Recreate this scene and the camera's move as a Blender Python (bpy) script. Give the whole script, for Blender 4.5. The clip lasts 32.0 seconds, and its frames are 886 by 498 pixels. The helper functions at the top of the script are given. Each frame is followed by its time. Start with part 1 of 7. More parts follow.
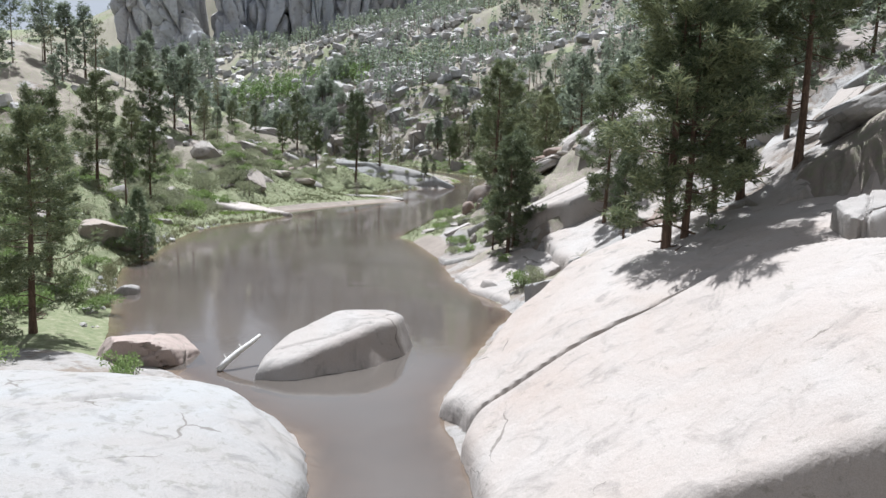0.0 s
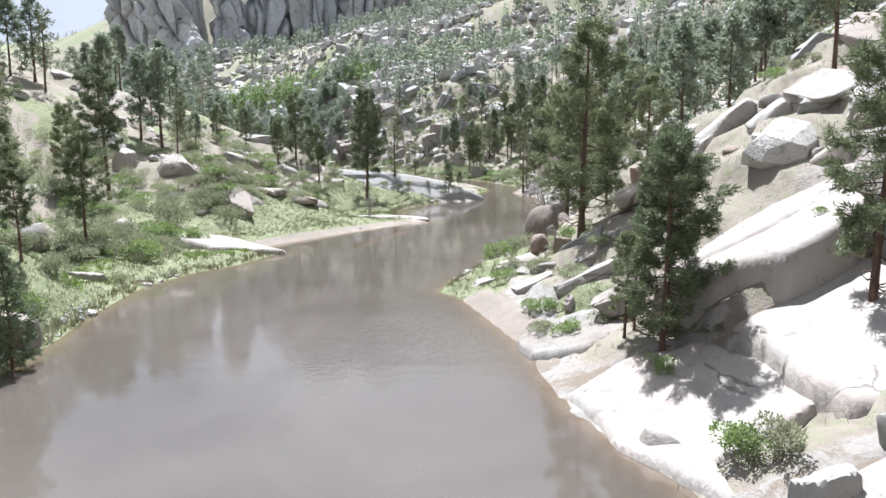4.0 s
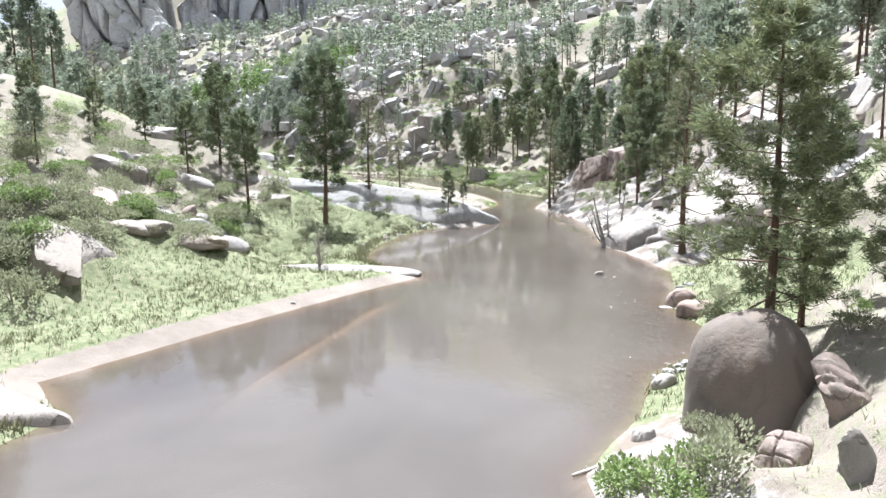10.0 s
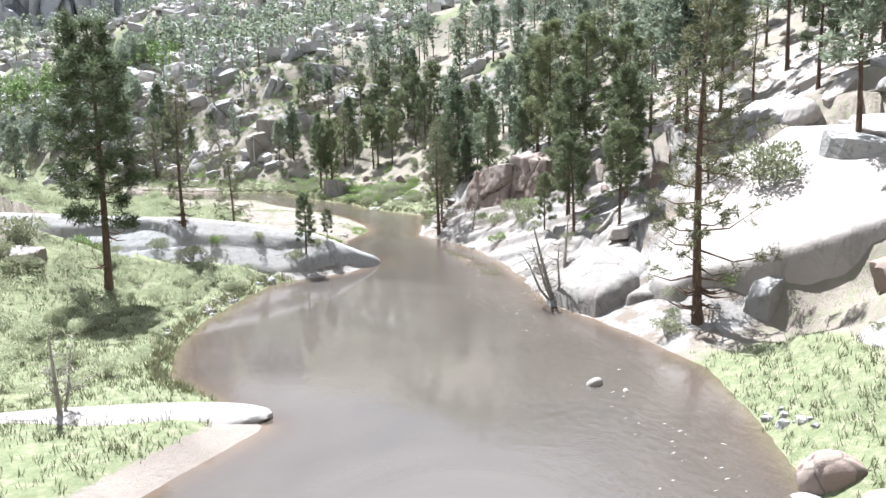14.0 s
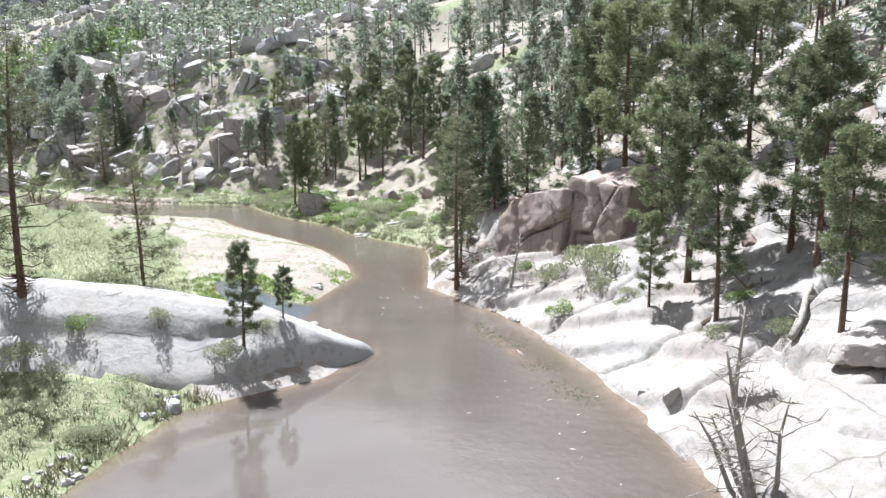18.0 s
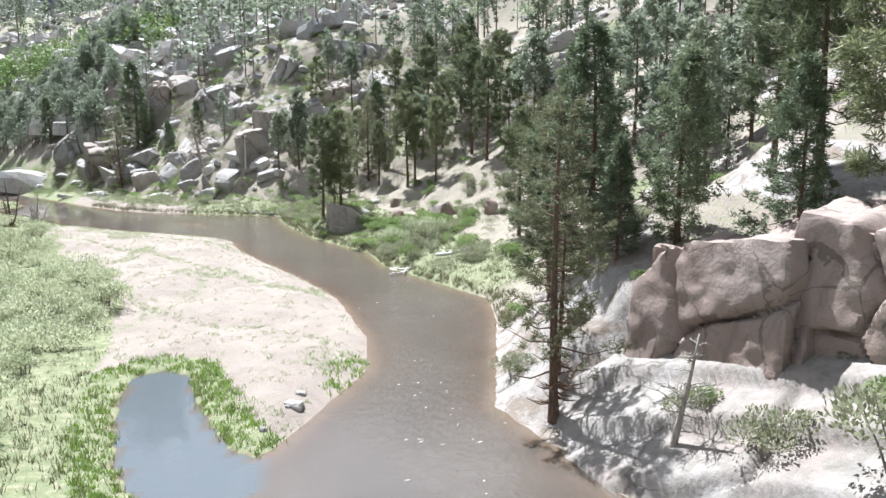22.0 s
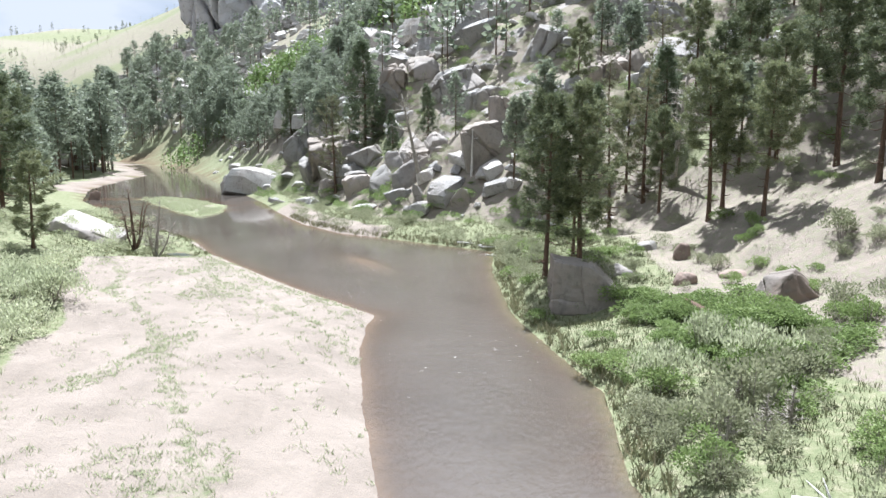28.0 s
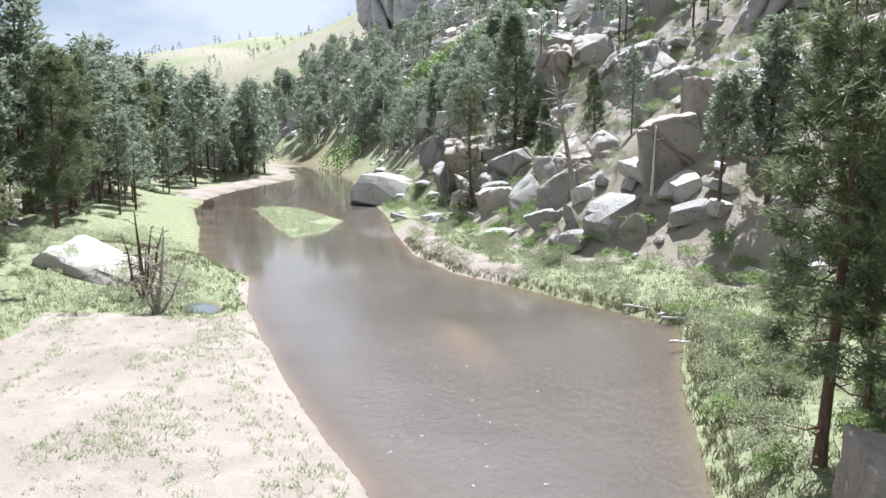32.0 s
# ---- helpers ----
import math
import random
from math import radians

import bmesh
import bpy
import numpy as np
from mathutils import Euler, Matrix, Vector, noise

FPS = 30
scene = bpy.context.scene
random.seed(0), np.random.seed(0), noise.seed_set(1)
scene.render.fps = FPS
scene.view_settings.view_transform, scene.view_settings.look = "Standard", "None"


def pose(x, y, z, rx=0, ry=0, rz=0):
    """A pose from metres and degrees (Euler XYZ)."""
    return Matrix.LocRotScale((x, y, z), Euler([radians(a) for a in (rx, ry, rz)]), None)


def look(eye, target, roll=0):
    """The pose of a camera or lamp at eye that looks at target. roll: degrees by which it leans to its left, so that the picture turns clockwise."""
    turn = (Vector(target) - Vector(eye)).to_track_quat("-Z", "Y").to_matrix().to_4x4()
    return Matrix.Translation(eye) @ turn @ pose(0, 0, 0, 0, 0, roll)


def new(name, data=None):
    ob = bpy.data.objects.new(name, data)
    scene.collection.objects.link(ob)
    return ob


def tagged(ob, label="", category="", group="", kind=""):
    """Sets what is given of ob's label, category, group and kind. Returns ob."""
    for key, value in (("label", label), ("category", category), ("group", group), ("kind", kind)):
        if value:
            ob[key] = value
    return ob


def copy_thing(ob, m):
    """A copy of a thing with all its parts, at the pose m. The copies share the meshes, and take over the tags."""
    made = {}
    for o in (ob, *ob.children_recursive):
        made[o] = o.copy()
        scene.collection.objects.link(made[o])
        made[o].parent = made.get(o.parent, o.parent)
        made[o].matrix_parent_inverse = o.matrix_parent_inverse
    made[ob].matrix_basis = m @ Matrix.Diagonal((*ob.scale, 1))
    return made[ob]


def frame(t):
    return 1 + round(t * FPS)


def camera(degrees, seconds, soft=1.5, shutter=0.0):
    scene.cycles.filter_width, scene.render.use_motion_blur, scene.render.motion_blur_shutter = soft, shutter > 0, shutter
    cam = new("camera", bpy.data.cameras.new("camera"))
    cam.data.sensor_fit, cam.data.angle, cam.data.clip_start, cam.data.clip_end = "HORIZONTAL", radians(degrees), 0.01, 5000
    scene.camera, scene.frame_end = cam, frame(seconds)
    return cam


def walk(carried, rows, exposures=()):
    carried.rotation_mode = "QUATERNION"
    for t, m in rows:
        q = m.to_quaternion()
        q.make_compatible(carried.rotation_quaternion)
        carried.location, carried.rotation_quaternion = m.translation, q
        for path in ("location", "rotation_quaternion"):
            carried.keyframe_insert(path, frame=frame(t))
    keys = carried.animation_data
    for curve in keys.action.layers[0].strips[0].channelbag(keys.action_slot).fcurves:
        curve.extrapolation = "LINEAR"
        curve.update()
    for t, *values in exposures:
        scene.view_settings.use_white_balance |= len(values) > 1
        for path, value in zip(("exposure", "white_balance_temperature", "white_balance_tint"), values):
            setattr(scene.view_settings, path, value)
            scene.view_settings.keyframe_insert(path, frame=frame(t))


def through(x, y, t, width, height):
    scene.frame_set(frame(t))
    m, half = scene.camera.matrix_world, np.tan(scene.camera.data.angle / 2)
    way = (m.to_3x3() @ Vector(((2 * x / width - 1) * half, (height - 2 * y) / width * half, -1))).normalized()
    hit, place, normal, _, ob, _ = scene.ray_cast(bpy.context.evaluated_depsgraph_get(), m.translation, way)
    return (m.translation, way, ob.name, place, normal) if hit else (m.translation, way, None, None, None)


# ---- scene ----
cam = camera(62.03, 32.0)
PATH = [
    (0, (4.484, -39.371, 10.893), (4.515, -37.393, 10.599), 1.5),
    (0.5, (4.059, -36.237, 10.909), (4.085, -34.259, 10.617), 1.5),
    (1, (3.570, -33.079, 10.934), (3.593, -31.101, 10.641), 1.1),
    (1.5, (3.021, -29.836, 10.974), (3.041, -27.858, 10.681), 0.9),
    (2, (2.474, -26.474, 11.013), (2.492, -24.495, 10.723), 0.6),
    (2.5, (1.986, -23.001, 11.032), (2.000, -21.022, 10.742), 0.5),
    (3, (1.561, -19.431, 11.046), (1.571, -17.452, 10.758), 0.1),
    (3.5, (1.236, -15.805, 11.053), (1.246, -13.826, 10.766), -0.3),
    (5.5, (0.579, -1.195, 11.078), (0.570, 0.783, 10.783), -0.1),
    (6, (0.508, 2.494, 11.077), (0.495, 4.472, 10.781), -0.2),
    (6.5, (0.439, 6.247, 11.093), (0.422, 8.225, 10.795), -0.2),
    (7, (0.343, 10.054, 11.120), (0.324, 12.032, 10.821), -0.3),
    (7.5, (0.264, 13.856, 11.150), (0.243, 15.833, 10.848), -0.4),
    (8, (0.199, 17.617, 11.174), (0.178, 19.594, 10.870), -0.5),
    (8.5, (0.130, 21.337, 11.198), (0.107, 23.313, 10.893), -0.6),
    (9, (0.067, 25.027, 11.212), (0.049, 27.004, 10.912), -0.3),
    (9.5, (-0.055, 28.752, 11.251), (-0.051, 30.729, 10.948), -0.4),
    (10, (-0.235, 32.494, 11.284), (-0.192, 34.470, 10.981), -0.3),
    (10.5, (-0.407, 36.208, 11.311), (-0.327, 38.184, 11.009), -0.4),
    (11, (-0.529, 39.876, 11.338), (-0.406, 41.849, 11.035), -1.2),
    (11.5, (-0.572, 43.480, 11.364), (-0.391, 45.449, 11.061), -1.4),
    (12, (-0.559, 47.022, 11.390), (-0.315, 48.984, 11.089), -1.4),
    (12.5, (-0.500, 50.515, 11.415), (-0.199, 52.469, 11.113), -1.4),
    (13, (-0.433, 54.062, 11.441), (-0.078, 56.007, 11.141), -1.6),
    (13.5, (-0.333, 57.660, 11.465), (0.067, 59.596, 11.165), -1.7),
    (14, (-0.175, 61.251, 11.487), (0.269, 63.178, 11.187), -1.7),
    (14.5, (0.083, 64.815, 11.510), (0.569, 66.732, 11.211), -1.7),
    (16.5, (1.684, 78.788, 11.690), (2.168, 80.706, 11.399), -0.5),
    (17, (2.146, 82.242, 11.723), (2.633, 84.160, 11.433), -0.4),
    (17.5, (2.678, 85.643, 11.747), (3.166, 87.561, 11.461), -0.3),
    (18, (3.271, 88.973, 11.761), (3.761, 90.891, 11.476), -0.3),
    (18.5, (3.916, 92.253, 11.762), (4.406, 94.171, 11.479), -0.2),
    (19, (4.576, 95.586, 11.763), (5.067, 97.505, 11.481), -0.1),
    (19.5, (5.309, 98.977, 11.772), (5.800, 100.895, 11.490), -0.1),
    (20, (6.092, 102.441, 11.788), (6.581, 104.359, 11.505), -0.1),
    (20.5, (6.858, 105.946, 11.805), (7.326, 107.870, 11.519), -0.1),
    (21, (7.653, 109.377, 11.811), (8.077, 111.310, 11.523), -0.2),
    (21.5, (8.419, 112.771, 11.818), (8.797, 114.714, 11.531), -0.1),
    (22, (9.156, 116.140, 11.817), (9.486, 118.091, 11.525), -0.3),
    (22.5, (9.854, 119.520, 11.813), (10.135, 121.478, 11.520), -0.2),
    (23, (10.498, 122.928, 11.806), (10.717, 124.894, 11.510), -0.5),
    (23.5, (11.113, 126.380, 11.790), (11.267, 128.352, 11.494), -0.3),
    (24, (11.715, 129.933, 11.790), (11.806, 131.908, 11.493), -0.2),
    (24.5, (12.287, 133.559, 11.788), (12.316, 135.537, 11.491), -0.3),
    (25, (12.788, 137.241, 11.783), (12.755, 139.219, 11.485), -0.2),
    (25.5, (13.176, 140.961, 11.783), (13.079, 142.937, 11.485), -0.1),
    (27.5, (14.001, 156.022, 11.923), (13.636, 157.965, 11.623), 0.2),
    (28, (13.965, 159.764, 11.919), (13.534, 161.694, 11.619), 0.3),
    (28.5, (13.744, 163.485, 11.892), (13.250, 165.399, 11.592), 0.4),
    (29, (13.379, 167.184, 11.856), (12.825, 169.082, 11.556), 0.4),
    (29.5, (12.920, 170.841, 11.816), (12.310, 172.722, 11.516), 0.4),
    (30, (12.361, 174.444, 11.782), (11.695, 176.306, 11.482), 0.4),
    (30.5, (11.715, 177.975, 11.743), (10.994, 179.817, 11.444), 0.4),
    (31, (10.929, 181.487, 11.725), (10.154, 183.306, 11.428), 0.4),
    (31.5, (9.958, 185.002, 11.712), (9.128, 186.797, 11.414), 0.4),
    (32, (8.836, 188.539, 11.709), (7.959, 190.312, 11.412), 0.4),
]
SKY, SUN = 0.034, 5.8
EXPOSURES = [(t, e, 5800, 10) for t, e in [(0, 0.78), (3.5, 1.2), (7, 1.5), (13, 1.55), (20, 1.42), (26, 1.32), (32, 1.34)]]
walk(cam, [(t, look(eye, target, roll)) for t, eye, target, roll in PATH], EXPOSURES)

# ---- sky and sun ----
SUN_EL, SUN_AZ = radians(62), radians(-14)      # azimuth from +y towards +x
world = bpy.data.worlds.new("sky")
scene.world = world
world.use_nodes = True
wn, wl = world.node_tree.nodes, world.node_tree.links
wn.clear()
sky = wn.new("ShaderNodeTexSky")
sky.sky_type, sky.sun_disc = "NISHITA", False
sky.sun_elevation, sky.sun_rotation = SUN_EL, SUN_AZ
sky.air_density, sky.dust_density, sky.altitude = 1.0, 1.5, 2000
co = wn.new("ShaderNodeTexCoord")
cmap = wn.new("ShaderNodeMapping")
cmap.inputs["Scale"].default_value = (1.0, 1.0, 2.6)
cloud = wn.new("ShaderNodeTexNoise")
cloud.inputs["Scale"].default_value, cloud.inputs["Detail"].default_value = 2.2, 7
ramp = wn.new("ShaderNodeValToRGB")
ramp.color_ramp.elements[0].position, ramp.color_ramp.elements[1].position = 0.26, 0.47
cmix = wn.new("ShaderNodeMix")
cmix.data_type = "RGBA"
cmix.inputs["B"].default_value = (10.0, 10.3, 10.8, 1)
wbg, wout = wn.new("ShaderNodeBackground"), wn.new("ShaderNodeOutputWorld")
wbg.inputs["Strength"].default_value = SKY
wl.new(co.outputs["Generated"], cmap.inputs["Vector"])
wl.new(cmap.outputs["Vector"], cloud.inputs["Vector"])
wl.new(cloud.outputs["Fac"], ramp.inputs["Fac"])
wl.new(ramp.outputs["Color"], cmix.inputs["Factor"])
wl.new(sky.outputs["Color"], cmix.inputs["A"])
wl.new(cmix.outputs["Result"], wbg.inputs["Color"])
wl.new(wbg.outputs["Background"], wout.inputs["Surface"])
sun_data = bpy.data.lights.new("sun", "SUN")
sun_data.energy, sun_data.angle, sun_data.color = SUN, radians(0.53), (1.0, 0.975, 0.93)
sun_dir = Vector((math.sin(SUN_AZ) * math.cos(SUN_EL), math.cos(SUN_AZ) * math.cos(SUN_EL), math.sin(SUN_EL)))
sun = new("sun", sun_data)
sun.matrix_world = look(sun_dir * 300, (0, 0, 0))

# ---- materials ----
def material(name, rough=0.8, spec=0.3, metal=0.0):
    m = bpy.data.materials.new(name)
    m.use_nodes = True
    bsdf = m.node_tree.nodes["Principled BSDF"]
    bsdf.inputs["Roughness"].default_value = rough
    bsdf.inputs["Specular IOR Level"].default_value = spec
    bsdf.inputs["Metallic"].default_value = metal
    return m, m.node_tree.nodes, m.node_tree.links, bsdf


def noise_node(nodes, links, scale, detail=4.0, rough=0.55, vector=None, dist=0.0):
    n = nodes.new("ShaderNodeTexNoise")
    n.inputs["Scale"].default_value, n.inputs["Detail"].default_value = scale, detail
    n.inputs["Roughness"].default_value, n.inputs["Distortion"].default_value = rough, dist
    if vector is not None:
        links.new(vector, n.inputs["Vector"])
    return n.outputs["Fac"]


def ramp_node(nodes, links, fac, stops):
    r = nodes.new("ShaderNodeValToRGB")
    e = r.color_ramp.elements
    while len(e) < len(stops):
        e.new(0.5)
    for k, (p, c) in zip(e, stops):
        k.position, k.color = p, (*c, 1) if len(c) == 3 else c
    links.new(fac, r.inputs["Fac"])
    return r.outputs["Color"]


def mix_node(nodes, links, fac, a, b, mode="MIX"):
    m = nodes.new("ShaderNodeMix")
    m.data_type, m.blend_type = "RGBA", mode
    for key, v in (("Factor", fac), ("A", a), ("B", b)):
        if isinstance(v, bpy.types.NodeSocket):
            links.new(v, m.inputs[key])
        elif isinstance(v, tuple):
            m.inputs[key].default_value = (*v, 1)
        else:
            m.inputs[key].default_value = v
    return m.outputs["Result"]


def math_node(nodes, links, op, a, b=0.0, clamp=False):
    n = nodes.new("ShaderNodeMath")
    n.operation, n.use_clamp = op, clamp
    for i, v in enumerate((a, b)):
        if isinstance(v, bpy.types.NodeSocket):
            links.new(v, n.inputs[i])
        else:
            n.inputs[i].default_value = v
    return n.outputs[0]


def bump_node(nodes, links, bsdf, height, strength, distance):
    b = nodes.new("ShaderNodeBump")
    b.inputs["Strength"].default_value, b.inputs["Distance"].default_value = strength, distance
    links.new(height, b.inputs["Height"])
    links.new(b.outputs["Normal"], bsdf.inputs["Normal"])


def place_node(nodes):
    return nodes.new("ShaderNodeNewGeometry").outputs["Position"]


def granite_colour(nodes, links, pos, pale, warm, dark, size=1.0, crust=0.54):
    if size != 1.0:
        grow = nodes.new("ShaderNodeMapping")
        grow.inputs["Scale"].default_value = (1 / size,) * 3
        links.new(pos, grow.inputs["Vector"])
        pos = grow.outputs["Vector"]
    big = noise_node(nodes, links, 0.16, 4, 0.6, pos, 0.6)
    base = mix_node(nodes, links, ramp_node(nodes, links, big, [(0.35, (0, 0, 0)), (0.7, (1, 1, 1))]), pale, warm)
    stretch = nodes.new("ShaderNodeMapping")
    stretch.inputs["Scale"].default_value = (0.8, 1.0, 0.4)
    links.new(pos, stretch.inputs["Vector"])
    streak = noise_node(nodes, links, 0.9, 6, 0.65, stretch.outputs["Vector"], 0.8)
    base = mix_node(nodes, links, ramp_node(nodes, links, streak, [(0.54, (0, 0, 0)), (0.7, (0.6, 0.6, 0.6))]), base, dark)
    lichen = noise_node(nodes, links, 1.9, 8, 0.72, pos, 0.3)
    base = mix_node(nodes, links, ramp_node(nodes, links, lichen, [(crust, (0, 0, 0)), (crust + 0.06, (0.45, 0.45, 0.45)), (crust + 0.18, (0.7, 0.7, 0.7))]), base, (0.16, 0.155, 0.13))
    speck = noise_node(nodes, links, 26, 3, 0.7, pos)
    base = mix_node(nodes, links, 0.5, base, ramp_node(nodes, links, speck, [(0.3, (0.72, 0.7, 0.68)), (0.6, (1.1, 1.1, 1.1))]), "MULTIPLY")
    return base, big, streak


def make_granite(name, pale, warm, dark, size=1.0, split=0.15, joint=0.012, often=0.56, crust=0.54):
    m, nodes, links, bsdf = material(name, 0.85, 0.25)
    pos = place_node(nodes)
    col, big, streak = granite_colour(nodes, links, pos, pale, warm, dark, size, crust)
    info = nodes.new("ShaderNodeObjectInfo").outputs["Random"]
    tint = ramp_node(nodes, links, info, [(0.0, (0.82, 0.81, 0.8)), (0.5, (1, 1, 1)), (1.0, (1.0, 0.95, 0.91))])
    col = mix_node(nodes, links, 0.8, col, tint, "MULTIPLY")
    fine = noise_node(nodes, links, 7.0 / size, 8, 0.7, pos)
    broad = noise_node(nodes, links, 0.9 / size, 5, 0.6, pos, 0.4)
    fine = math_node(nodes, links, "ADD", math_node(nodes, links, "MULTIPLY", fine, 0.3), math_node(nodes, links, "MULTIPLY", broad, 0.9))
    crack = nodes.new("ShaderNodeTexVoronoi")
    crack.feature = "DISTANCE_TO_EDGE"
    crack.inputs["Scale"].default_value = split
    bend = nodes.new("ShaderNodeTexNoise")
    bend.inputs["Scale"].default_value, bend.inputs["Detail"].default_value = 0.8, 4
    links.new(pos, bend.inputs["Vector"])
    links.new(mix_node(nodes, links, 1.2, pos, bend.outputs["Color"], "ADD"), crack.inputs["Vector"])
    gap = noise_node(nodes, links, 0.35, 2, 0.5, pos)
    width = ramp_node(nodes, links, gap, [(often, (0, 0, 0)), (often + 0.14, (joint,) * 3)])
    open_ = math_node(nodes, links, "LESS_THAN", crack.outputs["Distance"], width)
    col = mix_node(nodes, links, math_node(nodes, links, "MULTIPLY", open_, 0.6), col, (0.09, 0.075, 0.06))
    links.new(col, bsdf.inputs["Base Color"])
    edge = math_node(nodes, links, "MULTIPLY", open_, -0.35)
    bump_node(nodes, links, bsdf, math_node(nodes, links, "ADD", fine, edge), 0.7, 0.15 * (1 + (size - 1) * 2.5))
    return m


GRANITE = make_granite("granite_pale", (0.33, 0.312, 0.295), (0.305, 0.266, 0.238), (0.16, 0.15, 0.14), crust=0.6)
GRANITE_VARNISHED = make_granite("granite_varnished", (0.17, 0.158, 0.148), (0.2, 0.152, 0.122), (0.085, 0.08, 0.075))
GRANITE_GREY = make_granite("granite_grey", (0.27, 0.268, 0.262), (0.26, 0.238, 0.218), (0.12, 0.116, 0.112))
GRANITE_PINK = make_granite("granite_pink", (0.29, 0.24, 0.215), (0.25, 0.185, 0.155), (0.12, 0.1, 0.09), 1.0, 0.4, 0.03, 0.44)
GRANITE_SPLIT = make_granite("granite_fractured", (0.262, 0.248, 0.235), (0.225, 0.19, 0.168), (0.105, 0.097, 0.09), 1.0, 0.32, 0.016, 0.46, 0.49)
# cliff stone; the blue cast of distance haze is mixed into its colours
GRANITE_HAZED = make_granite("granite_cliff_hazed", (0.36, 0.385, 0.43), (0.44, 0.42, 0.41), (0.17, 0.185, 0.215), 9.0)
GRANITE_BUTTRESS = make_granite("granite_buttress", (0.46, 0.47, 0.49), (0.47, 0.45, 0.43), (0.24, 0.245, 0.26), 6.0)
GRANITE_BROWN = make_granite("granite_brown", (0.27, 0.25, 0.228), (0.28, 0.235, 0.2), (0.12, 0.11, 0.1))


def make_talus():
    m, nodes, links, bsdf = material("granite_talus", 0.9, 0.2)
    pos = place_node(nodes)
    # stone tones raised somewhat to carry the haze over far slopes
    col, _, _ = granite_colour(nodes, links, pos, (0.43, 0.43, 0.43), (0.4, 0.37, 0.345), (0.22, 0.217, 0.215))
    per = nodes.new("ShaderNodeNewGeometry").outputs["Random Per Island"]
    col = mix_node(nodes, links, 1.0, col, ramp_node(nodes, links, per, [(0.0, (0.68, 0.68, 0.68)), (0.5, (0.95, 0.94, 0.92)), (1.0, (1.25, 1.22, 1.18))]), "MULTIPLY")
    links.new(col, bsdf.inputs["Base Color"])
    bump_node(nodes, links, bsdf, noise_node(nodes, links, 4.0, 8, 0.7, pos), 0.8, 0.3)
    return m


TALUS = make_talus()
GRANITE_RED = make_granite("granite_red", (0.26, 0.205, 0.175), (0.23, 0.165, 0.135), (0.09, 0.073, 0.066))


def make_ground():
    m, nodes, links, bsdf = material("ground_cover", 0.95, 0.15)
    pos = place_node(nodes)
    att = nodes.new("ShaderNodeAttribute")
    att.attribute_name = "cover"
    sep = nodes.new("ShaderNodeSeparateColor")
    links.new(att.outputs["Color"], sep.inputs["Color"])
    n1 = noise_node(nodes, links, 0.35, 6, 0.65, pos, 0.5)
    n2 = noise_node(nodes, links, 2.2, 6, 0.7, pos)
    n3 = noise_node(nodes, links, 14, 4, 0.7, pos)
    dirt = ramp_node(nodes, links, n1, [(0.3, (0.185, 0.158, 0.134)), (0.55, (0.24, 0.204, 0.176)), (0.75, (0.285, 0.235, 0.204))])
    dirt = mix_node(nodes, links, ramp_node(nodes, links, n2, [(0.45, (0, 0, 0)), (0.65, (0.75, 0.75, 0.75))]), dirt, (0.19, 0.205, 0.12))
    grass = ramp_node(nodes, links, n2, [(0.3, (0.115, 0.135, 0.07)), (0.5, (0.17, 0.185, 0.105)), (0.7, (0.27, 0.25, 0.175))])
    sand = ramp_node(nodes, links, n1, [(0.3, (0.178, 0.152, 0.13)), (0.5, (0.222, 0.19, 0.164)), (0.65, (0.252, 0.217, 0.188))])
    sand = mix_node(nodes, links, ramp_node(nodes, links, n3, [(0.55, (0, 0, 0)), (0.68, (0.5, 0.5, 0.5))]), sand, (0.36, 0.29, 0.22))
    rock, _, _ = granite_colour(nodes, links, pos, (0.29, 0.277, 0.264), (0.265, 0.235, 0.21), (0.13, 0.122, 0.113))
    litter = noise_node(nodes, links, 0.55, 7, 0.68, pos, 0.4)
    rock = mix_node(nodes, links, ramp_node(nodes, links, litter, [(0.5, (0, 0, 0)), (0.57, (0.8, 0.8, 0.8))]), rock, (0.17, 0.135, 0.105))
    mud = ramp_node(nodes, links, n1, [(0.3, (0.07, 0.045, 0.028)), (0.7, (0.12, 0.075, 0.045))])

    def edge(mask):
        s = math_node(nodes, links, "ADD", mask, math_node(nodes, links, "MULTIPLY", math_node(nodes, links, "SUBTRACT", n2, 0.5), 0.9))
        return ramp_node(nodes, links, s, [(0.4, (0, 0, 0)), (0.6, (1, 1, 1))])

    col = mix_node(nodes, links, edge(sep.outputs["Green"]), dirt, grass)
    col = mix_node(nodes, links, edge(sep.outputs["Blue"]), col, rock)
    col = mix_node(nodes, links, edge(sep.outputs["Red"]), col, sand)
    col = mix_node(nodes, links, att.outputs["Alpha"], mud, col)
    links.new(col, bsdf.inputs["Base Color"])
    h = math_node(nodes, links, "ADD", n2, math_node(nodes, links, "MULTIPLY", n3, 0.4))
    bump_node(nodes, links, bsdf, h, 0.7, 0.18)
    return m


GROUND = make_ground()


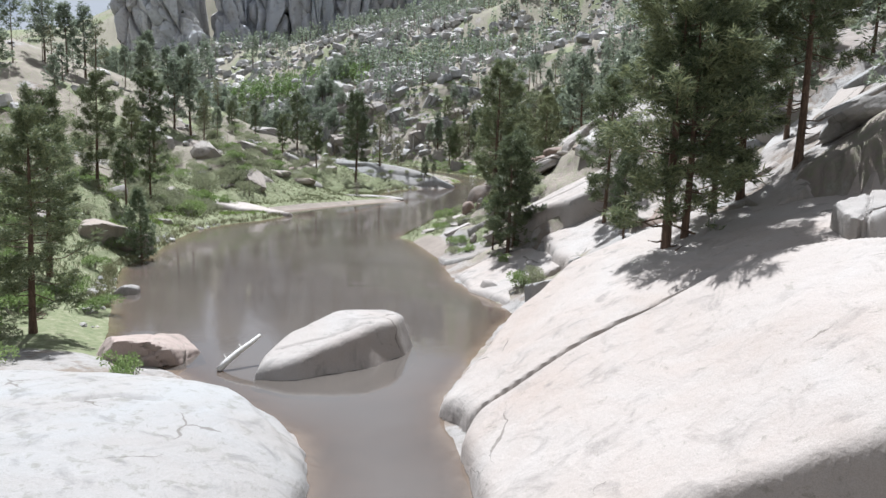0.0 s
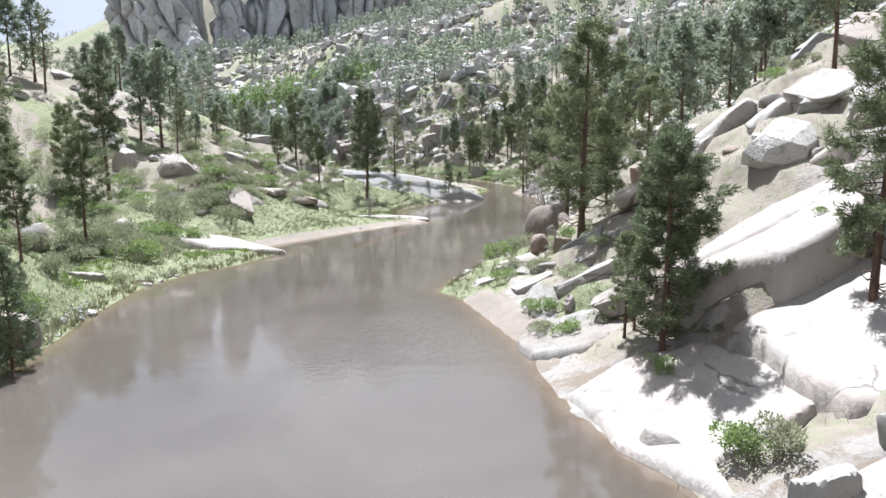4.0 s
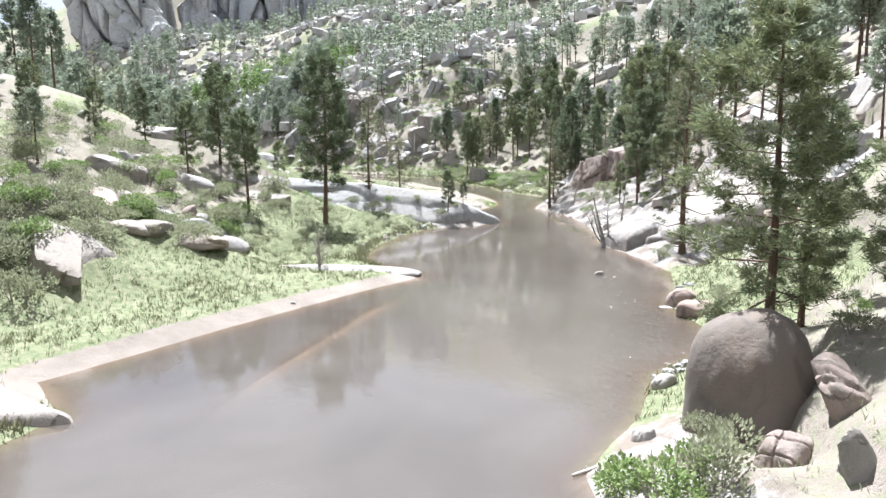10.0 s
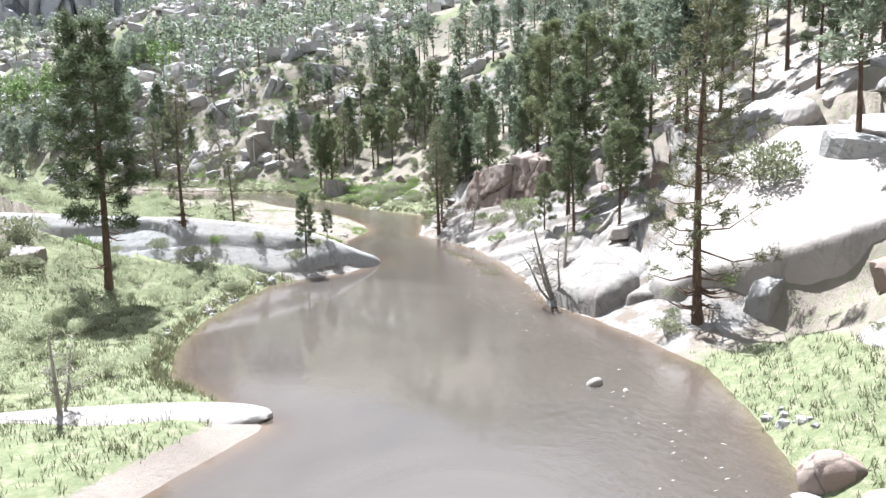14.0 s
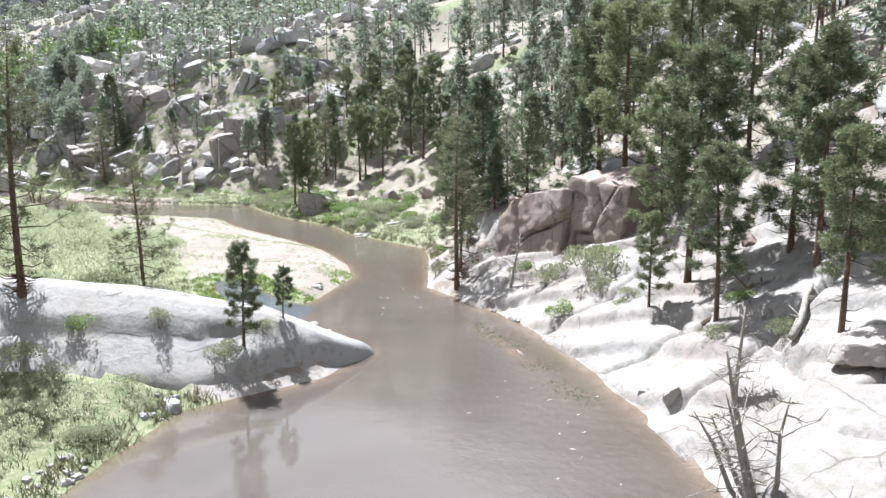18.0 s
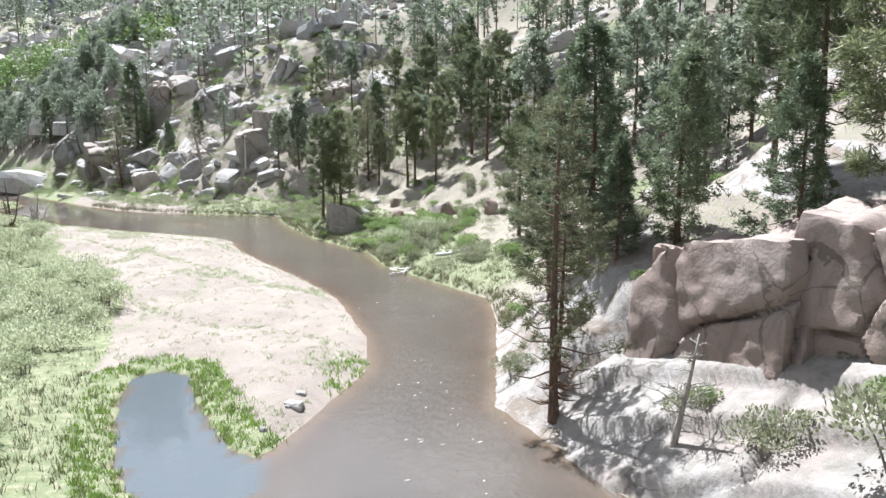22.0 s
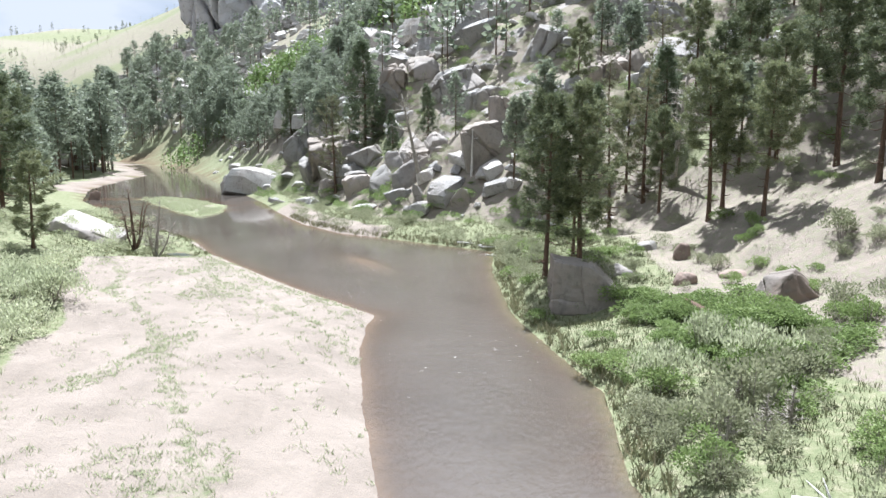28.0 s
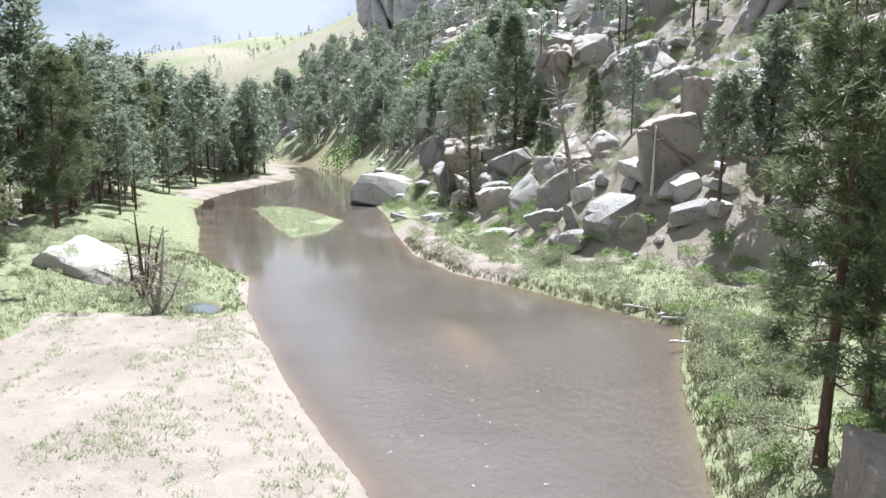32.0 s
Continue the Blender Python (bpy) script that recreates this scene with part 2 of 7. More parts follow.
def make_leaf(name, stops, rough=0.65, through=0.25):
    m, nodes, links, bsdf = material(name, rough, 0.2)
    geo = nodes.new("ShaderNodeNewGeometry")
    info = nodes.new("ShaderNodeObjectInfo").outputs["Random"]
    f = math_node(nodes, links, "ADD", math_node(nodes, links, "MULTIPLY", geo.outputs["Random Per Island"], 0.6), math_node(nodes, links, "MULTIPLY", info, 0.4))
    col = ramp_node(nodes, links, f, stops)
    links.new(col, bsdf.inputs["Base Color"])
    tr = nodes.new("ShaderNodeBsdfTranslucent")
    links.new(col, tr.inputs["Color"])
    mx = nodes.new("ShaderNodeMixShader")
    mx.inputs["Fac"].default_value = through
    links.new(bsdf.outputs["BSDF"], mx.inputs[1])
    links.new(tr.outputs["BSDF"], mx.inputs[2])
    links.new(mx.outputs["Shader"], nodes["Material Output"].inputs["Surface"])
    return m


NEEDLES = make_leaf("pine_needles", [(0.0, (0.055, 0.073, 0.042)), (0.5, (0.14, 0.166, 0.09)), (0.85, (0.24, 0.26, 0.135)), (1.0, (0.31, 0.3, 0.165))], 0.5, 0.3)
FIR = make_leaf("fir_needles", [(0.0, (0.08, 0.105, 0.065)), (0.6, (0.145, 0.18, 0.105)), (1.0, (0.22, 0.25, 0.14))], 0.5, 0.35)
# pine needles for trees farther off, with distance haze painted in as pale blue-grey
HAZED_NEEDLES = make_leaf("hazed_pine_needles", [(0.0, (0.125, 0.155, 0.115)), (0.5, (0.215, 0.25, 0.18)), (1.0, (0.33, 0.35, 0.25))], 0.5, 0.4)
DRY = make_leaf("thin_needles", [(0.0, (0.09, 0.1, 0.055)), (0.6, (0.15, 0.155, 0.085)), (1.0, (0.22, 0.2, 0.115))], 0.6, 0.35)
SHRUB = make_leaf("shrub_leaves", [(0.0, (0.125, 0.17, 0.06)), (0.6, (0.2, 0.27, 0.1)), (1.0, (0.29, 0.345, 0.15))], 0.65, 0.36)
WILLOW = make_leaf("willow_leaves", [(0.0, (0.29, 0.32, 0.2)), (0.6, (0.41, 0.44, 0.29)), (1.0, (0.54, 0.54, 0.4))], 0.65, 0.5)
SAGE = make_leaf("sage_leaves", [(0.0, (0.18, 0.195, 0.12)), (0.6, (0.27, 0.285, 0.18)), (1.0, (0.36, 0.36, 0.25))], 0.65, 0.38)
ASPEN = make_leaf("aspen_leaves", [(0.0, (0.11, 0.17, 0.06)), (0.6, (0.165, 0.24, 0.085)), (1.0, (0.24, 0.31, 0.12))])
GRASS = make_leaf("grass_blades", [(0.0, (0.09, 0.102, 0.05)), (0.5, (0.142, 0.152, 0.08)), (0.8, (0.215, 0.205, 0.122)), (1.0, (0.33, 0.29, 0.195))], 0.7, 0.28)


def make_wood(name, a, b, c):
    m, nodes, links, bsdf = material(name, 0.9, 0.2)
    pos = place_node(nodes)
    st = nodes.new("ShaderNodeMapping")
    st.inputs["Scale"].default_value = (6, 6, 1.1)
    links.new(pos, st.inputs["Vector"])
    n = noise_node(nodes, links, 2.0, 6, 0.7, st.outputs["Vector"], 0.4)
    links.new(ramp_node(nodes, links, n, [(0.3, a), (0.5, b), (0.7, c)]), bsdf.inputs["Base Color"])
    bump_node(nodes, links, bsdf, n, 0.8, 0.05)
    return m


BARK = make_wood("pine_bark", (0.05, 0.035, 0.027), (0.11, 0.075, 0.055), (0.2, 0.13, 0.09))
DEADWOOD = make_wood("weathered_wood", (0.14, 0.12, 0.1), (0.27, 0.245, 0.21), (0.42, 0.39, 0.35))
WHITEWOOD = make_wood("bleached_wood", (0.35, 0.33, 0.3), (0.55, 0.53, 0.5), (0.68, 0.66, 0.63))


def make_water():
    m, nodes, links, bsdf = material("river_water", 0.05, 1.0)
    pos = place_node(nodes)
    bsdf.inputs["IOR"].default_value = 1.5
    att = nodes.new("ShaderNodeAttribute")
    att.attribute_name = "flow"
    sep = nodes.new("ShaderNodeSeparateColor")
    links.new(att.outputs["Color"], sep.inputs["Color"])
    n1 = noise_node(nodes, links, 0.1, 5, 0.6, pos, 0.8)
    silt = ramp_node(nodes, links, n1, [(0.3, (0.073, 0.064, 0.056)), (0.7, (0.105, 0.092, 0.081))])
    # ponds: blue-grey base colour painted in place of reflected sky
    links.new(mix_node(nodes, links, sep.outputs["Blue"], silt, (0.075, 0.09, 0.1)), bsdf.inputs["Base Color"])
    st = nodes.new("ShaderNodeMapping")
    st.inputs["Rotation"].default_value = (0, 0, 0.25)
    st.inputs["Scale"].default_value = (1.0, 0.6, 1.0)
    links.new(pos, st.inputs["Vector"])
    fine = noise_node(nodes, links, 2.6, 5, 0.62, st.outputs["Vector"], 0.6)
    wide = noise_node(nodes, links, 0.16, 4, 0.6, pos, 0.7)
    calm = ramp_node(nodes, links, wide, [(0.38, (0.03, 0.03, 0.03)), (0.62, (0.3, 0.3, 0.3))])
    ruffle = math_node(nodes, links, "MULTIPLY", fine, math_node(nodes, links, "ADD", calm, math_node(nodes, links, "MULTIPLY", sep.outputs["Green"], 2.4)))
    bump_node(nodes, links, bsdf, ruffle, 0.22, 0.1)
    clear = nodes.new("ShaderNodeBsdfTransparent")
    clear.inputs["Color"].default_value = (0.9, 0.7, 0.53, 1)
    mx = nodes.new("ShaderNodeMixShader")
    links.new(math_node(nodes, links, "SUBTRACT", 0.94, math_node(nodes, links, "MULTIPLY", sep.outputs["Red"], 0.38)), mx.inputs["Fac"])
    links.new(clear.outputs["BSDF"], mx.inputs[1])
    links.new(bsdf.outputs["BSDF"], mx.inputs[2])
    links.new(mx.outputs["Shader"], nodes["Material Output"].inputs["Surface"])
    return m


WATER = make_water()
# one white for foam and for the glints painted on riffles
FOAM_GLINT, fn, fl, fb = material("foam", 0.5, 0.5)
fb.inputs["Base Color"].default_value = (0.6, 0.57, 0.53, 1)
SEDGE = make_leaf("sedge_blades", [(0.0, (0.17, 0.27, 0.05)), (0.6, (0.27, 0.39, 0.09)), (1.0, (0.38, 0.45, 0.15))])

# ---- the plan: both waterlines of the river, upstream ----
RIGHT = [(11, -90), (7.5, -45), (6.3, -18), (5.3, -12.5), (5.3, -9), (7.5, -1), (8.6, 3), (10, 6), (9.3, 8.6), (7.4, 13.6), (6.3, 17.3), (5.8, 22.3),
         (5.9, 25), (3.8, 33.6), (2.2, 40.2), (1.0, 41.4), (2.0, 46.5), (5.0, 50.4), (5.0, 55.7), (8.4, 60.9), (10.6, 66), (14.9, 70), (16.2, 74),
         (16, 80), (18.3, 86), (20, 92), (19.7, 98), (19, 103), (18, 107), (19, 114), (20, 126), (19.9, 133), (18.2, 141.7), (16.8, 147),
         (18.3, 153), (20.5, 162)]
RIGHT_FAR = [(21.7, 169), (18.8, 176), (15.2, 185), (14.2, 194), (9, 206), (7.7, 209.5), (4.3, 223.8), (2.4, 236), (-4, 239), (-12.3, 243.3),
             (-18.5, 246), (-27, 254), (-37.5, 268.5), (-47, 283), (-78, 324), (-110, 370), (-185, 455), (-330, 555), (-480, 640), (-950, 860)]
LEFT = [(0, -90), (0, -45), (1.0, -22), (0.4, -16), (-0.4, -13.5), (-7.4, -6.6), (-12, -3), (-17, 9.9), (-20.4, 19), (-20.5, 25), (-21.8, 35), (-22.2, 44),
        (-20.5, 50), (-17.5, 55), (-15.3, 61.5), (-18.5, 66), (-16.5, 69), (-12, 76), (-5.7, 85), (-1, 90.8), (-5.7, 99), (-6.1, 104), (-5.1, 110.5),
        (-3.2, 116), (-0.4, 122.3), (6.4, 125.5), (9.1, 129.7), (7.6, 134), (5.4, 138.0), (5.9, 142.6), (7.1, 143.9), (8.7, 147.2), (11.4, 153.4), (11.8, 160)]
LEFT_FAR = [(10.4, 171), (7, 181.5), (3.6, 189.7), (0.6, 198), (-0.8, 203.5), (-1, 206), (-10.6, 213.6), (-25.3, 227), (-33, 236.2), (-46, 243.5),
            (-60, 258), (-81, 278), (-100, 305), (-124, 362), (-194, 443), (-338, 542), (-488, 627), (-958, 847)]
RIGHT, LEFT = np.array(RIGHT + RIGHT_FAR, float), np.array(LEFT + LEFT_FAR, float)
POND = np.array([(0.5, 147.2), (-0.3, 151.5), (-0.5, 154.2), (1.0, 155.2), (2.4, 154.2), (3.4, 150.2), (4.6, 146.6), (5.6, 144.2), (6.4, 143.4), (7.2, 141.5), (6.0, 138.5), (4.0, 138.4), (2.6, 140.8), (1.4, 143.6)], float)
POOL = np.array([(-30.4, 226.4), (-28.6, 227.2), (-26.4, 226.0), (-25.8, 224.6), (-28.0, 224.2)], float)
ISLET = np.array([(-73, 283), (-71, 290), (-60, 283), (-50, 276), (-44.5, 264), (-45, 257), (-53, 264)], float)


KNOLLS = [(12.5, 207, -0.9, 2.6), (11.2, 53.6, -2.0, 2.8), (12, -28, -3.0, 4.5), (15, -12, -2.0, 9), (17.5, 15, 2.0, 4), (20, 30, 2.0, 6), (13.5, 12.5, -1.6, 2.5), (14.5, 44, -2.4, 5), (9, 42.5, -1.6, 4), (36, 76, 2, 8), (29, 92.5, -2.4, 4.5), (25.5, 94.5, -1.6, 4),
          (31, 118, 3.4, 5), (31, 101, 2.2, 5), (37, 122, -2.4, 5), (24, 139, 1.5, 6), (25, 152, 2.6, 5), (12, 214, 1.3, 4), (-43, 76, -3, 8), (-34, 86, 1.6, 6),
          (-16, 118, 1.2, 4), (-29.5, 35, 2.0, 5), (-30, 43, -1.5, 4), (-52, 143, 4, 14), (0, 267, 4, 6), (-6, 278, -2, 6), (-30, 291, -3, 7), (-36, 313, 1, 8), (-5, 145, 2.4, 4), (5.5, 128.5, 1.4, 2.5), (-43, 228, 2.5, 8), (-41, 213, 1.5, 8)]


def line_distance(px, py, pts, closed=False):
    best = np.full(px.shape, 1e9)
    ends = np.roll(pts, -1, 0) if closed else pts[1:]
    for (ax, ay), (bx, by) in zip(pts, ends):
        dx, dy = bx - ax, by - ay
        u = np.clip(((px - ax) * dx + (py - ay) * dy) / (dx * dx + dy * dy), 0, 1)
        best = np.minimum(best, (px - ax - u * dx) ** 2 + (py - ay - u * dy) ** 2)
    return np.sqrt(best)


def inside(px, py, ring):
    hit = np.zeros(px.shape, bool)
    for (ax, ay), (bx, by) in zip(ring, np.roll(ring, -1, 0)):
        if ay != by:
            hit ^= ((ay > py) != (by > py)) & (px < (bx - ax) * (py - ay) / (by - ay) + ax)
    return hit


def step(v, a, b):
    u = np.clip((v - a) / (b - a), 0, 1)
    return u * u * (3 - 2 * u)


def wave_noise(px, py, size, seed):
    """Smooth value noise of about -1 to 1, with features of the given size."""
    u, v = px / size + seed * 17.3, py / size - seed * 9.7
    iu, iv = np.floor(u), np.floor(v)
    fu, fv = u - iu, v - iv
    fu, fv = fu * fu * (3 - 2 * fu), fv * fv * (3 - 2 * fv)

    def corner(a, b):
        s = np.sin(a * 127.1 + b * 311.7 + seed * 74.7) * 43758.5453
        return (s - np.floor(s)) * 2 - 1

    return (corner(iu, iv) * (1 - fu) + corner(iu + 1, iv) * fu) * (1 - fv) + (corner(iu, iv + 1) * (1 - fu) + corner(iu + 1, iv + 1) * fu) * fv


def slab_top(px, py):
    """The great granite slab of the right bank, with a step along its crack."""
    u = px - 6
    z = 1.3 + 0.615 * u - 0.0094 * u * u + 0.07 * (py + 10.5)
    line = np.interp(px, [6, 9.5, 11.7, 14.4, 16.1, 18, 20], [-13.8, -12.9, -12.6, -12.5, -12.3, -13.5, -15.2])
    return z + (0.06 + 0.5 * step(px, 11.5, 16.5) * (1 - step(px, 18, 23))) * step(line - py, -0.05, 0.5)


def dome_top(px, py):
    d = line_distance(px, py, DOME) * np.where(inside(px, py, DOME), 1, -1)
    notch = step((px + 2.4) * 0.85 + (py + 12.6) * 0.5, -0.1, 0.25) * (1 - step((px + 2.4) * -0.5 + (py + 12.6) * 0.85, 1.4, 2.2)) * step(py, -18, -13.5)
    return 2.5 * (1 - np.exp(-(np.maximum(d, 0) + 0.45) / 2.7)) - 0.38 * notch


def island_top(px, py):
    return np.minimum(0.6 + 0.27 * ((px + 3.2) * 0.62 + (py + 7.2) * 0.5), 1.85 - 0.05 * np.abs(px))


def wharf_top(px, py):
    return np.minimum(1.25 + 0.5 * (px - 18.5), 2.9 + 0.1 * (px - 22) + 0.05 * (py - 106))


SLAB = np.array([(4.9, -11.3), (6.6, -8.3), (7.8, -6.3), (10, -3.7), (11.6, -2.2), (13.2, -2.4), (16.2, -2.2), (19, -4.5), (23, -8), (27, -12), (27, -26), (21, -26.4), (14.2, -24.8),
                 (12.3, -24.2), (10.7, -23.9), (8, -23.4), (6.4, -21), (5.9, -17.4), (5.7, -15.2), (6.1, -13.8)])
DOME = np.array([(0.9, -22), (0.85, -18.3), (0.2, -15), (-0.9, -12.5), (-2.5, -10.9), (-3.8, -10.2), (-5.5, -9.9), (-8, -9.3), (-12, -9.1), (-16, -10), (-20, -14), (-20, -26), (-8, -28), (0.5, -27)], float)
ISLAND = np.array([(-3.3, -7.3), (-1.5, -7.1), (0.3, -5.9), (2.7, -3.0), (3.1, -1.3), (2.2, -0.2), (-0.5, -0.8), (-2.6, -3.2), (-3.5, -5.8)])
WHARF = np.array([(18.0, 107.4), (18.5, 104.8), (19.1, 102.9), (20.4, 102.5), (22.6, 103.5), (24.6, 105), (25.2, 109), (23, 111.2), (20.5, 110.6), (18.5, 109.3)])
WEDGE = np.array([(20.9, 102.0), (22.3, 101.0), (24.2, 101.5), (25.2, 103.2), (24.4, 104.6), (22.8, 103.2)])
SWEEP = np.array([(22.0, 101.6), (22.6, 99.8), (25.6, 97.5), (27.6, 95.9), (29.0, 95.0), (31.4, 93.2), (35, 91.5), (40, 95), (39, 103), (35.5, 107), (31.5, 107.2), (27.5, 106.8), (24, 104.6)])
LEDGE = np.array([(17.6, 106.6), (18.6, 114), (19.6, 120), (19.8, 126), (19.7, 133), (18.0, 141.4), (18.6, 145.5), (23, 146.5), (27, 142), (30, 137), (31, 132), (32, 126), (32.5, 118), (31, 112), (26, 110), (23, 109)])
TONGUE = np.array([(-29.5, 67.0), (-27.2, 62.6), (-21.3, 59.0), (-17, 59.8), (-14.6, 61.0), (-17.5, 63.0), (-22, 66.6)])
POINT = np.array([(4.9, 27.6), (5.6, 24.4), (8, 22.8), (11, 24), (11.4, 27.2), (9.2, 29.2), (6.2, 29.2)])


def sweep_top(px, py):
    """The great tilted sheet above the grassy foot of the bank."""
    z = 5.56 + 0.614 * (px - 28) + 0.174 * (py - 98)
    return np.minimum(z, 11.6)


def ledge_top(px, py):
    """Bare bedrock that climbs from the waterline under the bluff, in long shallow steps."""
    d = line_distance(px, py, RIGHT)
    z = 0.25 + 0.62 * d + 0.28 * wave_noise(px, py, 6, 19)
    tread = (z + 0.25 * py + 0.5 * wave_noise(px, py, 5, 18)) / 1.6
    tread = tread - np.floor(tread)
    return np.minimum(z, 11.0) + 0.55 * (step(tread, 0.72, 0.9) - tread)


def point_top(px, py):
    return 0.35 + 0.3 * line_distance(px, py, RIGHT)


NOSE = np.array([(9.5, 129.2), (8.0, 131.4), (5, 134.5), (0, 137), (-8, 138), (-18, 137), (-24, 133), (-24, 124), (-18, 122), (-12, 122.4), (-6, 123.2), (0, 124), (5, 126), (8, 127.8)])
APRON = np.array([(6.2, 18.6), (9.5, 19.6), (12.4, 18.2), (13.7, 14.8), (14.2, 11.7), (12.3, 11.2), (10, 10.5), (9.8, 8.0), (8.9, 9.6), (7.2, 13.8)])
PANEL = np.array([(12.9, 17.6), (15.6, 18.0), (19, 18.6), (20.6, 14.9), (18.6, 9.8), (15.5, 8.7), (14.0, 10), (13.5, 12.7)])
SHIELD = np.array([(11, 21.6), (13.2, 22.6), (17.2, 24.2), (20.6, 23.4), (21.2, 19.3), (18, 17.9), (15.2, 17.4), (13, 19)])


def nose_top(px, py):
    """The whaleback of bedrock that runs out into the river, with a broken lip below its ridge."""
    ridge = np.interp(px, [-24, -12, -7.5, -3, 3.5, 7, 9.4], [6.4, 5.5, 5.2, 4.5, 3.2, 1.5, 0.5])
    line = 128.6 - 0.04 * (px + 3)
    south, north = np.maximum(line - 0.8 - py, 0), np.maximum(py - line - 0.8, 0)
    lip = step(line - 1.9 - py + 0.9 * wave_noise(px, py, 3.4, 27), 0, 0.3) * (1 - step(px, 1, 5)) * step(px, -22, -16)
    return np.maximum(ridge - 0.6 * south - 0.03 * south ** 2 - 0.3 * north - 0.55 * lip, 0.35)


def apron_top(px, py):
    return 0.25 + 0.42 * line_distance(px, py, RIGHT)


def panel_top(px, py):
    return 0.75 + 0.45 * line_distance(px, py, RIGHT)


def shield_top(px, py):
    return 2.3 + 0.5 * line_distance(px, py, RIGHT)


def tongue_top(px, py):
    return np.minimum(0.45 + 0.11 * (-15 - px), 1.75)


BEDROCK = [(NOSE, nose_top), (APRON, apron_top), (PANEL, panel_top), (SHIELD, shield_top), (TONGUE, tongue_top), (SLAB, slab_top), (WHARF, wharf_top), (SWEEP, sweep_top), (LEDGE, ledge_top), (POINT, point_top)]

RIVER_RING = np.concatenate([RIGHT, LEFT[::-1]])


def fields(px, py):
    """Ground height and the shares of sand, grass, rock and dry bed at places of the plan."""
    px, py = np.asarray(px, float), np.asarray(py, float)
    wob = 0.35 * wave_noise(px, py, 2.3, 3) + 0.2 * wave_noise(px, py, 0.9, 4)
    dr, dl = line_distance(px, py, RIGHT), line_distance(px, py, LEFT)
    wet = inside(px, py, RIVER_RING)
    near = np.minimum(dr, dl)
    right = dr < dl
    d = np.maximum(near + wob * step(near, 0, 3), 0)
    # right bank: steep granite as far as the red bluff, then a low bench under the hill
    steep = step(py, 10, 30) * (1 - step(py, 34, 46)) * 0.25 + step(py, 50, 58) * (1 - step(py, 64, 90)) * 0.35
    bench = step(py, 152, 185)
    k = 0.74 - 0.25 * steep
    h_near = k * d - 0.5 * k * np.minimum(d, 3.0) * (0.3 + steep)
    h_bench = 0.5 * np.clip(d / 2, 0, 1) + 0.20 * d + 0.38 * np.maximum(d - 16, 0)
    rise = step(py, 228, 246)
    foot = 9 - 6 * step(py, 278, 300)
    h_hill = 0.5 * np.clip(d / 2, 0, 1) + 0.12 * d + (0.62 + 0.25 * step(py, 280, 300)) * np.maximum(d - foot, 0)
    h_bench = h_bench * (1 - rise) + h_hill * rise
    hr = h_near * (1 - bench) + h_bench * bench
    hr = np.where(hr > 40, 40 + (hr - 40) * 0.62, hr) + 0.3 * np.maximum(d - 130, 0)
    gully = np.exp(-((py - 395 + 0.35 * px) / 38) ** 2) * step(d, 30, 90)
    hr = hr * (1 - 0.35 * gully)
    # left bank: meadow, then an open slope that sinks away upstream
    flat = 1.5 + 7 * step(py, 38, 60) - 2.0 * step(py, 105, 118) + 24 * step(py, 128, 150) + 14 * step(py, 185, 205) - 38 * step(py, 214, 232)
    kl = 0.06 + 0.44 * step(py, 0, 12) - 0.12 * step(py, 20, 50) - 0.26 * step(py, 150, 210)
    hl = 0.55 * np.clip(d / 2.5, 0, 1) + 0.02 * d + kl * np.maximum(d - flat, 0)
    hl = np.where(hl > 28, 28 + (hl - 28) * 0.45, hl)
    hump = np.exp(-(((px + 5) * 0.97 + (py - 133) * 0.25) / 13) ** 2 - (((py - 133) - 0.25 * (px + 5)) / 9) ** 2)
    hl = hl + 4.6 * hump * step(d, 0, 6)
    spine = line_distance(px, py, np.array([(-20, 122.5), (-8, 126), (2, 127.2), (8.8, 129.4)]))
    hl = hl + 1.2 * np.exp(-(spine / 2.6) ** 2) * step(d, 0, 3)
    h = np.where(right, hr, hl)
    far = step(np.hypot(px, py - 150), 450, 1100)
    h = h * (1 - far) + far * (66 + 60 * wave_noise(px, py, 420, 5) + 45 * wave_noise(px, py, 170, 6) + 80 * step(px, -1000, 200))
    cap = 11 + (py + 39) * np.interp(px * 660 / np.maximum(py + 39, 50), [-300, -245, -175, -100, -60, -15, 60, 160], [0.098, 0.104, 0.118, 0.126, 0.145, 0.158, 0.21, 0.5])
    apex = step(py, 395, 470) * (1 - step(py, 660, 760)) * step(px, -300, -260)
    h = np.where(right, h * (1 - apex) + np.minimum(h, cap - 3) * apex, h)
    rough = np.clip(d / 14, 0, 1)
    h = h + rough * (1.0 * wave_noise(px, py, 11, 1) + 0.5 * wave_noise(px, py, 4.5, 2)) + step(d, 40, 120) * 5 * wave_noise(px, py, 38, 7)
    shelf = right * (1 - bench) * step(d, 1, 5) * (1 - step(d, 30, 60))
    shelf = np.maximum(shelf, (~right) * step(hump, 0.2, 0.5))
    tread = (h + 0.9 * wave_noise(px, py, 7, 9)) / 2.2
    tread = (tread - np.floor(tread))
    h = h + shelf * (0.4 + 0.6 * step(py, 0, 12)) * (step(tread, 0.65, 0.92) - tread)
    for kx, ky, kz, kr in KNOLLS:
        h = h + kz * np.exp(-((px - kx) ** 2 + (py - ky) ** 2) / kr ** 2) * step(near, 0, 2.5)
    for ring, top in BEDROCK:
        h = np.where(inside(px, py, ring), np.minimum(h, top(px, py) - 0.4), h)
    h = np.maximum(h, 0.08 * np.clip(near / 1.5, 0, 1))
    # the bed and its shallow bars
    deep = -np.minimum(0.22 * near, 1.3)
    bar_u = (py - 74) / 13.0
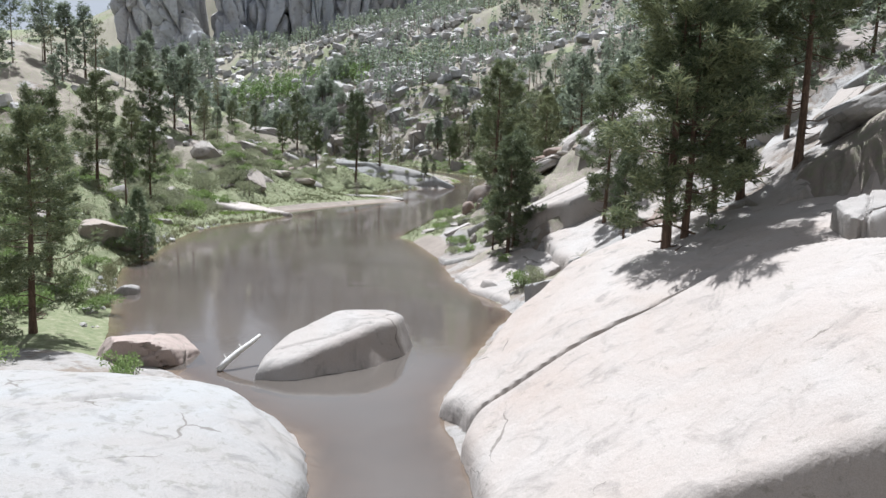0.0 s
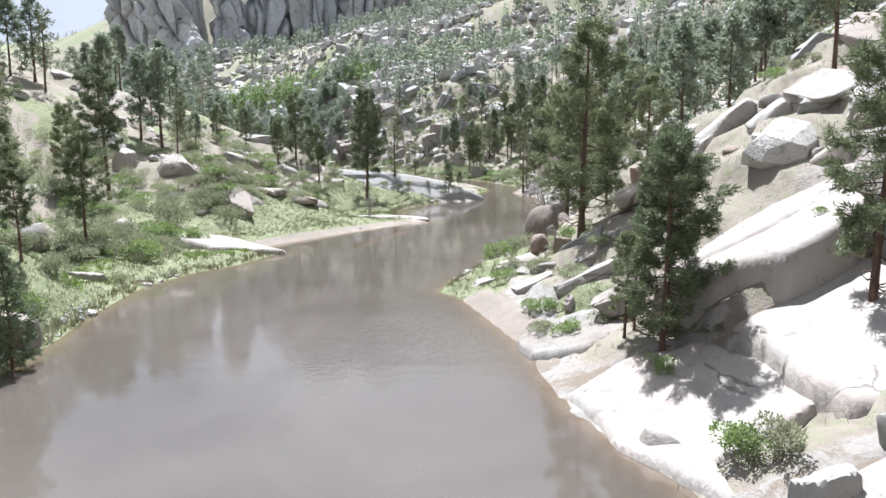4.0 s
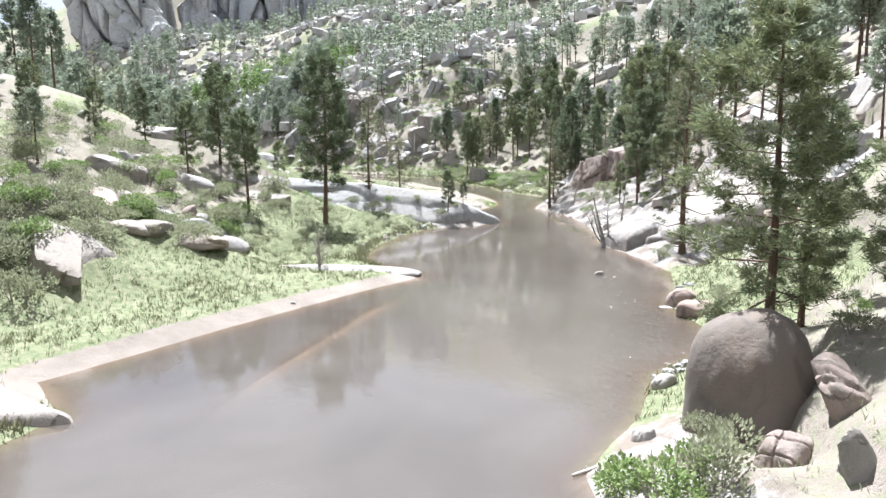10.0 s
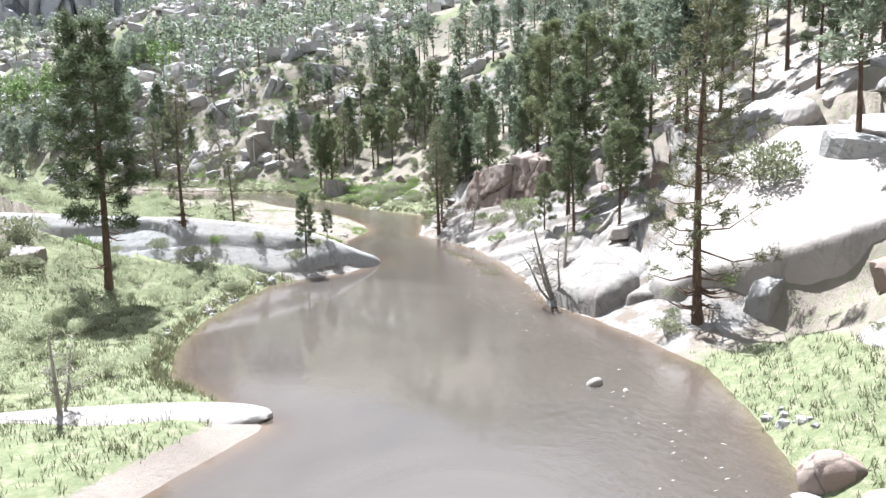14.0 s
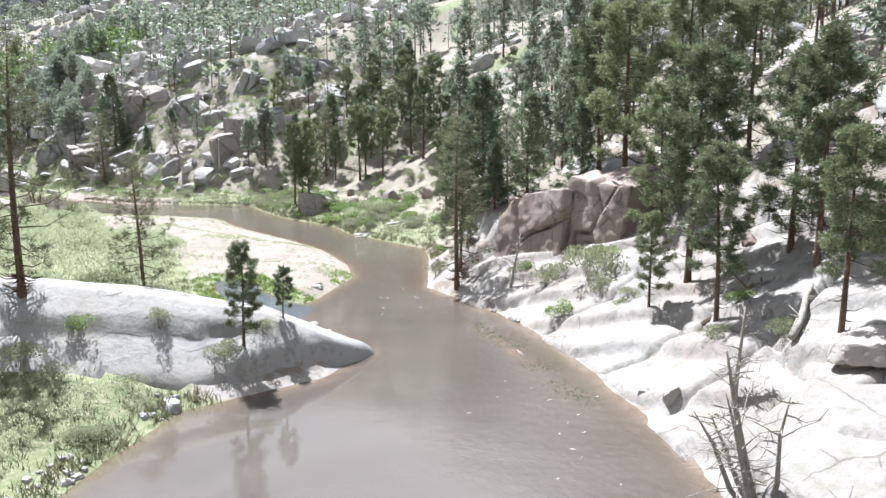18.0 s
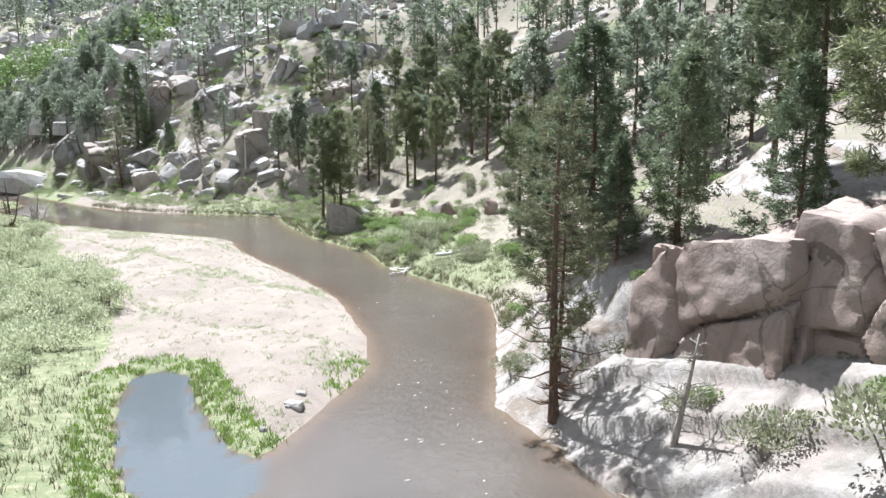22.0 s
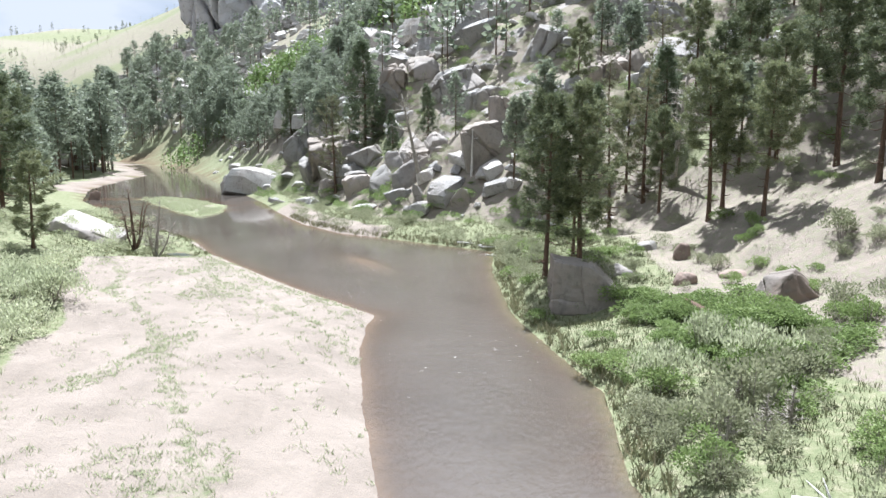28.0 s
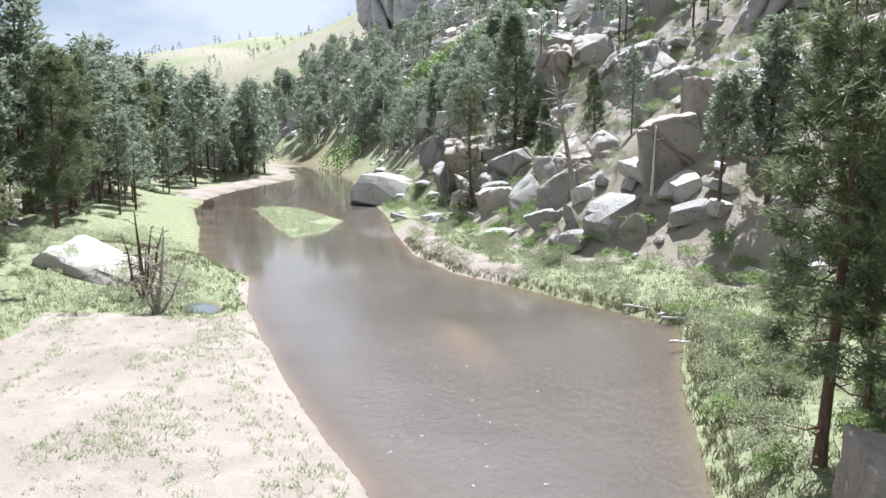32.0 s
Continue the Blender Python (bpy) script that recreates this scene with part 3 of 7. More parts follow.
    bar = np.exp(-((px + 5.6 - 0.32 * (py - 74)) / 1.4) ** 2 - bar_u ** 4)
    shoal = np.exp(-(((px + 8.5) * 0.78 + (py - 226.5) * 0.62) / 2.6) ** 2 - ((-(px + 8.5) * 0.62 + (py - 226.5) * 0.78) / 10) ** 2)
    spit = np.exp(-(((px - 17.3) + 0.03 * (py - 130)) / 0.8) ** 2 - ((py - 128) / 9.5) ** 2)
    deep = np.maximum(deep, -1.3 + 1.23 * bar + 0.14 * bar * wave_noise(px, py, 2.4, 14))
    deep = np.maximum(deep, -1.3 + 1.23 * shoal)
    deep = np.maximum(deep, -1.3 + 1.30 * spit + 0.14 * wave_noise(px, py, 1.3, 11) * spit)
    h = np.where(wet, deep + 0.03 * wave_noise(px, py, 1.5, 12), h)
    pond = inside(px, py, POND) | inside(px, py, POOL)
    dp = np.minimum(line_distance(px, py, POND, True), line_distance(px, py, POOL, True))
    h = np.where(pond & ~wet, -np.minimum(0.3 * dp, 0.7), np.where(wet, h, np.minimum(h, 0.05 + 0.16 * dp + 0.5 * step(dp, 4, 12) * np.maximum(h, 0))))
    isl = inside(px, py, ISLET)
    h = np.where(isl, np.minimum(0.35, 0.08 * line_distance(px, py, ISLET, True)) + 0.02, h)
    # cover
    noise_a, noise_b = wave_noise(px, py, 6, 21), wave_noise(px, py, 17, 22)
    brink = np.interp(py, [140, 158, 170, 177, 186, 197, 210, 217, 224, 236], [0.5, -1.8, -4.2, -7.5, -13, -19, -28, -33, -25, -32]) + 1.6 * noise_a
    sand = (~right) * step(py, 137, 141) * (1 - step(py, 234, 240)) * step(px, brink - 1.0, brink + 1.0)
    swale = np.abs((px + 14.0) * 0.75 + (py - 196) * 0.66 + 2.2 * wave_noise(px, py, 14, 23) - 1.0) < 0.45
    swale = swale | (np.abs((px + 1.5) * 0.93 - (py - 172) * 0.3 + 1.2 * noise_a) < 0.9) & (py < 182) & (py > 160)
    sand = np.where(swale & (py < 214), np.minimum(sand, 0.57), sand)
    sand = np.maximum(sand, (~right) * (1 - step(d, 1.2, 2.2)) * step(py, 60, 66) * (1 - step(py, 92, 96)))
    sand = np.maximum(sand, (~right) * step(py, 285, 295) * (1 - step(d, 5, 9)))
    sand = np.maximum(sand, right * (1 - step(d, 3.2, 4.6)) * step(px, -40, -36) * (1 - step(px, -13, -10)) * step(py, 240, 246))
    sand = np.maximum(sand, right * (1 - step(d, 1.2, 2.4)) * step(py, 24, 27) * (1 - step(py, 38, 40)))
    grass = np.where(right, bench * (1 - step(d, 7 + 4 * noise_a, 12 + 4 * noise_a)), 1 - step(d, flat * 0.9 + 6 + 4 * noise_a, flat + 16 + 5 * noise_b))
    grass = np.maximum(grass, right * (1 - step(d + 2.0 * noise_a, 3, 6)) * step(py, 24, 30) * (1 - step(py, 46, 52)))
    grass = np.maximum(grass, right * (1 - step(d, 3, 6)) * step(py, 50, 54) * (1 - step(py, 90, 98)))
    grass = np.maximum(grass, step(noise_a + 0.7 * noise_b, 0.35, 0.7) * 0.8)
    rock = right * (1 - bench) * (0.25 + 0.75 * step(noise_a + 0.5 * noise_b + 0.45 * (1 - step(d, 12, 26)), -0.25, 0.15)) * (1 - 0.85 * step(d, 26, 45)) * (1 - 0.75 * step(py, 20, 28) * (1 - step(py, 88, 98)) * step(d, 2, 5)) * (1 - 0.3 * step(py, 100, 112)) * (1 - 0.85 * step(py, 56, 62) * (1 - step(py, 92, 98)) * (1 - step(d, 9, 14)))
    rock = np.maximum(rock, right * step(d, 14, 26) * step(wave_noise(px, py, 9, 31) + 0.5 * wave_noise(px, py, 4, 32), 0.2, 0.5) * 0.7)
    rock = np.maximum(rock, (~right) * step(hump, 0.45, 0.7))
    rock = np.maximum(rock, (~right) * (1 - step(spine, 3.2, 4.8)) * np.maximum(step(px, -3, 3), 0.2 + 0.8 * step(py - 123.6 - 0.27 * (px + 14) + 1.2 * noise_a, -1.5, 1.0)))
    rock = np.maximum(rock, (~right) * (1 - step(py, -8, -4)) * (1 - step(d, 8, 12)))
    rock = np.maximum(rock, (~right) * step(d, flat + 8, flat + 16) * step(wave_noise(px, py, 8, 33), 0.5, 0.75) * 0.8)
    rock = np.maximum(rock, right * (1 - step(py, -10, -5)) * (1 - step(d, 15, 19)))
    rock = rock * (1 - step(np.hypot(px, py - 150), 330, 480))
    grass = grass * (1 - rock * 0.8)
    rock = np.maximum(rock, 0.3 * step(np.hypot(px, py - 150), 400, 520))
    grass = np.maximum(grass, 0.42 * step(np.hypot(px, py - 150), 380, 520))
    grass = np.maximum(grass, right * 0.45 * step(py, 290, 350))
    shoals = np.maximum(np.maximum(bar, shoal), spit)
    dry = np.where(wet & ~isl, np.maximum(step(shoals, 0.15, 0.8), 1 - step(near, 0.1, 1.0)), 1.0)
    dry = np.where(pond & ~wet, 0.2, dry)
    shore_i = line_distance(px, py, ISLET, True)
    sand = np.where(isl, 0.5 * step(shore_i, 1.0, 2.4), np.where(wet, np.maximum(step(shoals, 0.3, 0.7), sand * (1 - step(near, 0.8, 2.0))), sand))
    grass = np.where(isl | ((dp < 2.0) & (~wet)), 0.95, grass)
    sand = np.where((dp < 1.6) & ~wet, 0.0, sand)
    return h, sand, grass, rock, dry, d, right, wet | (pond & ~wet)


def ground_at(px, py):
    return float(fields(np.array([px]), np.array([py]))[0][0])


def spread(lo, hi, fine, reach, growth):
    """Grid lines: even between lo and hi, wider and wider out to the reach."""
    mid = list(np.arange(lo, hi + fine / 2, fine))
    out, s = [], fine
    v = hi
    while v < reach[1]:
        s *= growth
        v += s
        out.append(v)
    down, s, v = [], fine, lo
    while v > reach[0]:
        s *= growth
        v -= s
        down.append(v)
    return np.array(down[::-1] + mid + out)


def mesh_from(name, verts, faces, smooth=True):
    me = bpy.data.meshes.new(name)
    me.from_pydata(verts, [], faces)
    if smooth:
        me.polygons.foreach_set("use_smooth", np.ones(len(me.polygons), bool))
    me.update()
    return me


def grid_faces(nx, ny):
    i, j = np.meshgrid(np.arange(nx - 1), np.arange(ny - 1))
    a = (j * nx + i).ravel()
    return np.stack([a, a + 1, a + nx + 1, a + nx], 1).tolist()


gx, gy = spread(-42, 44, 0.5, (-2600, 2600), 1.09), spread(-45, 285, 0.5, (-2200, 3200), 1.07)
mx_, my_ = np.meshgrid(gx, gy)
H, SA, GR, RO, DR, DD, RI, WE = fields(mx_.ravel(), my_.ravel())
me = mesh_from("ground", np.stack([mx_.ravel(), my_.ravel(), H], 1).tolist(), grid_faces(len(gx), len(gy)))
cover = me.color_attributes.new("cover", "FLOAT_COLOR", "POINT")
cover.data.foreach_set("color", np.stack([SA, GR, RO, DR], 1).astype(np.float32).ravel())
me.materials.append(GROUND)
ground = tagged(new("ground", me), "valley ground of pale granite, sand, dry soil and meadow", "ground", kind="structure")

RIFFLES = [(15, 172, 5, 13), (14, 146, 3, 10), (15.5, 112, 4, 14), (12, 66, 4, 10), (13, 84, 3, 8), (8, 198, 4, 9), (-4, 216, 5, 9), (-20, 236, 5, 7), (0, 30, 5, 6), (8, 200, 8, 22), (-4, 222, 10, 12), (13, 180, 6, 12)]   # x, y, half width, half length
wx, wy = spread(-34, 26, 0.7, (-740, 70), 1.25), spread(-40, 262, 0.7, (-95, 940), 1.25)
wx_, wy_ = np.meshgrid(wx, wy)
wx_, wy_ = wx_.ravel(), wy_.ravel()
bed = fields(wx_, wy_)[0]
ponds = inside(wx_, wy_, POND) | inside(wx_, wy_, POOL)
flow = np.stack([np.exp(-np.maximum(-bed, 0) / 0.25) * (bed < 0.3) * ~ponds, np.clip(sum(np.exp(-((wx_ - a) / r) ** 2 - ((wy_ - b) / l) ** 2) for a, b, r, l in RIFFLES), 0, 1), ponds * 1.0, wx_ * 0 + 1], 1)
water_me = mesh_from("water", np.stack([wx_, wy_, wx_ * 0], 1).tolist(), grid_faces(len(wx), len(wy)))
water_me.color_attributes.new("flow", "FLOAT_COLOR", "POINT").data.foreach_set("color", flow.astype(np.float32).ravel())
water_me.materials.append(WATER)
water = tagged(new("water", water_me), "calm brown river water with faint ripples and sky reflections", "water", kind="structure")
water.visible_shadow = False

# ---- builders for plants ----
def part(name, me, mat, parent, label=""):
    if not me.materials:
        me.materials.append(mat)
    ob = new(name, me)
    ob.parent = parent
    return tagged(ob, label) if label else ob


class Soup:
    """Vertices and faces gathered for one mesh."""

    def __init__(self):
        self.v, self.f = [], []

    def tube(self, pts, radii, sides=6):
        base, n = len(self.v), len(pts)
        for i, (p, r) in enumerate(zip(pts, radii)):
            a, b = pts[max(i - 1, 0)], pts[min(i + 1, n - 1)]
            ax = (Vector(b) - Vector(a)).normalized()
            u = ax.cross(Vector((0.31, 0.87, 0.12))).normalized()
            w = ax.cross(u)
            for s in range(sides):
                t = 2 * math.pi * s / sides
                q = Vector(p) + r * (math.cos(t) * u + math.sin(t) * w)
                self.v.append(q[:])
        for i in range(n - 1):
            for s in range(sides):
                a, b = base + i * sides + s, base + i * sides + (s + 1) % sides
                self.f.append((a, b, b + sides, a + sides))
        self.f.append(tuple(range(base + (n - 1) * sides, base + n * sides)))

    def blade(self, p, way, length, width, rng):
        way = Vector(way).normalized()
        side = way.cross(Vector((rng.gauss(0, 1), rng.gauss(0, 1), rng.gauss(0, 1)))).normalized() * width
        i = len(self.v)
        mid = Vector(p) + way * length * 0.45
        self.v += [Vector(p)[:], (mid + side)[:], (Vector(p) + way * length)[:], (mid - side)[:]]
        self.f.append((i, i + 1, i + 2, i + 3))

    def mesh(self, name, smooth=False):
        return mesh_from(name, self.v, self.f, smooth)


def tuft(soup, p, out, size, count, rng, width=0.16, droop=0.0):
    for _ in range(count):
        w = Vector(out) * 0.5 + Vector((rng.gauss(0, 0.6), rng.gauss(0, 0.6), rng.gauss(0.12 - droop, 0.5)))
        q = Vector(p) + Vector((rng.gauss(0, 1), rng.gauss(0, 1), rng.gauss(0, 0.7))) * size * 0.3
        soup.blade(q, w, size * rng.uniform(0.7, 1.2), size * width, rng)


def pine_parts(h, seed, limbs, tufts, blades, spread_r, bare, thin=1.0, size=0.5, cone=0.0, tuft_width=0.1, snags=6):
    """Trunk, limbs and needles of a pine of height h. bare: the share of the trunk below the crown; cone: 0 rounded, 1 spire."""
    rng = random.Random(seed)
    trunk, branch, crown = Soup(), Soup(), Soup()
    lean = [rng.uniform(-0.025, 0.025) * h for _ in range(2)]

    def axis(u):
        return Vector((lean[0] * u * u + 0.01 * h * math.sin(3 * u + seed), lean[1] * u * u + 0.01 * h * math.cos(2.6 * u + seed), h * u))

    r0 = 0.0125 * h + 0.03
    us = [0, 0.02, 0.08, 0.2, 0.35, 0.5, 0.65, 0.8, 0.92, 1.0]
    trunk.tube([axis(u) - Vector((0, 0, 0.9 if u == 0 else 0)) for u in us], [r0 * (1.5 if u == 0 else 1.2 if u < 0.05 else (1 - u) ** 0.8 + 0.04) for u in us], 8)
    side_bias = rng.uniform(0, 6.28)
    for i in range(limbs + snags):
        dead = i >= limbs
        u = bare * rng.uniform(0.35, 1.05) if dead else bare + (0.985 - bare) * ((i + rng.random()) / limbs) ** 0.85
        v = max(0.0, (u - bare) / (1 - bare))
        dome = 0.5 + 0.5 * math.sin(math.pi * min(1.0, 0.22 + 0.62 * v)) if v < 0.62 else 0.95 * ((1 - v) / 0.38) ** 0.6
        profile = (1 - cone) * dome + cone * (1 - v) ** 0.95 + 0.05
        az = i * 2.39996 + rng.uniform(-0.6, 0.6)
        reach = spread_r * profile * rng.uniform(0.45, 1.2) * (1 + 0.25 * math.cos(az - side_bias))
        if dead:
            reach = spread_r * rng.uniform(0.2, 0.6)
        rise = rng.uniform(-0.25, 0.32) + 0.55 * v * (1 - cone) - 0.12 * (1 - v)
        out = Vector((math.cos(az), math.sin(az), rise)).normalized()
        p0 = axis(u)
        mid = p0 + out * reach * 0.5 + Vector((0, 0, -0.07 * reach))
        tip = p0 + out * reach + Vector((0, 0, 0.13 * reach))
        rb = r0 * (1 - u) * 0.24 + 0.012
        branch.tube([p0, mid, tip], [rb, rb * 0.65, rb * 0.2], 4)
        if dead:
            continue
        count = max(2, round(tufts * (0.35 + 0.65 * min(1.0, reach / (0.7 * spread_r)))))
        for k in range(count):
            s = 0.5 + 0.54 * ((k + rng.random()) / count) ** 0.8
            q = p0.lerp(mid, s * 2) if s < 0.5 else mid.lerp(tip, s * 2 - 1)
            off = Vector((-out.y, out.x, 0)) * rng.gauss(0, 0.22 * reach * (1.25 - s) + 0.12)
            if rng.random() < thin:
                tuft(crown, q + off + Vector((0, 0, rng.gauss(0.06, 0.2))), out, size * rng.uniform(0.75, 1.2), blades, rng, tuft_width)
    return trunk.mesh("trunk", True), branch.mesh("branchwork", True), crown.mesh("crown")


def make_tree(name, meshes, needles, label, bark=BARK, category="tree"):
    root = tagged(new(name), label, category)
    for part_name, me, mat in zip(("trunk", "branchwork", "crown"), meshes, (bark, bark, needles)):
        ob = part(part_name, me, mat, root)
        if part_name != "trunk":
            tagged(ob, kind="stuff")
    return root


PINE_SPECS = [  # height, seed, limbs, tufts, blades, spread, bare, thin, size
    (12.0, 11, 58, 16, 32, 2.45, 0.18, 0.92, 0.33),
    (12.0, 12, 54, 16, 32, 2.2, 0.28, 0.92, 0.33),
    (12.0, 13, 60, 16, 32, 2.55, 0.12, 0.92, 0.33),
    (12.0, 14, 50, 16, 32, 2.15, 0.36, 0.9, 0.33),
]
PINE_NEAR = [pine_parts(h, s, l, t, b, r, bare, thin, size, 0.25, 0.068, 9) for h, s, l, t, b, r, bare, thin, size in PINE_SPECS]
SPARSE_NEAR = [pine_parts(12.0, 21, 64, 10, 30, 2.4, 0.16, 0.6, 0.26, 0.3, 0.075, 26), pine_parts(12.0, 22, 60, 10, 30, 2.2, 0.12, 0.55, 0.26, 0.3, 0.075, 28)]
FIR_NEAR = [pine_parts(12.0, 31, 110, 13, 13, 3.1, 0.04, 0.95, 0.36, 0.75, 0.11), pine_parts(12.0, 32, 104, 13, 13, 2.8, 0.06, 0.95, 0.36, 0.8, 0.11)]
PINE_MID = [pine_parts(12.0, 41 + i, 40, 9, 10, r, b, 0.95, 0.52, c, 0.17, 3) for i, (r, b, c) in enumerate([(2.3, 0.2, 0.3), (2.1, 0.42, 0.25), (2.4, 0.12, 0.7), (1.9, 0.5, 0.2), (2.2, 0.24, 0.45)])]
SPARSE_MID = [pine_parts(12.0, 51 + i, 34, 6, 8, 1.8, 0.3, 0.7, 0.44, 0.3, 0.13, 8) for i in range(2)]
PROTOS = {}


def plant(kind, variant, x, y, height, turn, label, name="pine_tree", group="", tilt=(0, 0), sink=0.1, wide=1.0, z=None):
    sets = {"pine": (PINE_NEAR, NEEDLES), "sparse": (SPARSE_NEAR, DRY), "fir": (FIR_NEAR, FIR), "mid": (PINE_MID, HAZED_NEEDLES), "midsparse": (SPARSE_MID, DRY)}
    meshes, needles = sets[kind]
    s = height / 12.0
    at = pose(x, y, (ground_at(x, y) if z is None else z) - sink, tilt[0], tilt[1], turn) @ Matrix.Diagonal((s * wide, s * wide, s, 1))
    key = (kind, variant % len(meshes), name)
    if key not in PROTOS:
        PROTOS[key] = make_tree(name, meshes[variant % len(meshes)], needles, label)
        ob = PROTOS[key]
        ob.matrix_basis = at
    else:
        src = PROTOS[key]
        keep = src.matrix_basis.copy()
        src.matrix_basis = Matrix.Identity(4)
        ob = copy_thing(src, at)
        src.matrix_basis = keep
        ob["label"] = label
    if group:
        ob["group"] = group
    return ob


TALL = "tall ponderosa pine with rust-brown trunk and dark green crown"
BROAD = "broad ponderosa pine rooted in a granite ledge above the river"
THIN = "thin-crowned pine with many bare lower limbs"
SMALL = "small young pine with a narrow green crown"
SPIRE = "spruce-like conifer with a dense pointed crown"
# kind, variant, x, y, height, turn, label
RIVER_TREES_A = [
    ("pine", 0, 15.2, -6.6, 15, 0, BROAD), ("pine", 3, 15.9, -6.4, 12, 80, BROAD), ("pine", 1, 19.8, -2.7, 13, 150, TALL), ("pine", 3, 22, -3.8, 13, 40, TALL),
    ("pine", 2, 18.2, -3.6, 11, 210, TALL), ("pine", 2, 10.6, 18.7, 9.6, 60, BROAD), ("pine", 1, 9.6, 21.4, 5, 10, SMALL), ("pine", 2, 11.3, 40.7, 14.5, 100, BROAD),
]
RIVER_TREES_B = [
    ("pine", 0, 17.3, 14.9, 11, 300, TALL), ("pine", 1, 16.5, 6.2, 6.3, 120, SMALL), ("pine", 1, 11.3, 20.6, 9.2, 33, THIN), ("sparse", 0, 10.2, 22.2, 4.6, 90, THIN),
    ("pine", 0, 13.5, 61.4, 14.2, 200, BROAD), ("pine", 2, 16.2, 56.0, 10, 20, BROAD), ("pine", 2, 17.5, 66, 10.5, 75, TALL), ("pine", 0, 17.4, 46.4, 8, 20, TALL),
    ("pine", 2, 14.6, 48.1, 7, 160, SMALL), ("sparse", 1, 22.6, 97.4, 18, 0, THIN), ("pine", 3, 26.4, 124.4, 13, 130, TALL), ("pine", 3, 25.4, 112.4, 8.5, 60, THIN), ("pine", 1, 28.6, 117.4, 11, 10, TALL), ("pine", 1, 24.1, 124.6, 5.6, 40, SMALL),
]
RIVER_TREES_C = [
    ("sparse", 1, 18.4, 144.2, 13.0, 40, THIN), ("sparse", 0, 19.4, 146.2, 8, 140, THIN), ("fir", 0, 23.5, 153.3, 12, 0, SPIRE), ("fir", 1, 23.4, 149.6, 6.0, 50, SPIRE),
    ("pine", 0, 31.0, 140.5, 16, 20, TALL), ("pine", 2, 33.5, 136.5, 15, 80, TALL), ("pine", 1, 31.5, 146.5, 14, 200, TALL), ("fir", 1, 28.6, 143.4, 8, 20, SPIRE), ("pine", 2, 29.5, 133, 10, 260, TALL), ("fir", 0, 26.1, 148.7, 9, 90, SPIRE), ("pine", 1, 32.5, 151, 12, 10, TALL),
    ("pine", 0, 36.4, 133.2, 12, 0, TALL), ("pine", 2, 29.6, 120.4, 10, 60, BROAD), ("pine", 3, 24.7, 119.6, 9, 0, TALL), ("sparse", 0, 29.4, 107.1, 6, 0, THIN),
    ("pine", 3, 40.5, 122.5, 12, 60, TALL), ("pine", 1, 39.8, 109.1, 10, 10, TALL), ("pine", 0, 22.6, 157.0, 10.8, 10, BROAD), ("sparse", 0, 24.5, 164, 13, 30, THIN),
]
RIVER_TREES_D = [
    ("pine", 1, 9.8, 212.6, 13, 0, TALL), ("pine", 0, 12.1, 213.6, 13, 110, TALL), ("pine", 3, 11.5, 219.5, 11, 220, TALL),
    ("pine", 3, 22.4, 226.8, 14, 0, TALL), ("pine", 1, 24.0, 228.6, 12.5, 60, TALL), ("pine", 3, 26.2, 222.4, 12, 120, TALL), ("pine", 3, 32.7, 228, 16, 240, TALL), ("pine", 1, 32.6, 217, 14, 20, TALL),
    ("sparse", 0, 14.1, 236.2, 13, 0, THIN), ("sparse", 1, 17.5, 240.4, 14, 60, THIN), ("pine", 0, 28.2, 184.2, 12, 0, TALL), ("sparse", 0, 36.0, 182.6, 11, 70, THIN), ("pine", 1, 38.8, 200.3, 12, 200, TALL),
    ("pine", 2, 34.3, 211.9, 10, 100, TALL),
]
RIVER_TREES_H = [
    ("pine", 0, 16, 244, 11, 30, TALL), ("fir", 0, 20, 248, 12, 0, SPIRE), ("pine", 1, 25, 240, 12, 90, TALL), ("pine", 3, 28, 246, 13, 140, TALL), ("pine", 0, 33, 238, 14, 10, TALL), ("fir", 1, 36, 246, 13, 60, SPIRE),
    ("pine", 2, 24, 256, 12, 200, TALL), ("pine", 1, 30, 256, 12, 250, TALL), ("fir", 0, 12, 251, 10, 120, SPIRE), ("pine", 3, 38, 232, 14, 70, TALL), ("pine", 0, 29, 233, 12, 310, TALL), ("pine", 1, 19, 235, 10, 45, TALL),
]
RIVER_TREES_E = [
    ("pine", 0, -15.6, -2.6, 11.2, 0, BROAD), ("fir", 0, -20.4, 23.4, 6.2, 0, SPIRE), ("sparse", 0, -23, 3.5, 9, 45, THIN), ("pine", 1, -20.5, 8.5, 12.0, 0, TALL), ("pine", 0, -31.5, 40.5, 13, 0, TALL), ("pine", 3, -26.8, 36.0, 6.5, 60, THIN),
    ("pine", 1, -31.0, 54, 10, 110, TALL), ("pine", 3, -39.2, 77.0, 15.6, 0, TALL), ("pine", 1, -37.8, 65.2, 9.8, 30, TALL), ("pine", 2, -34.9, 125.1, 6.5, 0, SMALL),
    ("pine", 1, -27.3, 117.4, 8.5, 140, TALL), ("pine", 3, -19.5, 112, 10.8, 0, TALL), ("pine", 2, -43.4, 115.5, 7, 77, TALL), ("pine", 0, -38.4, 119.5, 6.5, 70, TALL),
    ("pine", 1, -41.8, 111.3, 6.3, 10, SMALL),
]
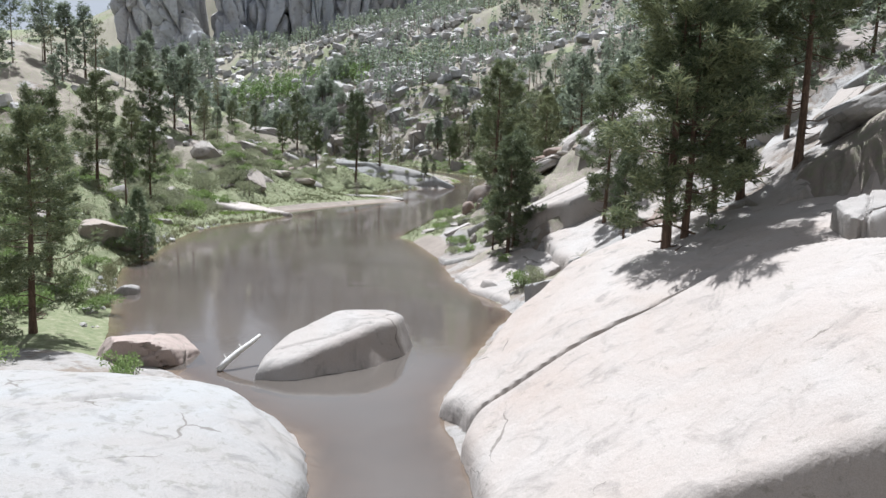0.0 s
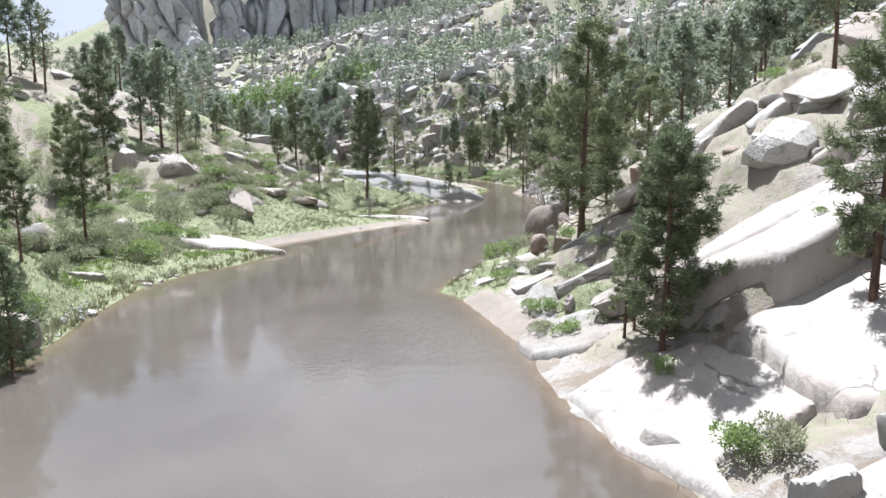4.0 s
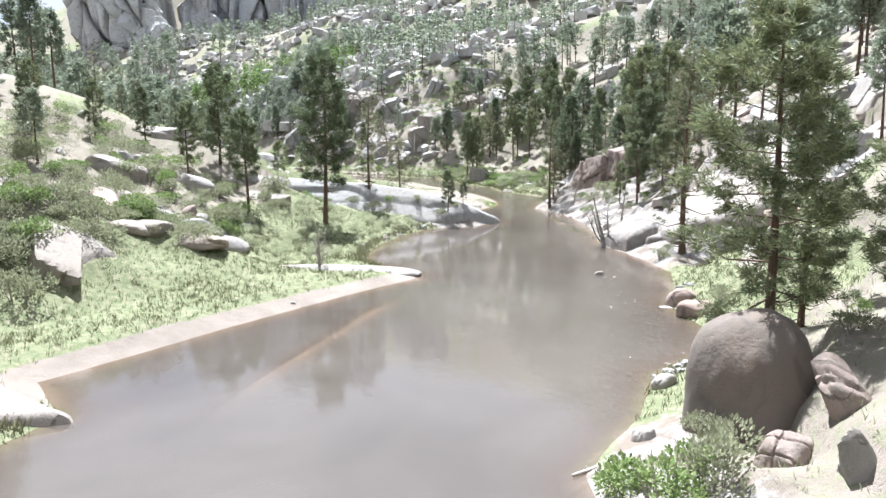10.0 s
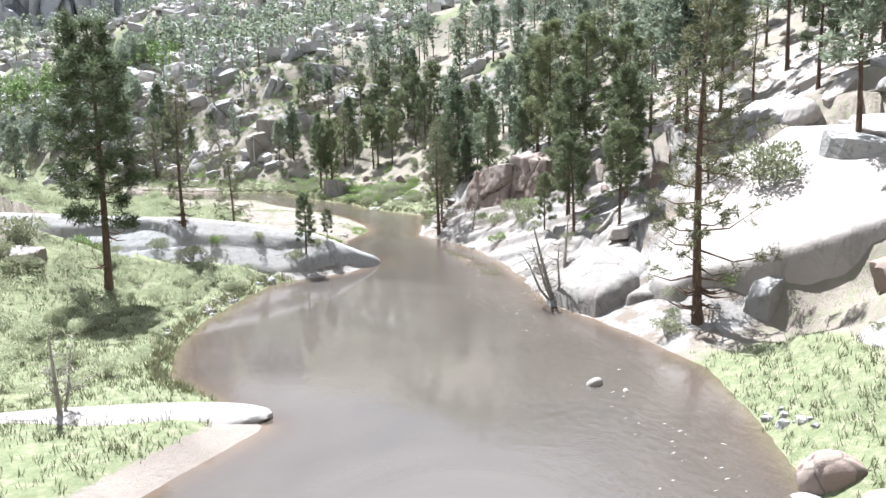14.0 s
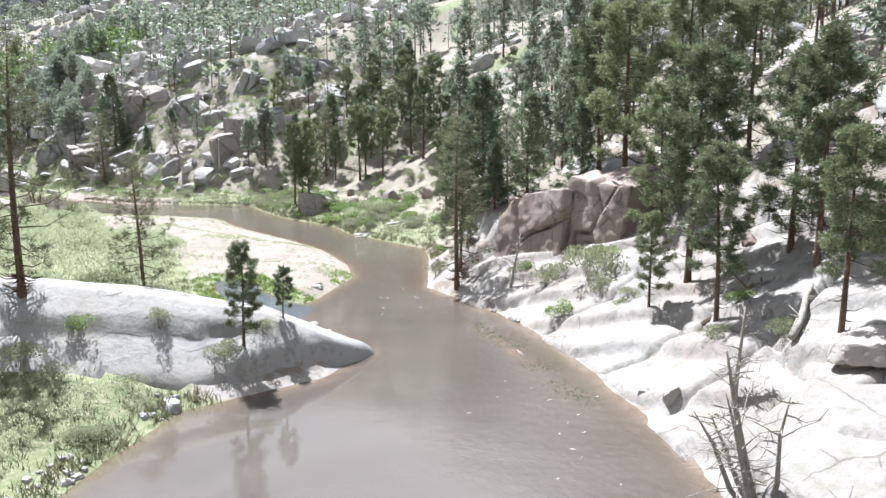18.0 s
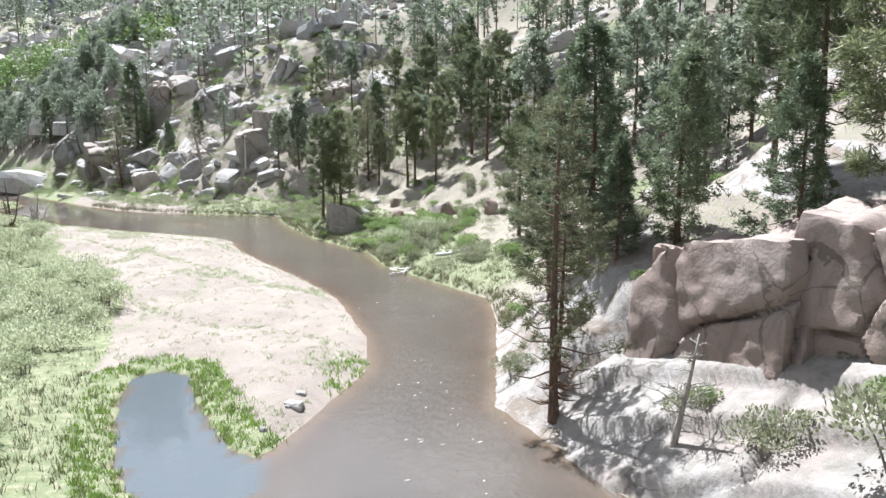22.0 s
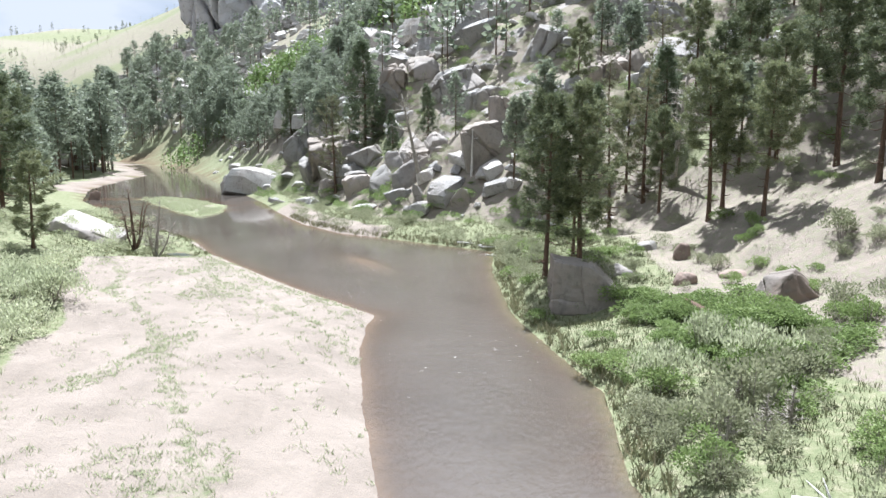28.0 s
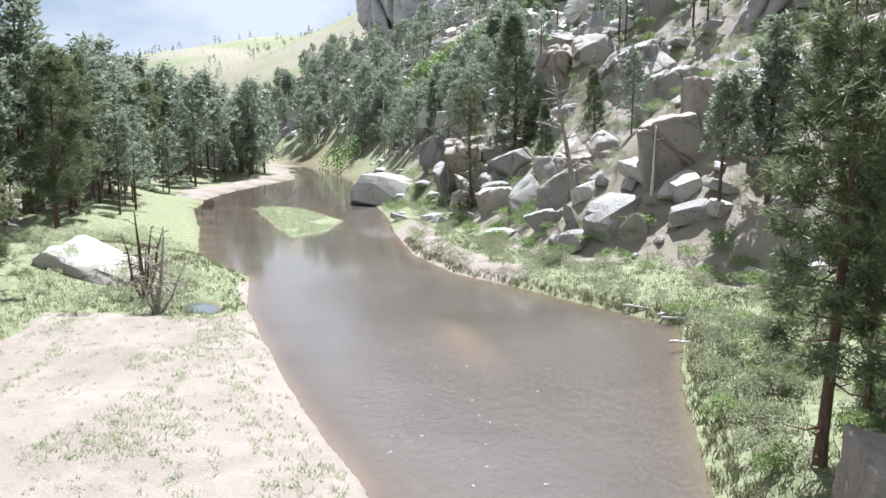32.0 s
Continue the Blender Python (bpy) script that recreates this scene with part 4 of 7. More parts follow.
RIVER_TREES_F = [
    ("pine", 1, -11.8, 117.0, 18.5, 0, TALL), ("sparse", 1, -7.6, 127.4, 12.3, 0, THIN), ("sparse", 0, -4.2, 140.5, 9.6, 60, THIN), ("pine", 1, 2.5, 125.8, 5.6, 20, SMALL),
    ("pine", 3, 4.5, 127.6, 3.2, 200, SMALL), ("pine", 2, -25.5, 124, 12, 45, TALL), ("fir", 0, -29.8, 289.8, 19, 0, SPIRE), ("sparse", 0, -30.5, 276, 16, 0, THIN), ("fir", 1, -20.6, 276.4, 7.5, 0, SPIRE),
    ("fir", 1, -14.9, 277.2, 8.4, 0, SPIRE), ("pine", 2, -70.9, 248.1, 19, 0, TALL), ("pine", 0, -62, 240, 18, 70, TALL), ("pine", 2, -36.8, 216.4, 8.7, 140, BROAD), ("pine", 1, -80, 256, 20, 200, TALL),
]
RIVER_TREES_G = [
    ("pine", 0, -98.6, 280.1, 19, 20, TALL), ("pine", 1, -109.7, 295.2, 20, 80, TALL), ("pine", 3, -130.8, 328.6, 19, 20, TALL), ("pine", 0, -90, 268, 19, 120, TALL), ("fir", 1, -57.1, 318, 12, 0, SPIRE),
    ("pine", 0, 9.4, 265.8, 11, 0, TALL),
]
NEAR_TREES = RIVER_TREES_A + RIVER_TREES_B + RIVER_TREES_C + RIVER_TREES_D + RIVER_TREES_E + RIVER_TREES_F + RIVER_TREES_G + RIVER_TREES_H
PLAIN_NEAR = {"pine": "pine_tree", "sparse": "thin_pine_tree", "fir": "spruce_tree"}
for kind, variant, x, y, height, turn, label in NEAR_TREES:
    plant(kind, variant, x, y, height, turn, label, PLAIN_NEAR[kind], "pines along the river", wide=1.2 if label == BROAD and y > 150 else 1.08 if label == BROAD else 1.0)

# trees on the slopes that can be told apart
rng = random.Random(5)
CLEAR = [(x, y) for _, _, x, y, _, _, _ in NEAR_TREES]
spots = []
while len(spots) < 11500:
    spots.append((rng.uniform(-300, 220), rng.uniform(-60, 640)) if len(spots) < 9800 else (rng.uniform(-175, -40), rng.uniform(225, 410)))
sx, sy = np.array(spots).T
f_aspen = line_distance(sx, sy, np.array([(-66.0, 362.0), (-128.0, 446.0)]))
f_h, f_sand, f_grass, f_rock, f_dry, f_d, f_right, f_wet = fields(sx, sy)
clump = wave_noise(sx, sy, 26, 41) + 0.5 * wave_noise(sx, sy, 9, 42)
slope_trees, far_trees, valley_trees = [], [], []
for i, (x, y) in enumerate(spots):
    d = f_d[i]
    if f_wet[i] or f_aspen[i] < 13:
        continue
    if f_right[i]:
        low = 16 if y < 50 else 12 if y < 150 else 20 if y < 236 else 9
        want = (0.34 if y < 230 else 0.24) + 0.5 * clump[i] + (0.3 if d > 22 else 0.06)
        if 60 < y < 165 and d < 48:
            want += 0.22
        if y > 235 and x > -45 and d < 34:
            want += 0.05 if d > 14 else -0.2
        if y > 330 and d > 45:
            want -= 0.16
        if y > 300 and x < -60 and d < 40:
            want += 0.6 if (d < 20 or x < -110) else 0.1
    else:
        low = 20 if y < 120 else 40 if y < 175 else 34 if y < 216 else 19 if y < 258 else 8
        want = 0.12 + 0.5 * clump[i] + (0.2 if d > 45 else 0) + (0.75 if y > 212 else 0)
    if d < low or rng.random() > want:
        continue
    if any((x - a) ** 2 + (y - b) ** 2 < 12 for a, b in CLEAR):
        continue
    reach = min(math.hypot(x - 4, y - t) for t in (-39, 0, 40, 90, 140, 188))
    if f_right[i] and y > 228 and x < -38 and 24 < d < 130 and rng.random() < 0.25:
        continue
    if y > 228 and x < -38 and d < 75:
        if rng.random() < (0.85 if f_right[i] else 0.5):
            valley_trees.append((x, y, f_h[i], rng.uniform(6, 12.5) if f_right[i] and x > -120 else rng.choice((9, 12, 15, 19, 23)) * rng.uniform(0.85, 1.15)))
        continue
    (slope_trees if reach < 100 and len(slope_trees) < 640 else far_trees).append((x, y, f_h[i]))
slope_trees.sort(key=lambda p: min(math.hypot(p[0] - 6, p[1] - t) for t in (-39, 0, 40, 90, 140, 188)))
for i, (x, y, z) in enumerate(slope_trees[:340]):
    sparse = rng.random() < 0.16
    plant("midsparse" if sparse else "mid", rng.randrange(9), x, y, rng.uniform(6.5, 14.5), rng.uniform(0, 360), THIN if sparse else "grey-green pine standing on the open hillside",
          "thin_hill_pine" if sparse else "hill_pine", "pines on the hillsides", z=z)


def joined(places, sources, stride, name, mat, parent, wide=1.0):
    """One mesh of many copies of a few source meshes made of quads, every stride-th quad kept."""
    g = random.Random(len(places))
    soup = []
    base = [np.array([v.co[:] for v in me.vertices]).reshape(-1, 4, 3)[::stride] for me in sources]
    for x, y, z, h in places:
        p = base[int(x * 7 + y * 3) % len(base)].reshape(-1, 3) * (h / 12 * wide, h / 12 * wide, h / 12)
        a = g.uniform(0, 6.28)
        c, s_ = math.cos(a), math.sin(a)
        soup.append(np.stack([p[:, 0] * c - p[:, 1] * s_ + x, p[:, 0] * s_ + p[:, 1] * c + y, p[:, 2] + z], 1))
    v = np.concatenate(soup)
    return part(name, mesh_from(name, v.tolist(), np.arange(len(v)).reshape(-1, 4).tolist(), False), mat, parent)


def wood_of(places, stride, name, label, mat=None, wide=1.15):
    root = tagged(new(name), label, "woods", kind="stuff")
    stems = Soup()
    for x, y, z, h in places:
        stems.tube([(x, y, z - 0.5), (x, y, z + h * 0.5), (x, y, z + h * 0.95)], [0.014 * h, 0.009 * h, 0.002 * h], 4)
    part("trunks", stems.mesh("trunks"), BARK, root)
    joined(places, [m[2] for m in PINE_MID], stride, "crowns", mat or NEEDLES, root, wide)
    return root


# these woods take the needle colour with haze painted in
wood_of([(x, y, z, rng.uniform(6.5, 14.5)) for x, y, z in slope_trees[340:]], 2, "hillside_woods", "open grey-green conifer woods climbing the hillsides", HAZED_NEEDLES)

# ---- far woods, as one mass each ----
def forest(name, places, mat, label, scale=(7, 15), blades=38, cone=0.6):
    rng = random.Random(len(places) + 3)
    wood, crown = Soup(), Soup()
    for x, y, z in places:
        h = rng.uniform(*scale)
        r = h * rng.uniform(0.12, 0.19)
        wood.tube([(x, y, z - 0.5), (x, y, z + h * 0.85)], [0.016 * h, 0.004 * h], 3)
        for k in range(blades):
            u = rng.uniform(0.18, 0.98)
            a = rng.uniform(0, 6.283)
            q = r * ((1 - u) ** (0.5 + 0.4 * cone) + 0.08) * rng.uniform(0.3, 1.0)
            p = Vector((x + q * math.cos(a), y + q * math.sin(a), z + h * u))
            crown.blade(p, (math.cos(a), math.sin(a), rng.uniform(-0.5, 0.6)), h * 0.12, h * 0.045, rng)
    root = tagged(new(name), label, "woods", kind="stuff")
    part("trunks", wood.mesh("trunks"), BARK, root)
    part("crowns", crown.mesh("crowns"), mat, root)
    return root


rng = random.Random(8)
# both woods wear the pale blue-grey needles that stand in for haze
wood_of(valley_trees, 2, "valley_woods", "tall grey-green conifers crowding both banks of the upper valley", HAZED_NEEDLES, 1.25)
forest("far_woods", far_trees, HAZED_NEEDLES, "distant grey-green conifer woods scattered over the mountain slopes")
aspens = []
for i in range(420):
    u = rng.random()
    x = -150 + 190 * u + rng.gauss(0, 7)
    y = 395 - 0.35 * x + rng.gauss(0, 13) - 28 * (1 - u)
    aspens.append((x, y, ground_at(x, y)))
for i in range(60):
    x, y = -38 + rng.gauss(0, 7), 345 + rng.gauss(0, 7)
    aspens.append((x, y, ground_at(x, y)))
for i in range(130):
    u = rng.random()
    x, y = -68 - 60 * u + rng.gauss(0, 5), 368 + 80 * u + rng.gauss(0, 5)
    aspens.append((x, y, ground_at(x, y)))
forest("aspen_grove", aspens, ASPEN, "bright green aspen groves in the gully across the hill", (5, 9), 40, 0.0)

ridge = []
while len(ridge) < 500:
    x, y = rng.uniform(-1100, -330), rng.uniform(420, 1100)
    if wave_noise(np.array([x]), np.array([y]), 90, 44)[0] + rng.uniform(-0.4, 0.4) > 0:
        ridge.append((x, y, ground_at(x, y)))
forest("ridge_woods", ridge, NEEDLES, "thin distant pines on the far ridge", (6, 11), 40)
brush = []
while len(brush) < 3600:
    x, y = rng.uniform(-1150, -250), rng.uniform(430, 1150)
    brush.append((x, y))
bz = fields(*np.array(brush).T)[0]
forest("ridge_brush", [(x, y, z) for (x, y), z in zip(brush, bz)], SAGE, "grey-green brush dotted over the far ridge", (2.5, 6), 7, 0.0)

# ---- rocks ----
def ball_grid(n):
    """Points and quads of a cube blown up to a ball, n quads along each edge."""
    index, pts, quads = {}, [], []

    def vert(p):
        key = tuple(round(c * 1000) for c in p)
        if key not in index:
            index[key] = len(pts)
            pts.append(p)
        return index[key]

    for axis in range(3):
        for sgn in (-1, 1):
            for i in range(n):
                for j in range(n):
                    q = []
                    for a, b in ((i, j), (i + 1, j), (i + 1, j + 1), (i, j + 1)):
                        u, v = math.tan((2 * a / n - 1) * math.pi / 4), math.tan((2 * b / n - 1) * math.pi / 4)
                        c = [0, 0, 0]
                        c[axis], c[(axis + 1) % 3], c[(axis + 2) % 3] = sgn, u, v
                        q.append(vert(tuple(c)))
                    quads.append(q if sgn > 0 else q[::-1])
    p = np.array(pts, float)
    return p / np.linalg.norm(p, axis=1)[:, None], quads


BALLS = {n: ball_grid(n) for n in (2, 3, 5, 14, 26, 44)}


def noise3(p, size, seed):
    """Value noise of about -1 to 1 at points in space."""
    q = p / size + seed * 3.17
    i = np.floor(q)
    f = q - i
    f = f * f * (3 - 2 * f)
    out = 0
    for a in (0, 1):
        for b in (0, 1):
            for c in (0, 1):
                s = np.sin((i[:, 0] + a) * 127.1 + (i[:, 1] + b) * 311.7 + (i[:, 2] + c) * 74.7 + seed) * 43758.5453
                w = (f[:, 0] if a else 1 - f[:, 0]) * (f[:, 1] if b else 1 - f[:, 1]) * (f[:, 2] if c else 1 - f[:, 2])
                out = out + w * ((s - np.floor(s)) * 2 - 1)
    return out


def rock_points(seed, shape, n, cuts=7):
    """A unit rock: a body bounded by tilted planes with worn edges, a rough skin and a few open joints."""
    rng = random.Random(seed)
    u = BALLS[n][0]
    planes = []

    def add(v, c):
        v = np.array(v, float)
        planes.append((v / np.linalg.norm(v), c))

    if shape == "dome":
        sharp = 2.6 if cuts < 5 else 4
        for v in ((1, 0, 0), (-1, 0, 0), (0, 1, 0), (0, -1, 0), (0, 0, 1), (0, 0, -1)):
            add((v[0] + rng.gauss(0, 0.1), v[1] + rng.gauss(0, 0.1), v[2]), 1.0)
        for i in range(cuts):
            add((rng.gauss(0, 1), rng.gauss(0, 1), rng.gauss(0.4, 0.5)), rng.uniform(0.85, 1.0))
    elif shape == "round":
        sharp = 9
        for i in range(9 + cuts):
            add((rng.gauss(0, 1), rng.gauss(0, 1), rng.gauss(0.1, 0.8)), rng.uniform(0.8, 1.05))
        for v in ((1, 0, 0), (-1, 0, 0), (0, 1, 0), (0, -1, 0), (0, 0, 1), (0, 0, -1)):
            add(v, 1.0)
    else:
        flat = shape == "slab"
        sharp = 22 if flat else 55
        j = 0.015 if cuts < 2 else 0.1 if flat else 0.2
        for v in ((1, 0, 0), (-1, 0, 0), (0, 1, 0), (0, -1, 0)):
            add((v[0] + rng.gauss(0, j), v[1] + rng.gauss(0, j), rng.gauss(0.1, j)), 1.0 if cuts < 2 else rng.uniform(0.85, 1.0))
        add((rng.gauss(0, 0.03 if flat else 0.22), rng.gauss(0, 0.03 if flat else 0.22), 1), 0.95)
        add((0, 0, -1), 1.0)
        for _ in range(cuts):
            add((rng.gauss(0, 1), rng.gauss(0, 1), rng.gauss(0.1, 0.25) if flat else rng.gauss(0.35, 0.6)), rng.uniform(0.9, 1.15) if flat else rng.uniform(0.78, 1.16))
    total = sum((np.maximum(u @ v, 0) / c) ** sharp for v, c in planes)
    p = u / (total ** (1 / sharp))[:, None]
    p = p / np.abs(p).max(0)
    k = 0.05 if shape == "round" else 0.028 if shape in ("dome", "slab") else 0.035
    s = k * noise3(p, 0.7, seed) + 0.6 * k * noise3(p, 0.3, seed + 1) + 0.4 * k * noise3(p, 0.13, seed + 2)
    if n >= 14 and cuts > 2 and shape != "dome":
        for i in range(3):
            v = np.array([rng.gauss(0, 1), rng.gauss(0, 1), rng.gauss(0, 0.5)])
            v /= np.linalg.norm(v)
            far = p @ v - rng.uniform(-0.55, 0.55) + 0.08 * noise3(p, 0.5, seed + 5 + i)
            s = s - (0.1 if n > 20 else 0.06) * np.exp(-(far / (0.03 if n > 20 else 0.05)) ** 2) + (0.03 * (far > 0) if shape != "round" else 0)
    return p * (1 + s)[:, None]


def slope_at(x, y, r=2.0):
    z = fields(np.array([x - r, x + r, x, x]), np.array([y, y, y - r, y + r]))[0]
    return Vector((-(z[1] - z[0]) / (2 * r), -(z[3] - z[2]) / (2 * r), 1)).normalized()


STONE = {"C": GRANITE_BUTTRESS, "F": GRANITE_SPLIT, "P": GRANITE_PINK, "B": GRANITE_BROWN, "G": GRANITE, "Y": GRANITE_GREY, "R": GRANITE_RED, "D": GRANITE_HAZED, "K": GRANITE_VARNISHED}
STONE_WORDS = {"C": "pale buttress granite", "F": "fractured pale granite", "P": "pinkish granite", "B": "grey-brown granite", "G": "pale sunlit granite", "Y": "grey weathered granite", "R": "reddish-brown granite", "D": "dark grey granite", "K": "dark weathered granite"}
SHAPE_WORDS = {"round": ("boulder", "rounded {} boulder on the bank"), "block": ("rock_block", "angular {} block among the rocks"),
               "dome": ("boulder", "smooth {} boulder on the bank"), "slab": ("rock_slab", "broad {} slab dipping to the river"), "ledge": ("rock_ledge", "{} ledge with an undercut face")}


def rock(stone, shape, x, y, w, d, h, turn, z=None, n=14, label="", name="", lie=None, cuts=7, top=None, face=None):
    """A rock on the ground, w wide, d deep, h high above it. Slabs lie along the slope. top: the height of its crest."""
    hillside = stone == "Y" and x < -14 and 15 < y < 135
    if hillside:
        stone, w, h, turn = "B", 1.2 * w, 0.55 * h, turn - 25
    p = rock_points(100 + int(abs(x) * 37 + abs(y) * 11) % 5000, shape, n, cuts)
    base = ground_at(x, y) if z is None else z
    if top is not None:
        h = top - base
    if shape == "slab":
        half = 0.4 * h + 0.34
        p = p * (w / 2 * 1.04, d / 2 * 1.04, half)
        up = slope_at(x, y, max(1.5, 0.3 * min(w, d))) if lie is None else Vector(lie).normalized()
        m = Vector((0, 0, 1)).rotation_difference(up).to_matrix().to_4x4() @ pose(0, 0, 0, 0, 0, turn)
        lift = 0.2 * h - 0.4
        if face is not None:
            base, lift = face, -0.94 * half
        m = Matrix.Translation(Vector((x, y, base)) + up * lift) @ m
    else:
        sink = 0.2 if z is not None or shape == "round" else -0.1
        p = p * (w / 2, d / 2, (1 - sink) * h + 0.15)
        m = pose(x, y, base + sink * h - 0.15, 0, 0, turn)
        if z is None and shape != "round":
            up = slope_at(x, y, 2.0).lerp(Vector((0, 0, 1)), 0.0 if hillside else 0.35)
            m = Matrix.Translation(m.translation) @ Vector((0, 0, 1)).rotation_difference(up).to_matrix().to_4x4() @ pose(0, 0, 0, 0, 0, turn)
    kind, words = SHAPE_WORDS[shape]
    me = mesh_from(kind, p.tolist(), BALLS[n][1])
    me.set_sharp_from_angle(angle=radians(32))
    me.materials.append(STONE[stone])
    ob = new(name or kind, me)
    ob.matrix_basis = m
    return tagged(ob, label or words.format(STONE_WORDS[stone]), "rock")


def crag(stone, x, y, w, d, z0, z1, turn, label, name, seed, cells=14, amp=0.4, groove=0.45, gap=0.14, stretch=(1, 1, 0.6), cuts=4, tilt=(0, 0)):
    """A large solid rock mass, its skin split by joints into blocks that stand out unevenly."""
    half = np.array([w / 2, d / 2, (z1 - z0) / 2])
    unit = rock_points(seed, "block", 44, cuts)
    p = unit * half
    g = np.random.default_rng(seed)
    q = p * stretch
    q = q + np.stack([noise3(p, 0.25 * w, seed + k) for k in range(3)], 1) * 0.025 * w
    sites = g.uniform(-1.05, 1.05, (cells, 3)) * half * stretch
    far = np.sqrt(((q[:, None, :] - sites[None]) ** 2).sum(2))
    order = np.argsort(far, 1)[:, :2]
    first, second = np.take_along_axis(far, order, 1).T
    out = unit / half
    out /= np.linalg.norm(out, axis=1)[:, None]
    shift = amp * g.uniform(-0.5, 0.5, cells)[order[:, 0]] - groove * np.exp(-((second - first) / gap) ** 2)
    shift = shift + 0.12 * amp * noise3(p, 0.06 * w, seed + 7)
    me = mesh_from(name, (p + out * shift[:, None]).tolist(), BALLS[44][1])
    me.set_sharp_from_angle(angle=radians(24))
    me.materials.append(STONE[stone])
    ob = new(name, me)
    ob.matrix_basis = pose(x, y, (z0 + z1) / 2, tilt[0], tilt[1], turn)
    return tagged(ob, label, "rock")


def bedrock(name, ring, top, label, stone="G", cracks=(), res=0.16, lip=0.7, foot=-0.8, steep=5.0, dent=0.4, gap=0.14):
    """A sheet of bedrock over a ring of the plan: a gently uneven top, worn brinks and steep sides down to its foot."""
    (x0, y0), (x1, y1) = ring.min(0) - 1.6, ring.max(0) + 1.6
    ax, ay = np.arange(x0, x1, res), np.arange(y0, y1, res)
    qx, qy = (a.ravel() for a in np.meshgrid(ax, ay))
    d = line_distance(qx, qy, ring, True) * np.where(inside(qx, qy, ring), 1, -1)
    d = d + 0.22 * wave_noise(qx, qy, 2.1, 3) + 0.08 * wave_noise(qx, qy, 0.7, 4)
    z = top(qx, qy) + 0.09 * wave_noise(qx, qy, 4.3, 5) + 0.03 * wave_noise(qx, qy, 1.1, 6) + 0.012 * wave_noise(qx, qy, 0.4, 8)
    u = np.clip(d, 0, lip)
    z = z - (lip - np.sqrt(np.maximum(lip * lip - (lip - u) ** 2, 0))) + np.minimum(d, 0) * steep
    for line in cracks:
        z = z - dent * np.exp(-((line_distance(qx, qy, np.array(line, float)) + 0.03 * wave_noise(qx, qy, 0.6, 9)) / gap) ** 2)
    z = np.maximum(z, foot)
    quads = np.array(grid_faces(len(ax), len(ay)))
    quads = quads[(d[quads].max(1) > -1.4) & (z[quads].max(1) > foot)]
    used, where_ = np.unique(quads, return_inverse=True)
    me = mesh_from(name, np.stack([qx, qy, z], 1)[used].tolist(), where_.reshape(-1, 4).tolist())
    me.set_sharp_from_angle(angle=radians(40))
    me.materials.append(STONE[stone])
    return tagged(new(name, me), label, "rock")


BOULDERS_A = [
    ("Y", -16.1, 9.9, 1.5, 1.3, 0.9, 0),
    ("R", 8.5, 43.6, 1.7, 1.5, 1.0, 0),
    ("Y", -23.7, 89.8, 3.4, 3.1, 1.3, 0),
    ("Y", -18.8, 91.9, 4.8, 4.3, 1.2, 0),
    ("G", 10.3, 63.9, 1.1, 1, 0.6, 1),
    ("G", 7.6, 57.6, 0.9, 0.8, 0.4, 1),
    ("Y", -22.7, 91.5, 4.2, 3.8, 1.4, 1),
    ("Y", -18.8, 93.4, 4.2, 3.8, 1.1, 1),
    ("P", 16.8, 80.3, 2.2, 1.9, 0.9, -10),
]
BOULDERS_B = [
    ("P", 16.8, 77.4, 2.8, 2.5, 0.6, -10),
    ("G", 15.6, 79.8, 1.1, 1, 0.2, -10),
    ("R", 19.3, 212, 1.7, 1.5, 0.8, 1),
    ("G", 22.9, 155.3, 1.7, 1.5, 0.5, 1),
    ("R", 22.7, 213.5, 2.1, 1.9, 0.4, 13),
    ("Y", 17.2, 222.8, 2.1, 1.9, 0.6, 13),
    ("R", 19.8, 219.7, 1.4, 1.2, 1.2, 13),
]
BLOCKS_A = [
    ("Y", 11.5, 6.8, 2.4, 1.9, 1.1, 0),
    ("Y", 14.3, 7.5, 1.7, 1.3, 1.1, 0),
    ("R", 16.9, 42.5, 3.1, 2.5, 1.7, 0),
    ("R", 10.2, 42.0, 1.8, 1.5, 1.2, 0),
    ("G", 8.6, 29.8, 0.9, 0.7, 0.7, 0),
    ("Y", -34.3, 85.8, 5.8, 4.6, 2.2, 0),
    ("Y", -27.9, 94.7, 4.7, 3.8, 2.2, 0),
    ("G", -41.3, 86.5, 4.3, 3.4, 2.2, 0),
    ("Y", 10.7, 49.6, 1.4, 1.1, 1.1, 1),
    ("Y", -28.7, 99.7, 5.1, 4.1, 2.2, 1),
    ("G", -17.2, 117.9, 2.9, 2.3, 0.7, 1),
]
BLOCKS_B = [
    ("R", 27.5, 87.4, 3.2, 2.6, 1.5, -10),
    ("G", 36.7, 106.9, 3, 2.4, 1.2, -10),
    ("G", 23, 80.7, 1.7, 1.4, 1.1, -10),
    ("R", 31.8, 117.1, 3.4, 2.6, 1.4, -14),
]
BLOCKS_C = [
    ("R", 30.1, 124, 1.9, 1.5, 0.9, -14),
    ("G", 20.5, 116.2, 1, 0.8, 0.6, -14),
    ("R", 29.1, 199.5, 2, 1.6, 1.6, 1),
    ("G", -19.3, 295.5, 7.6, 6, 2.2, 13),
    ("Y", -30.6, 283, 6, 4.6, 2, 13),
    ("R", -80.7, 280.9, 2.7, 2.2, 2.1, 26),
    ("G", -51.6, 316.5, 5.6, 4.4, 1.8, 26),
]
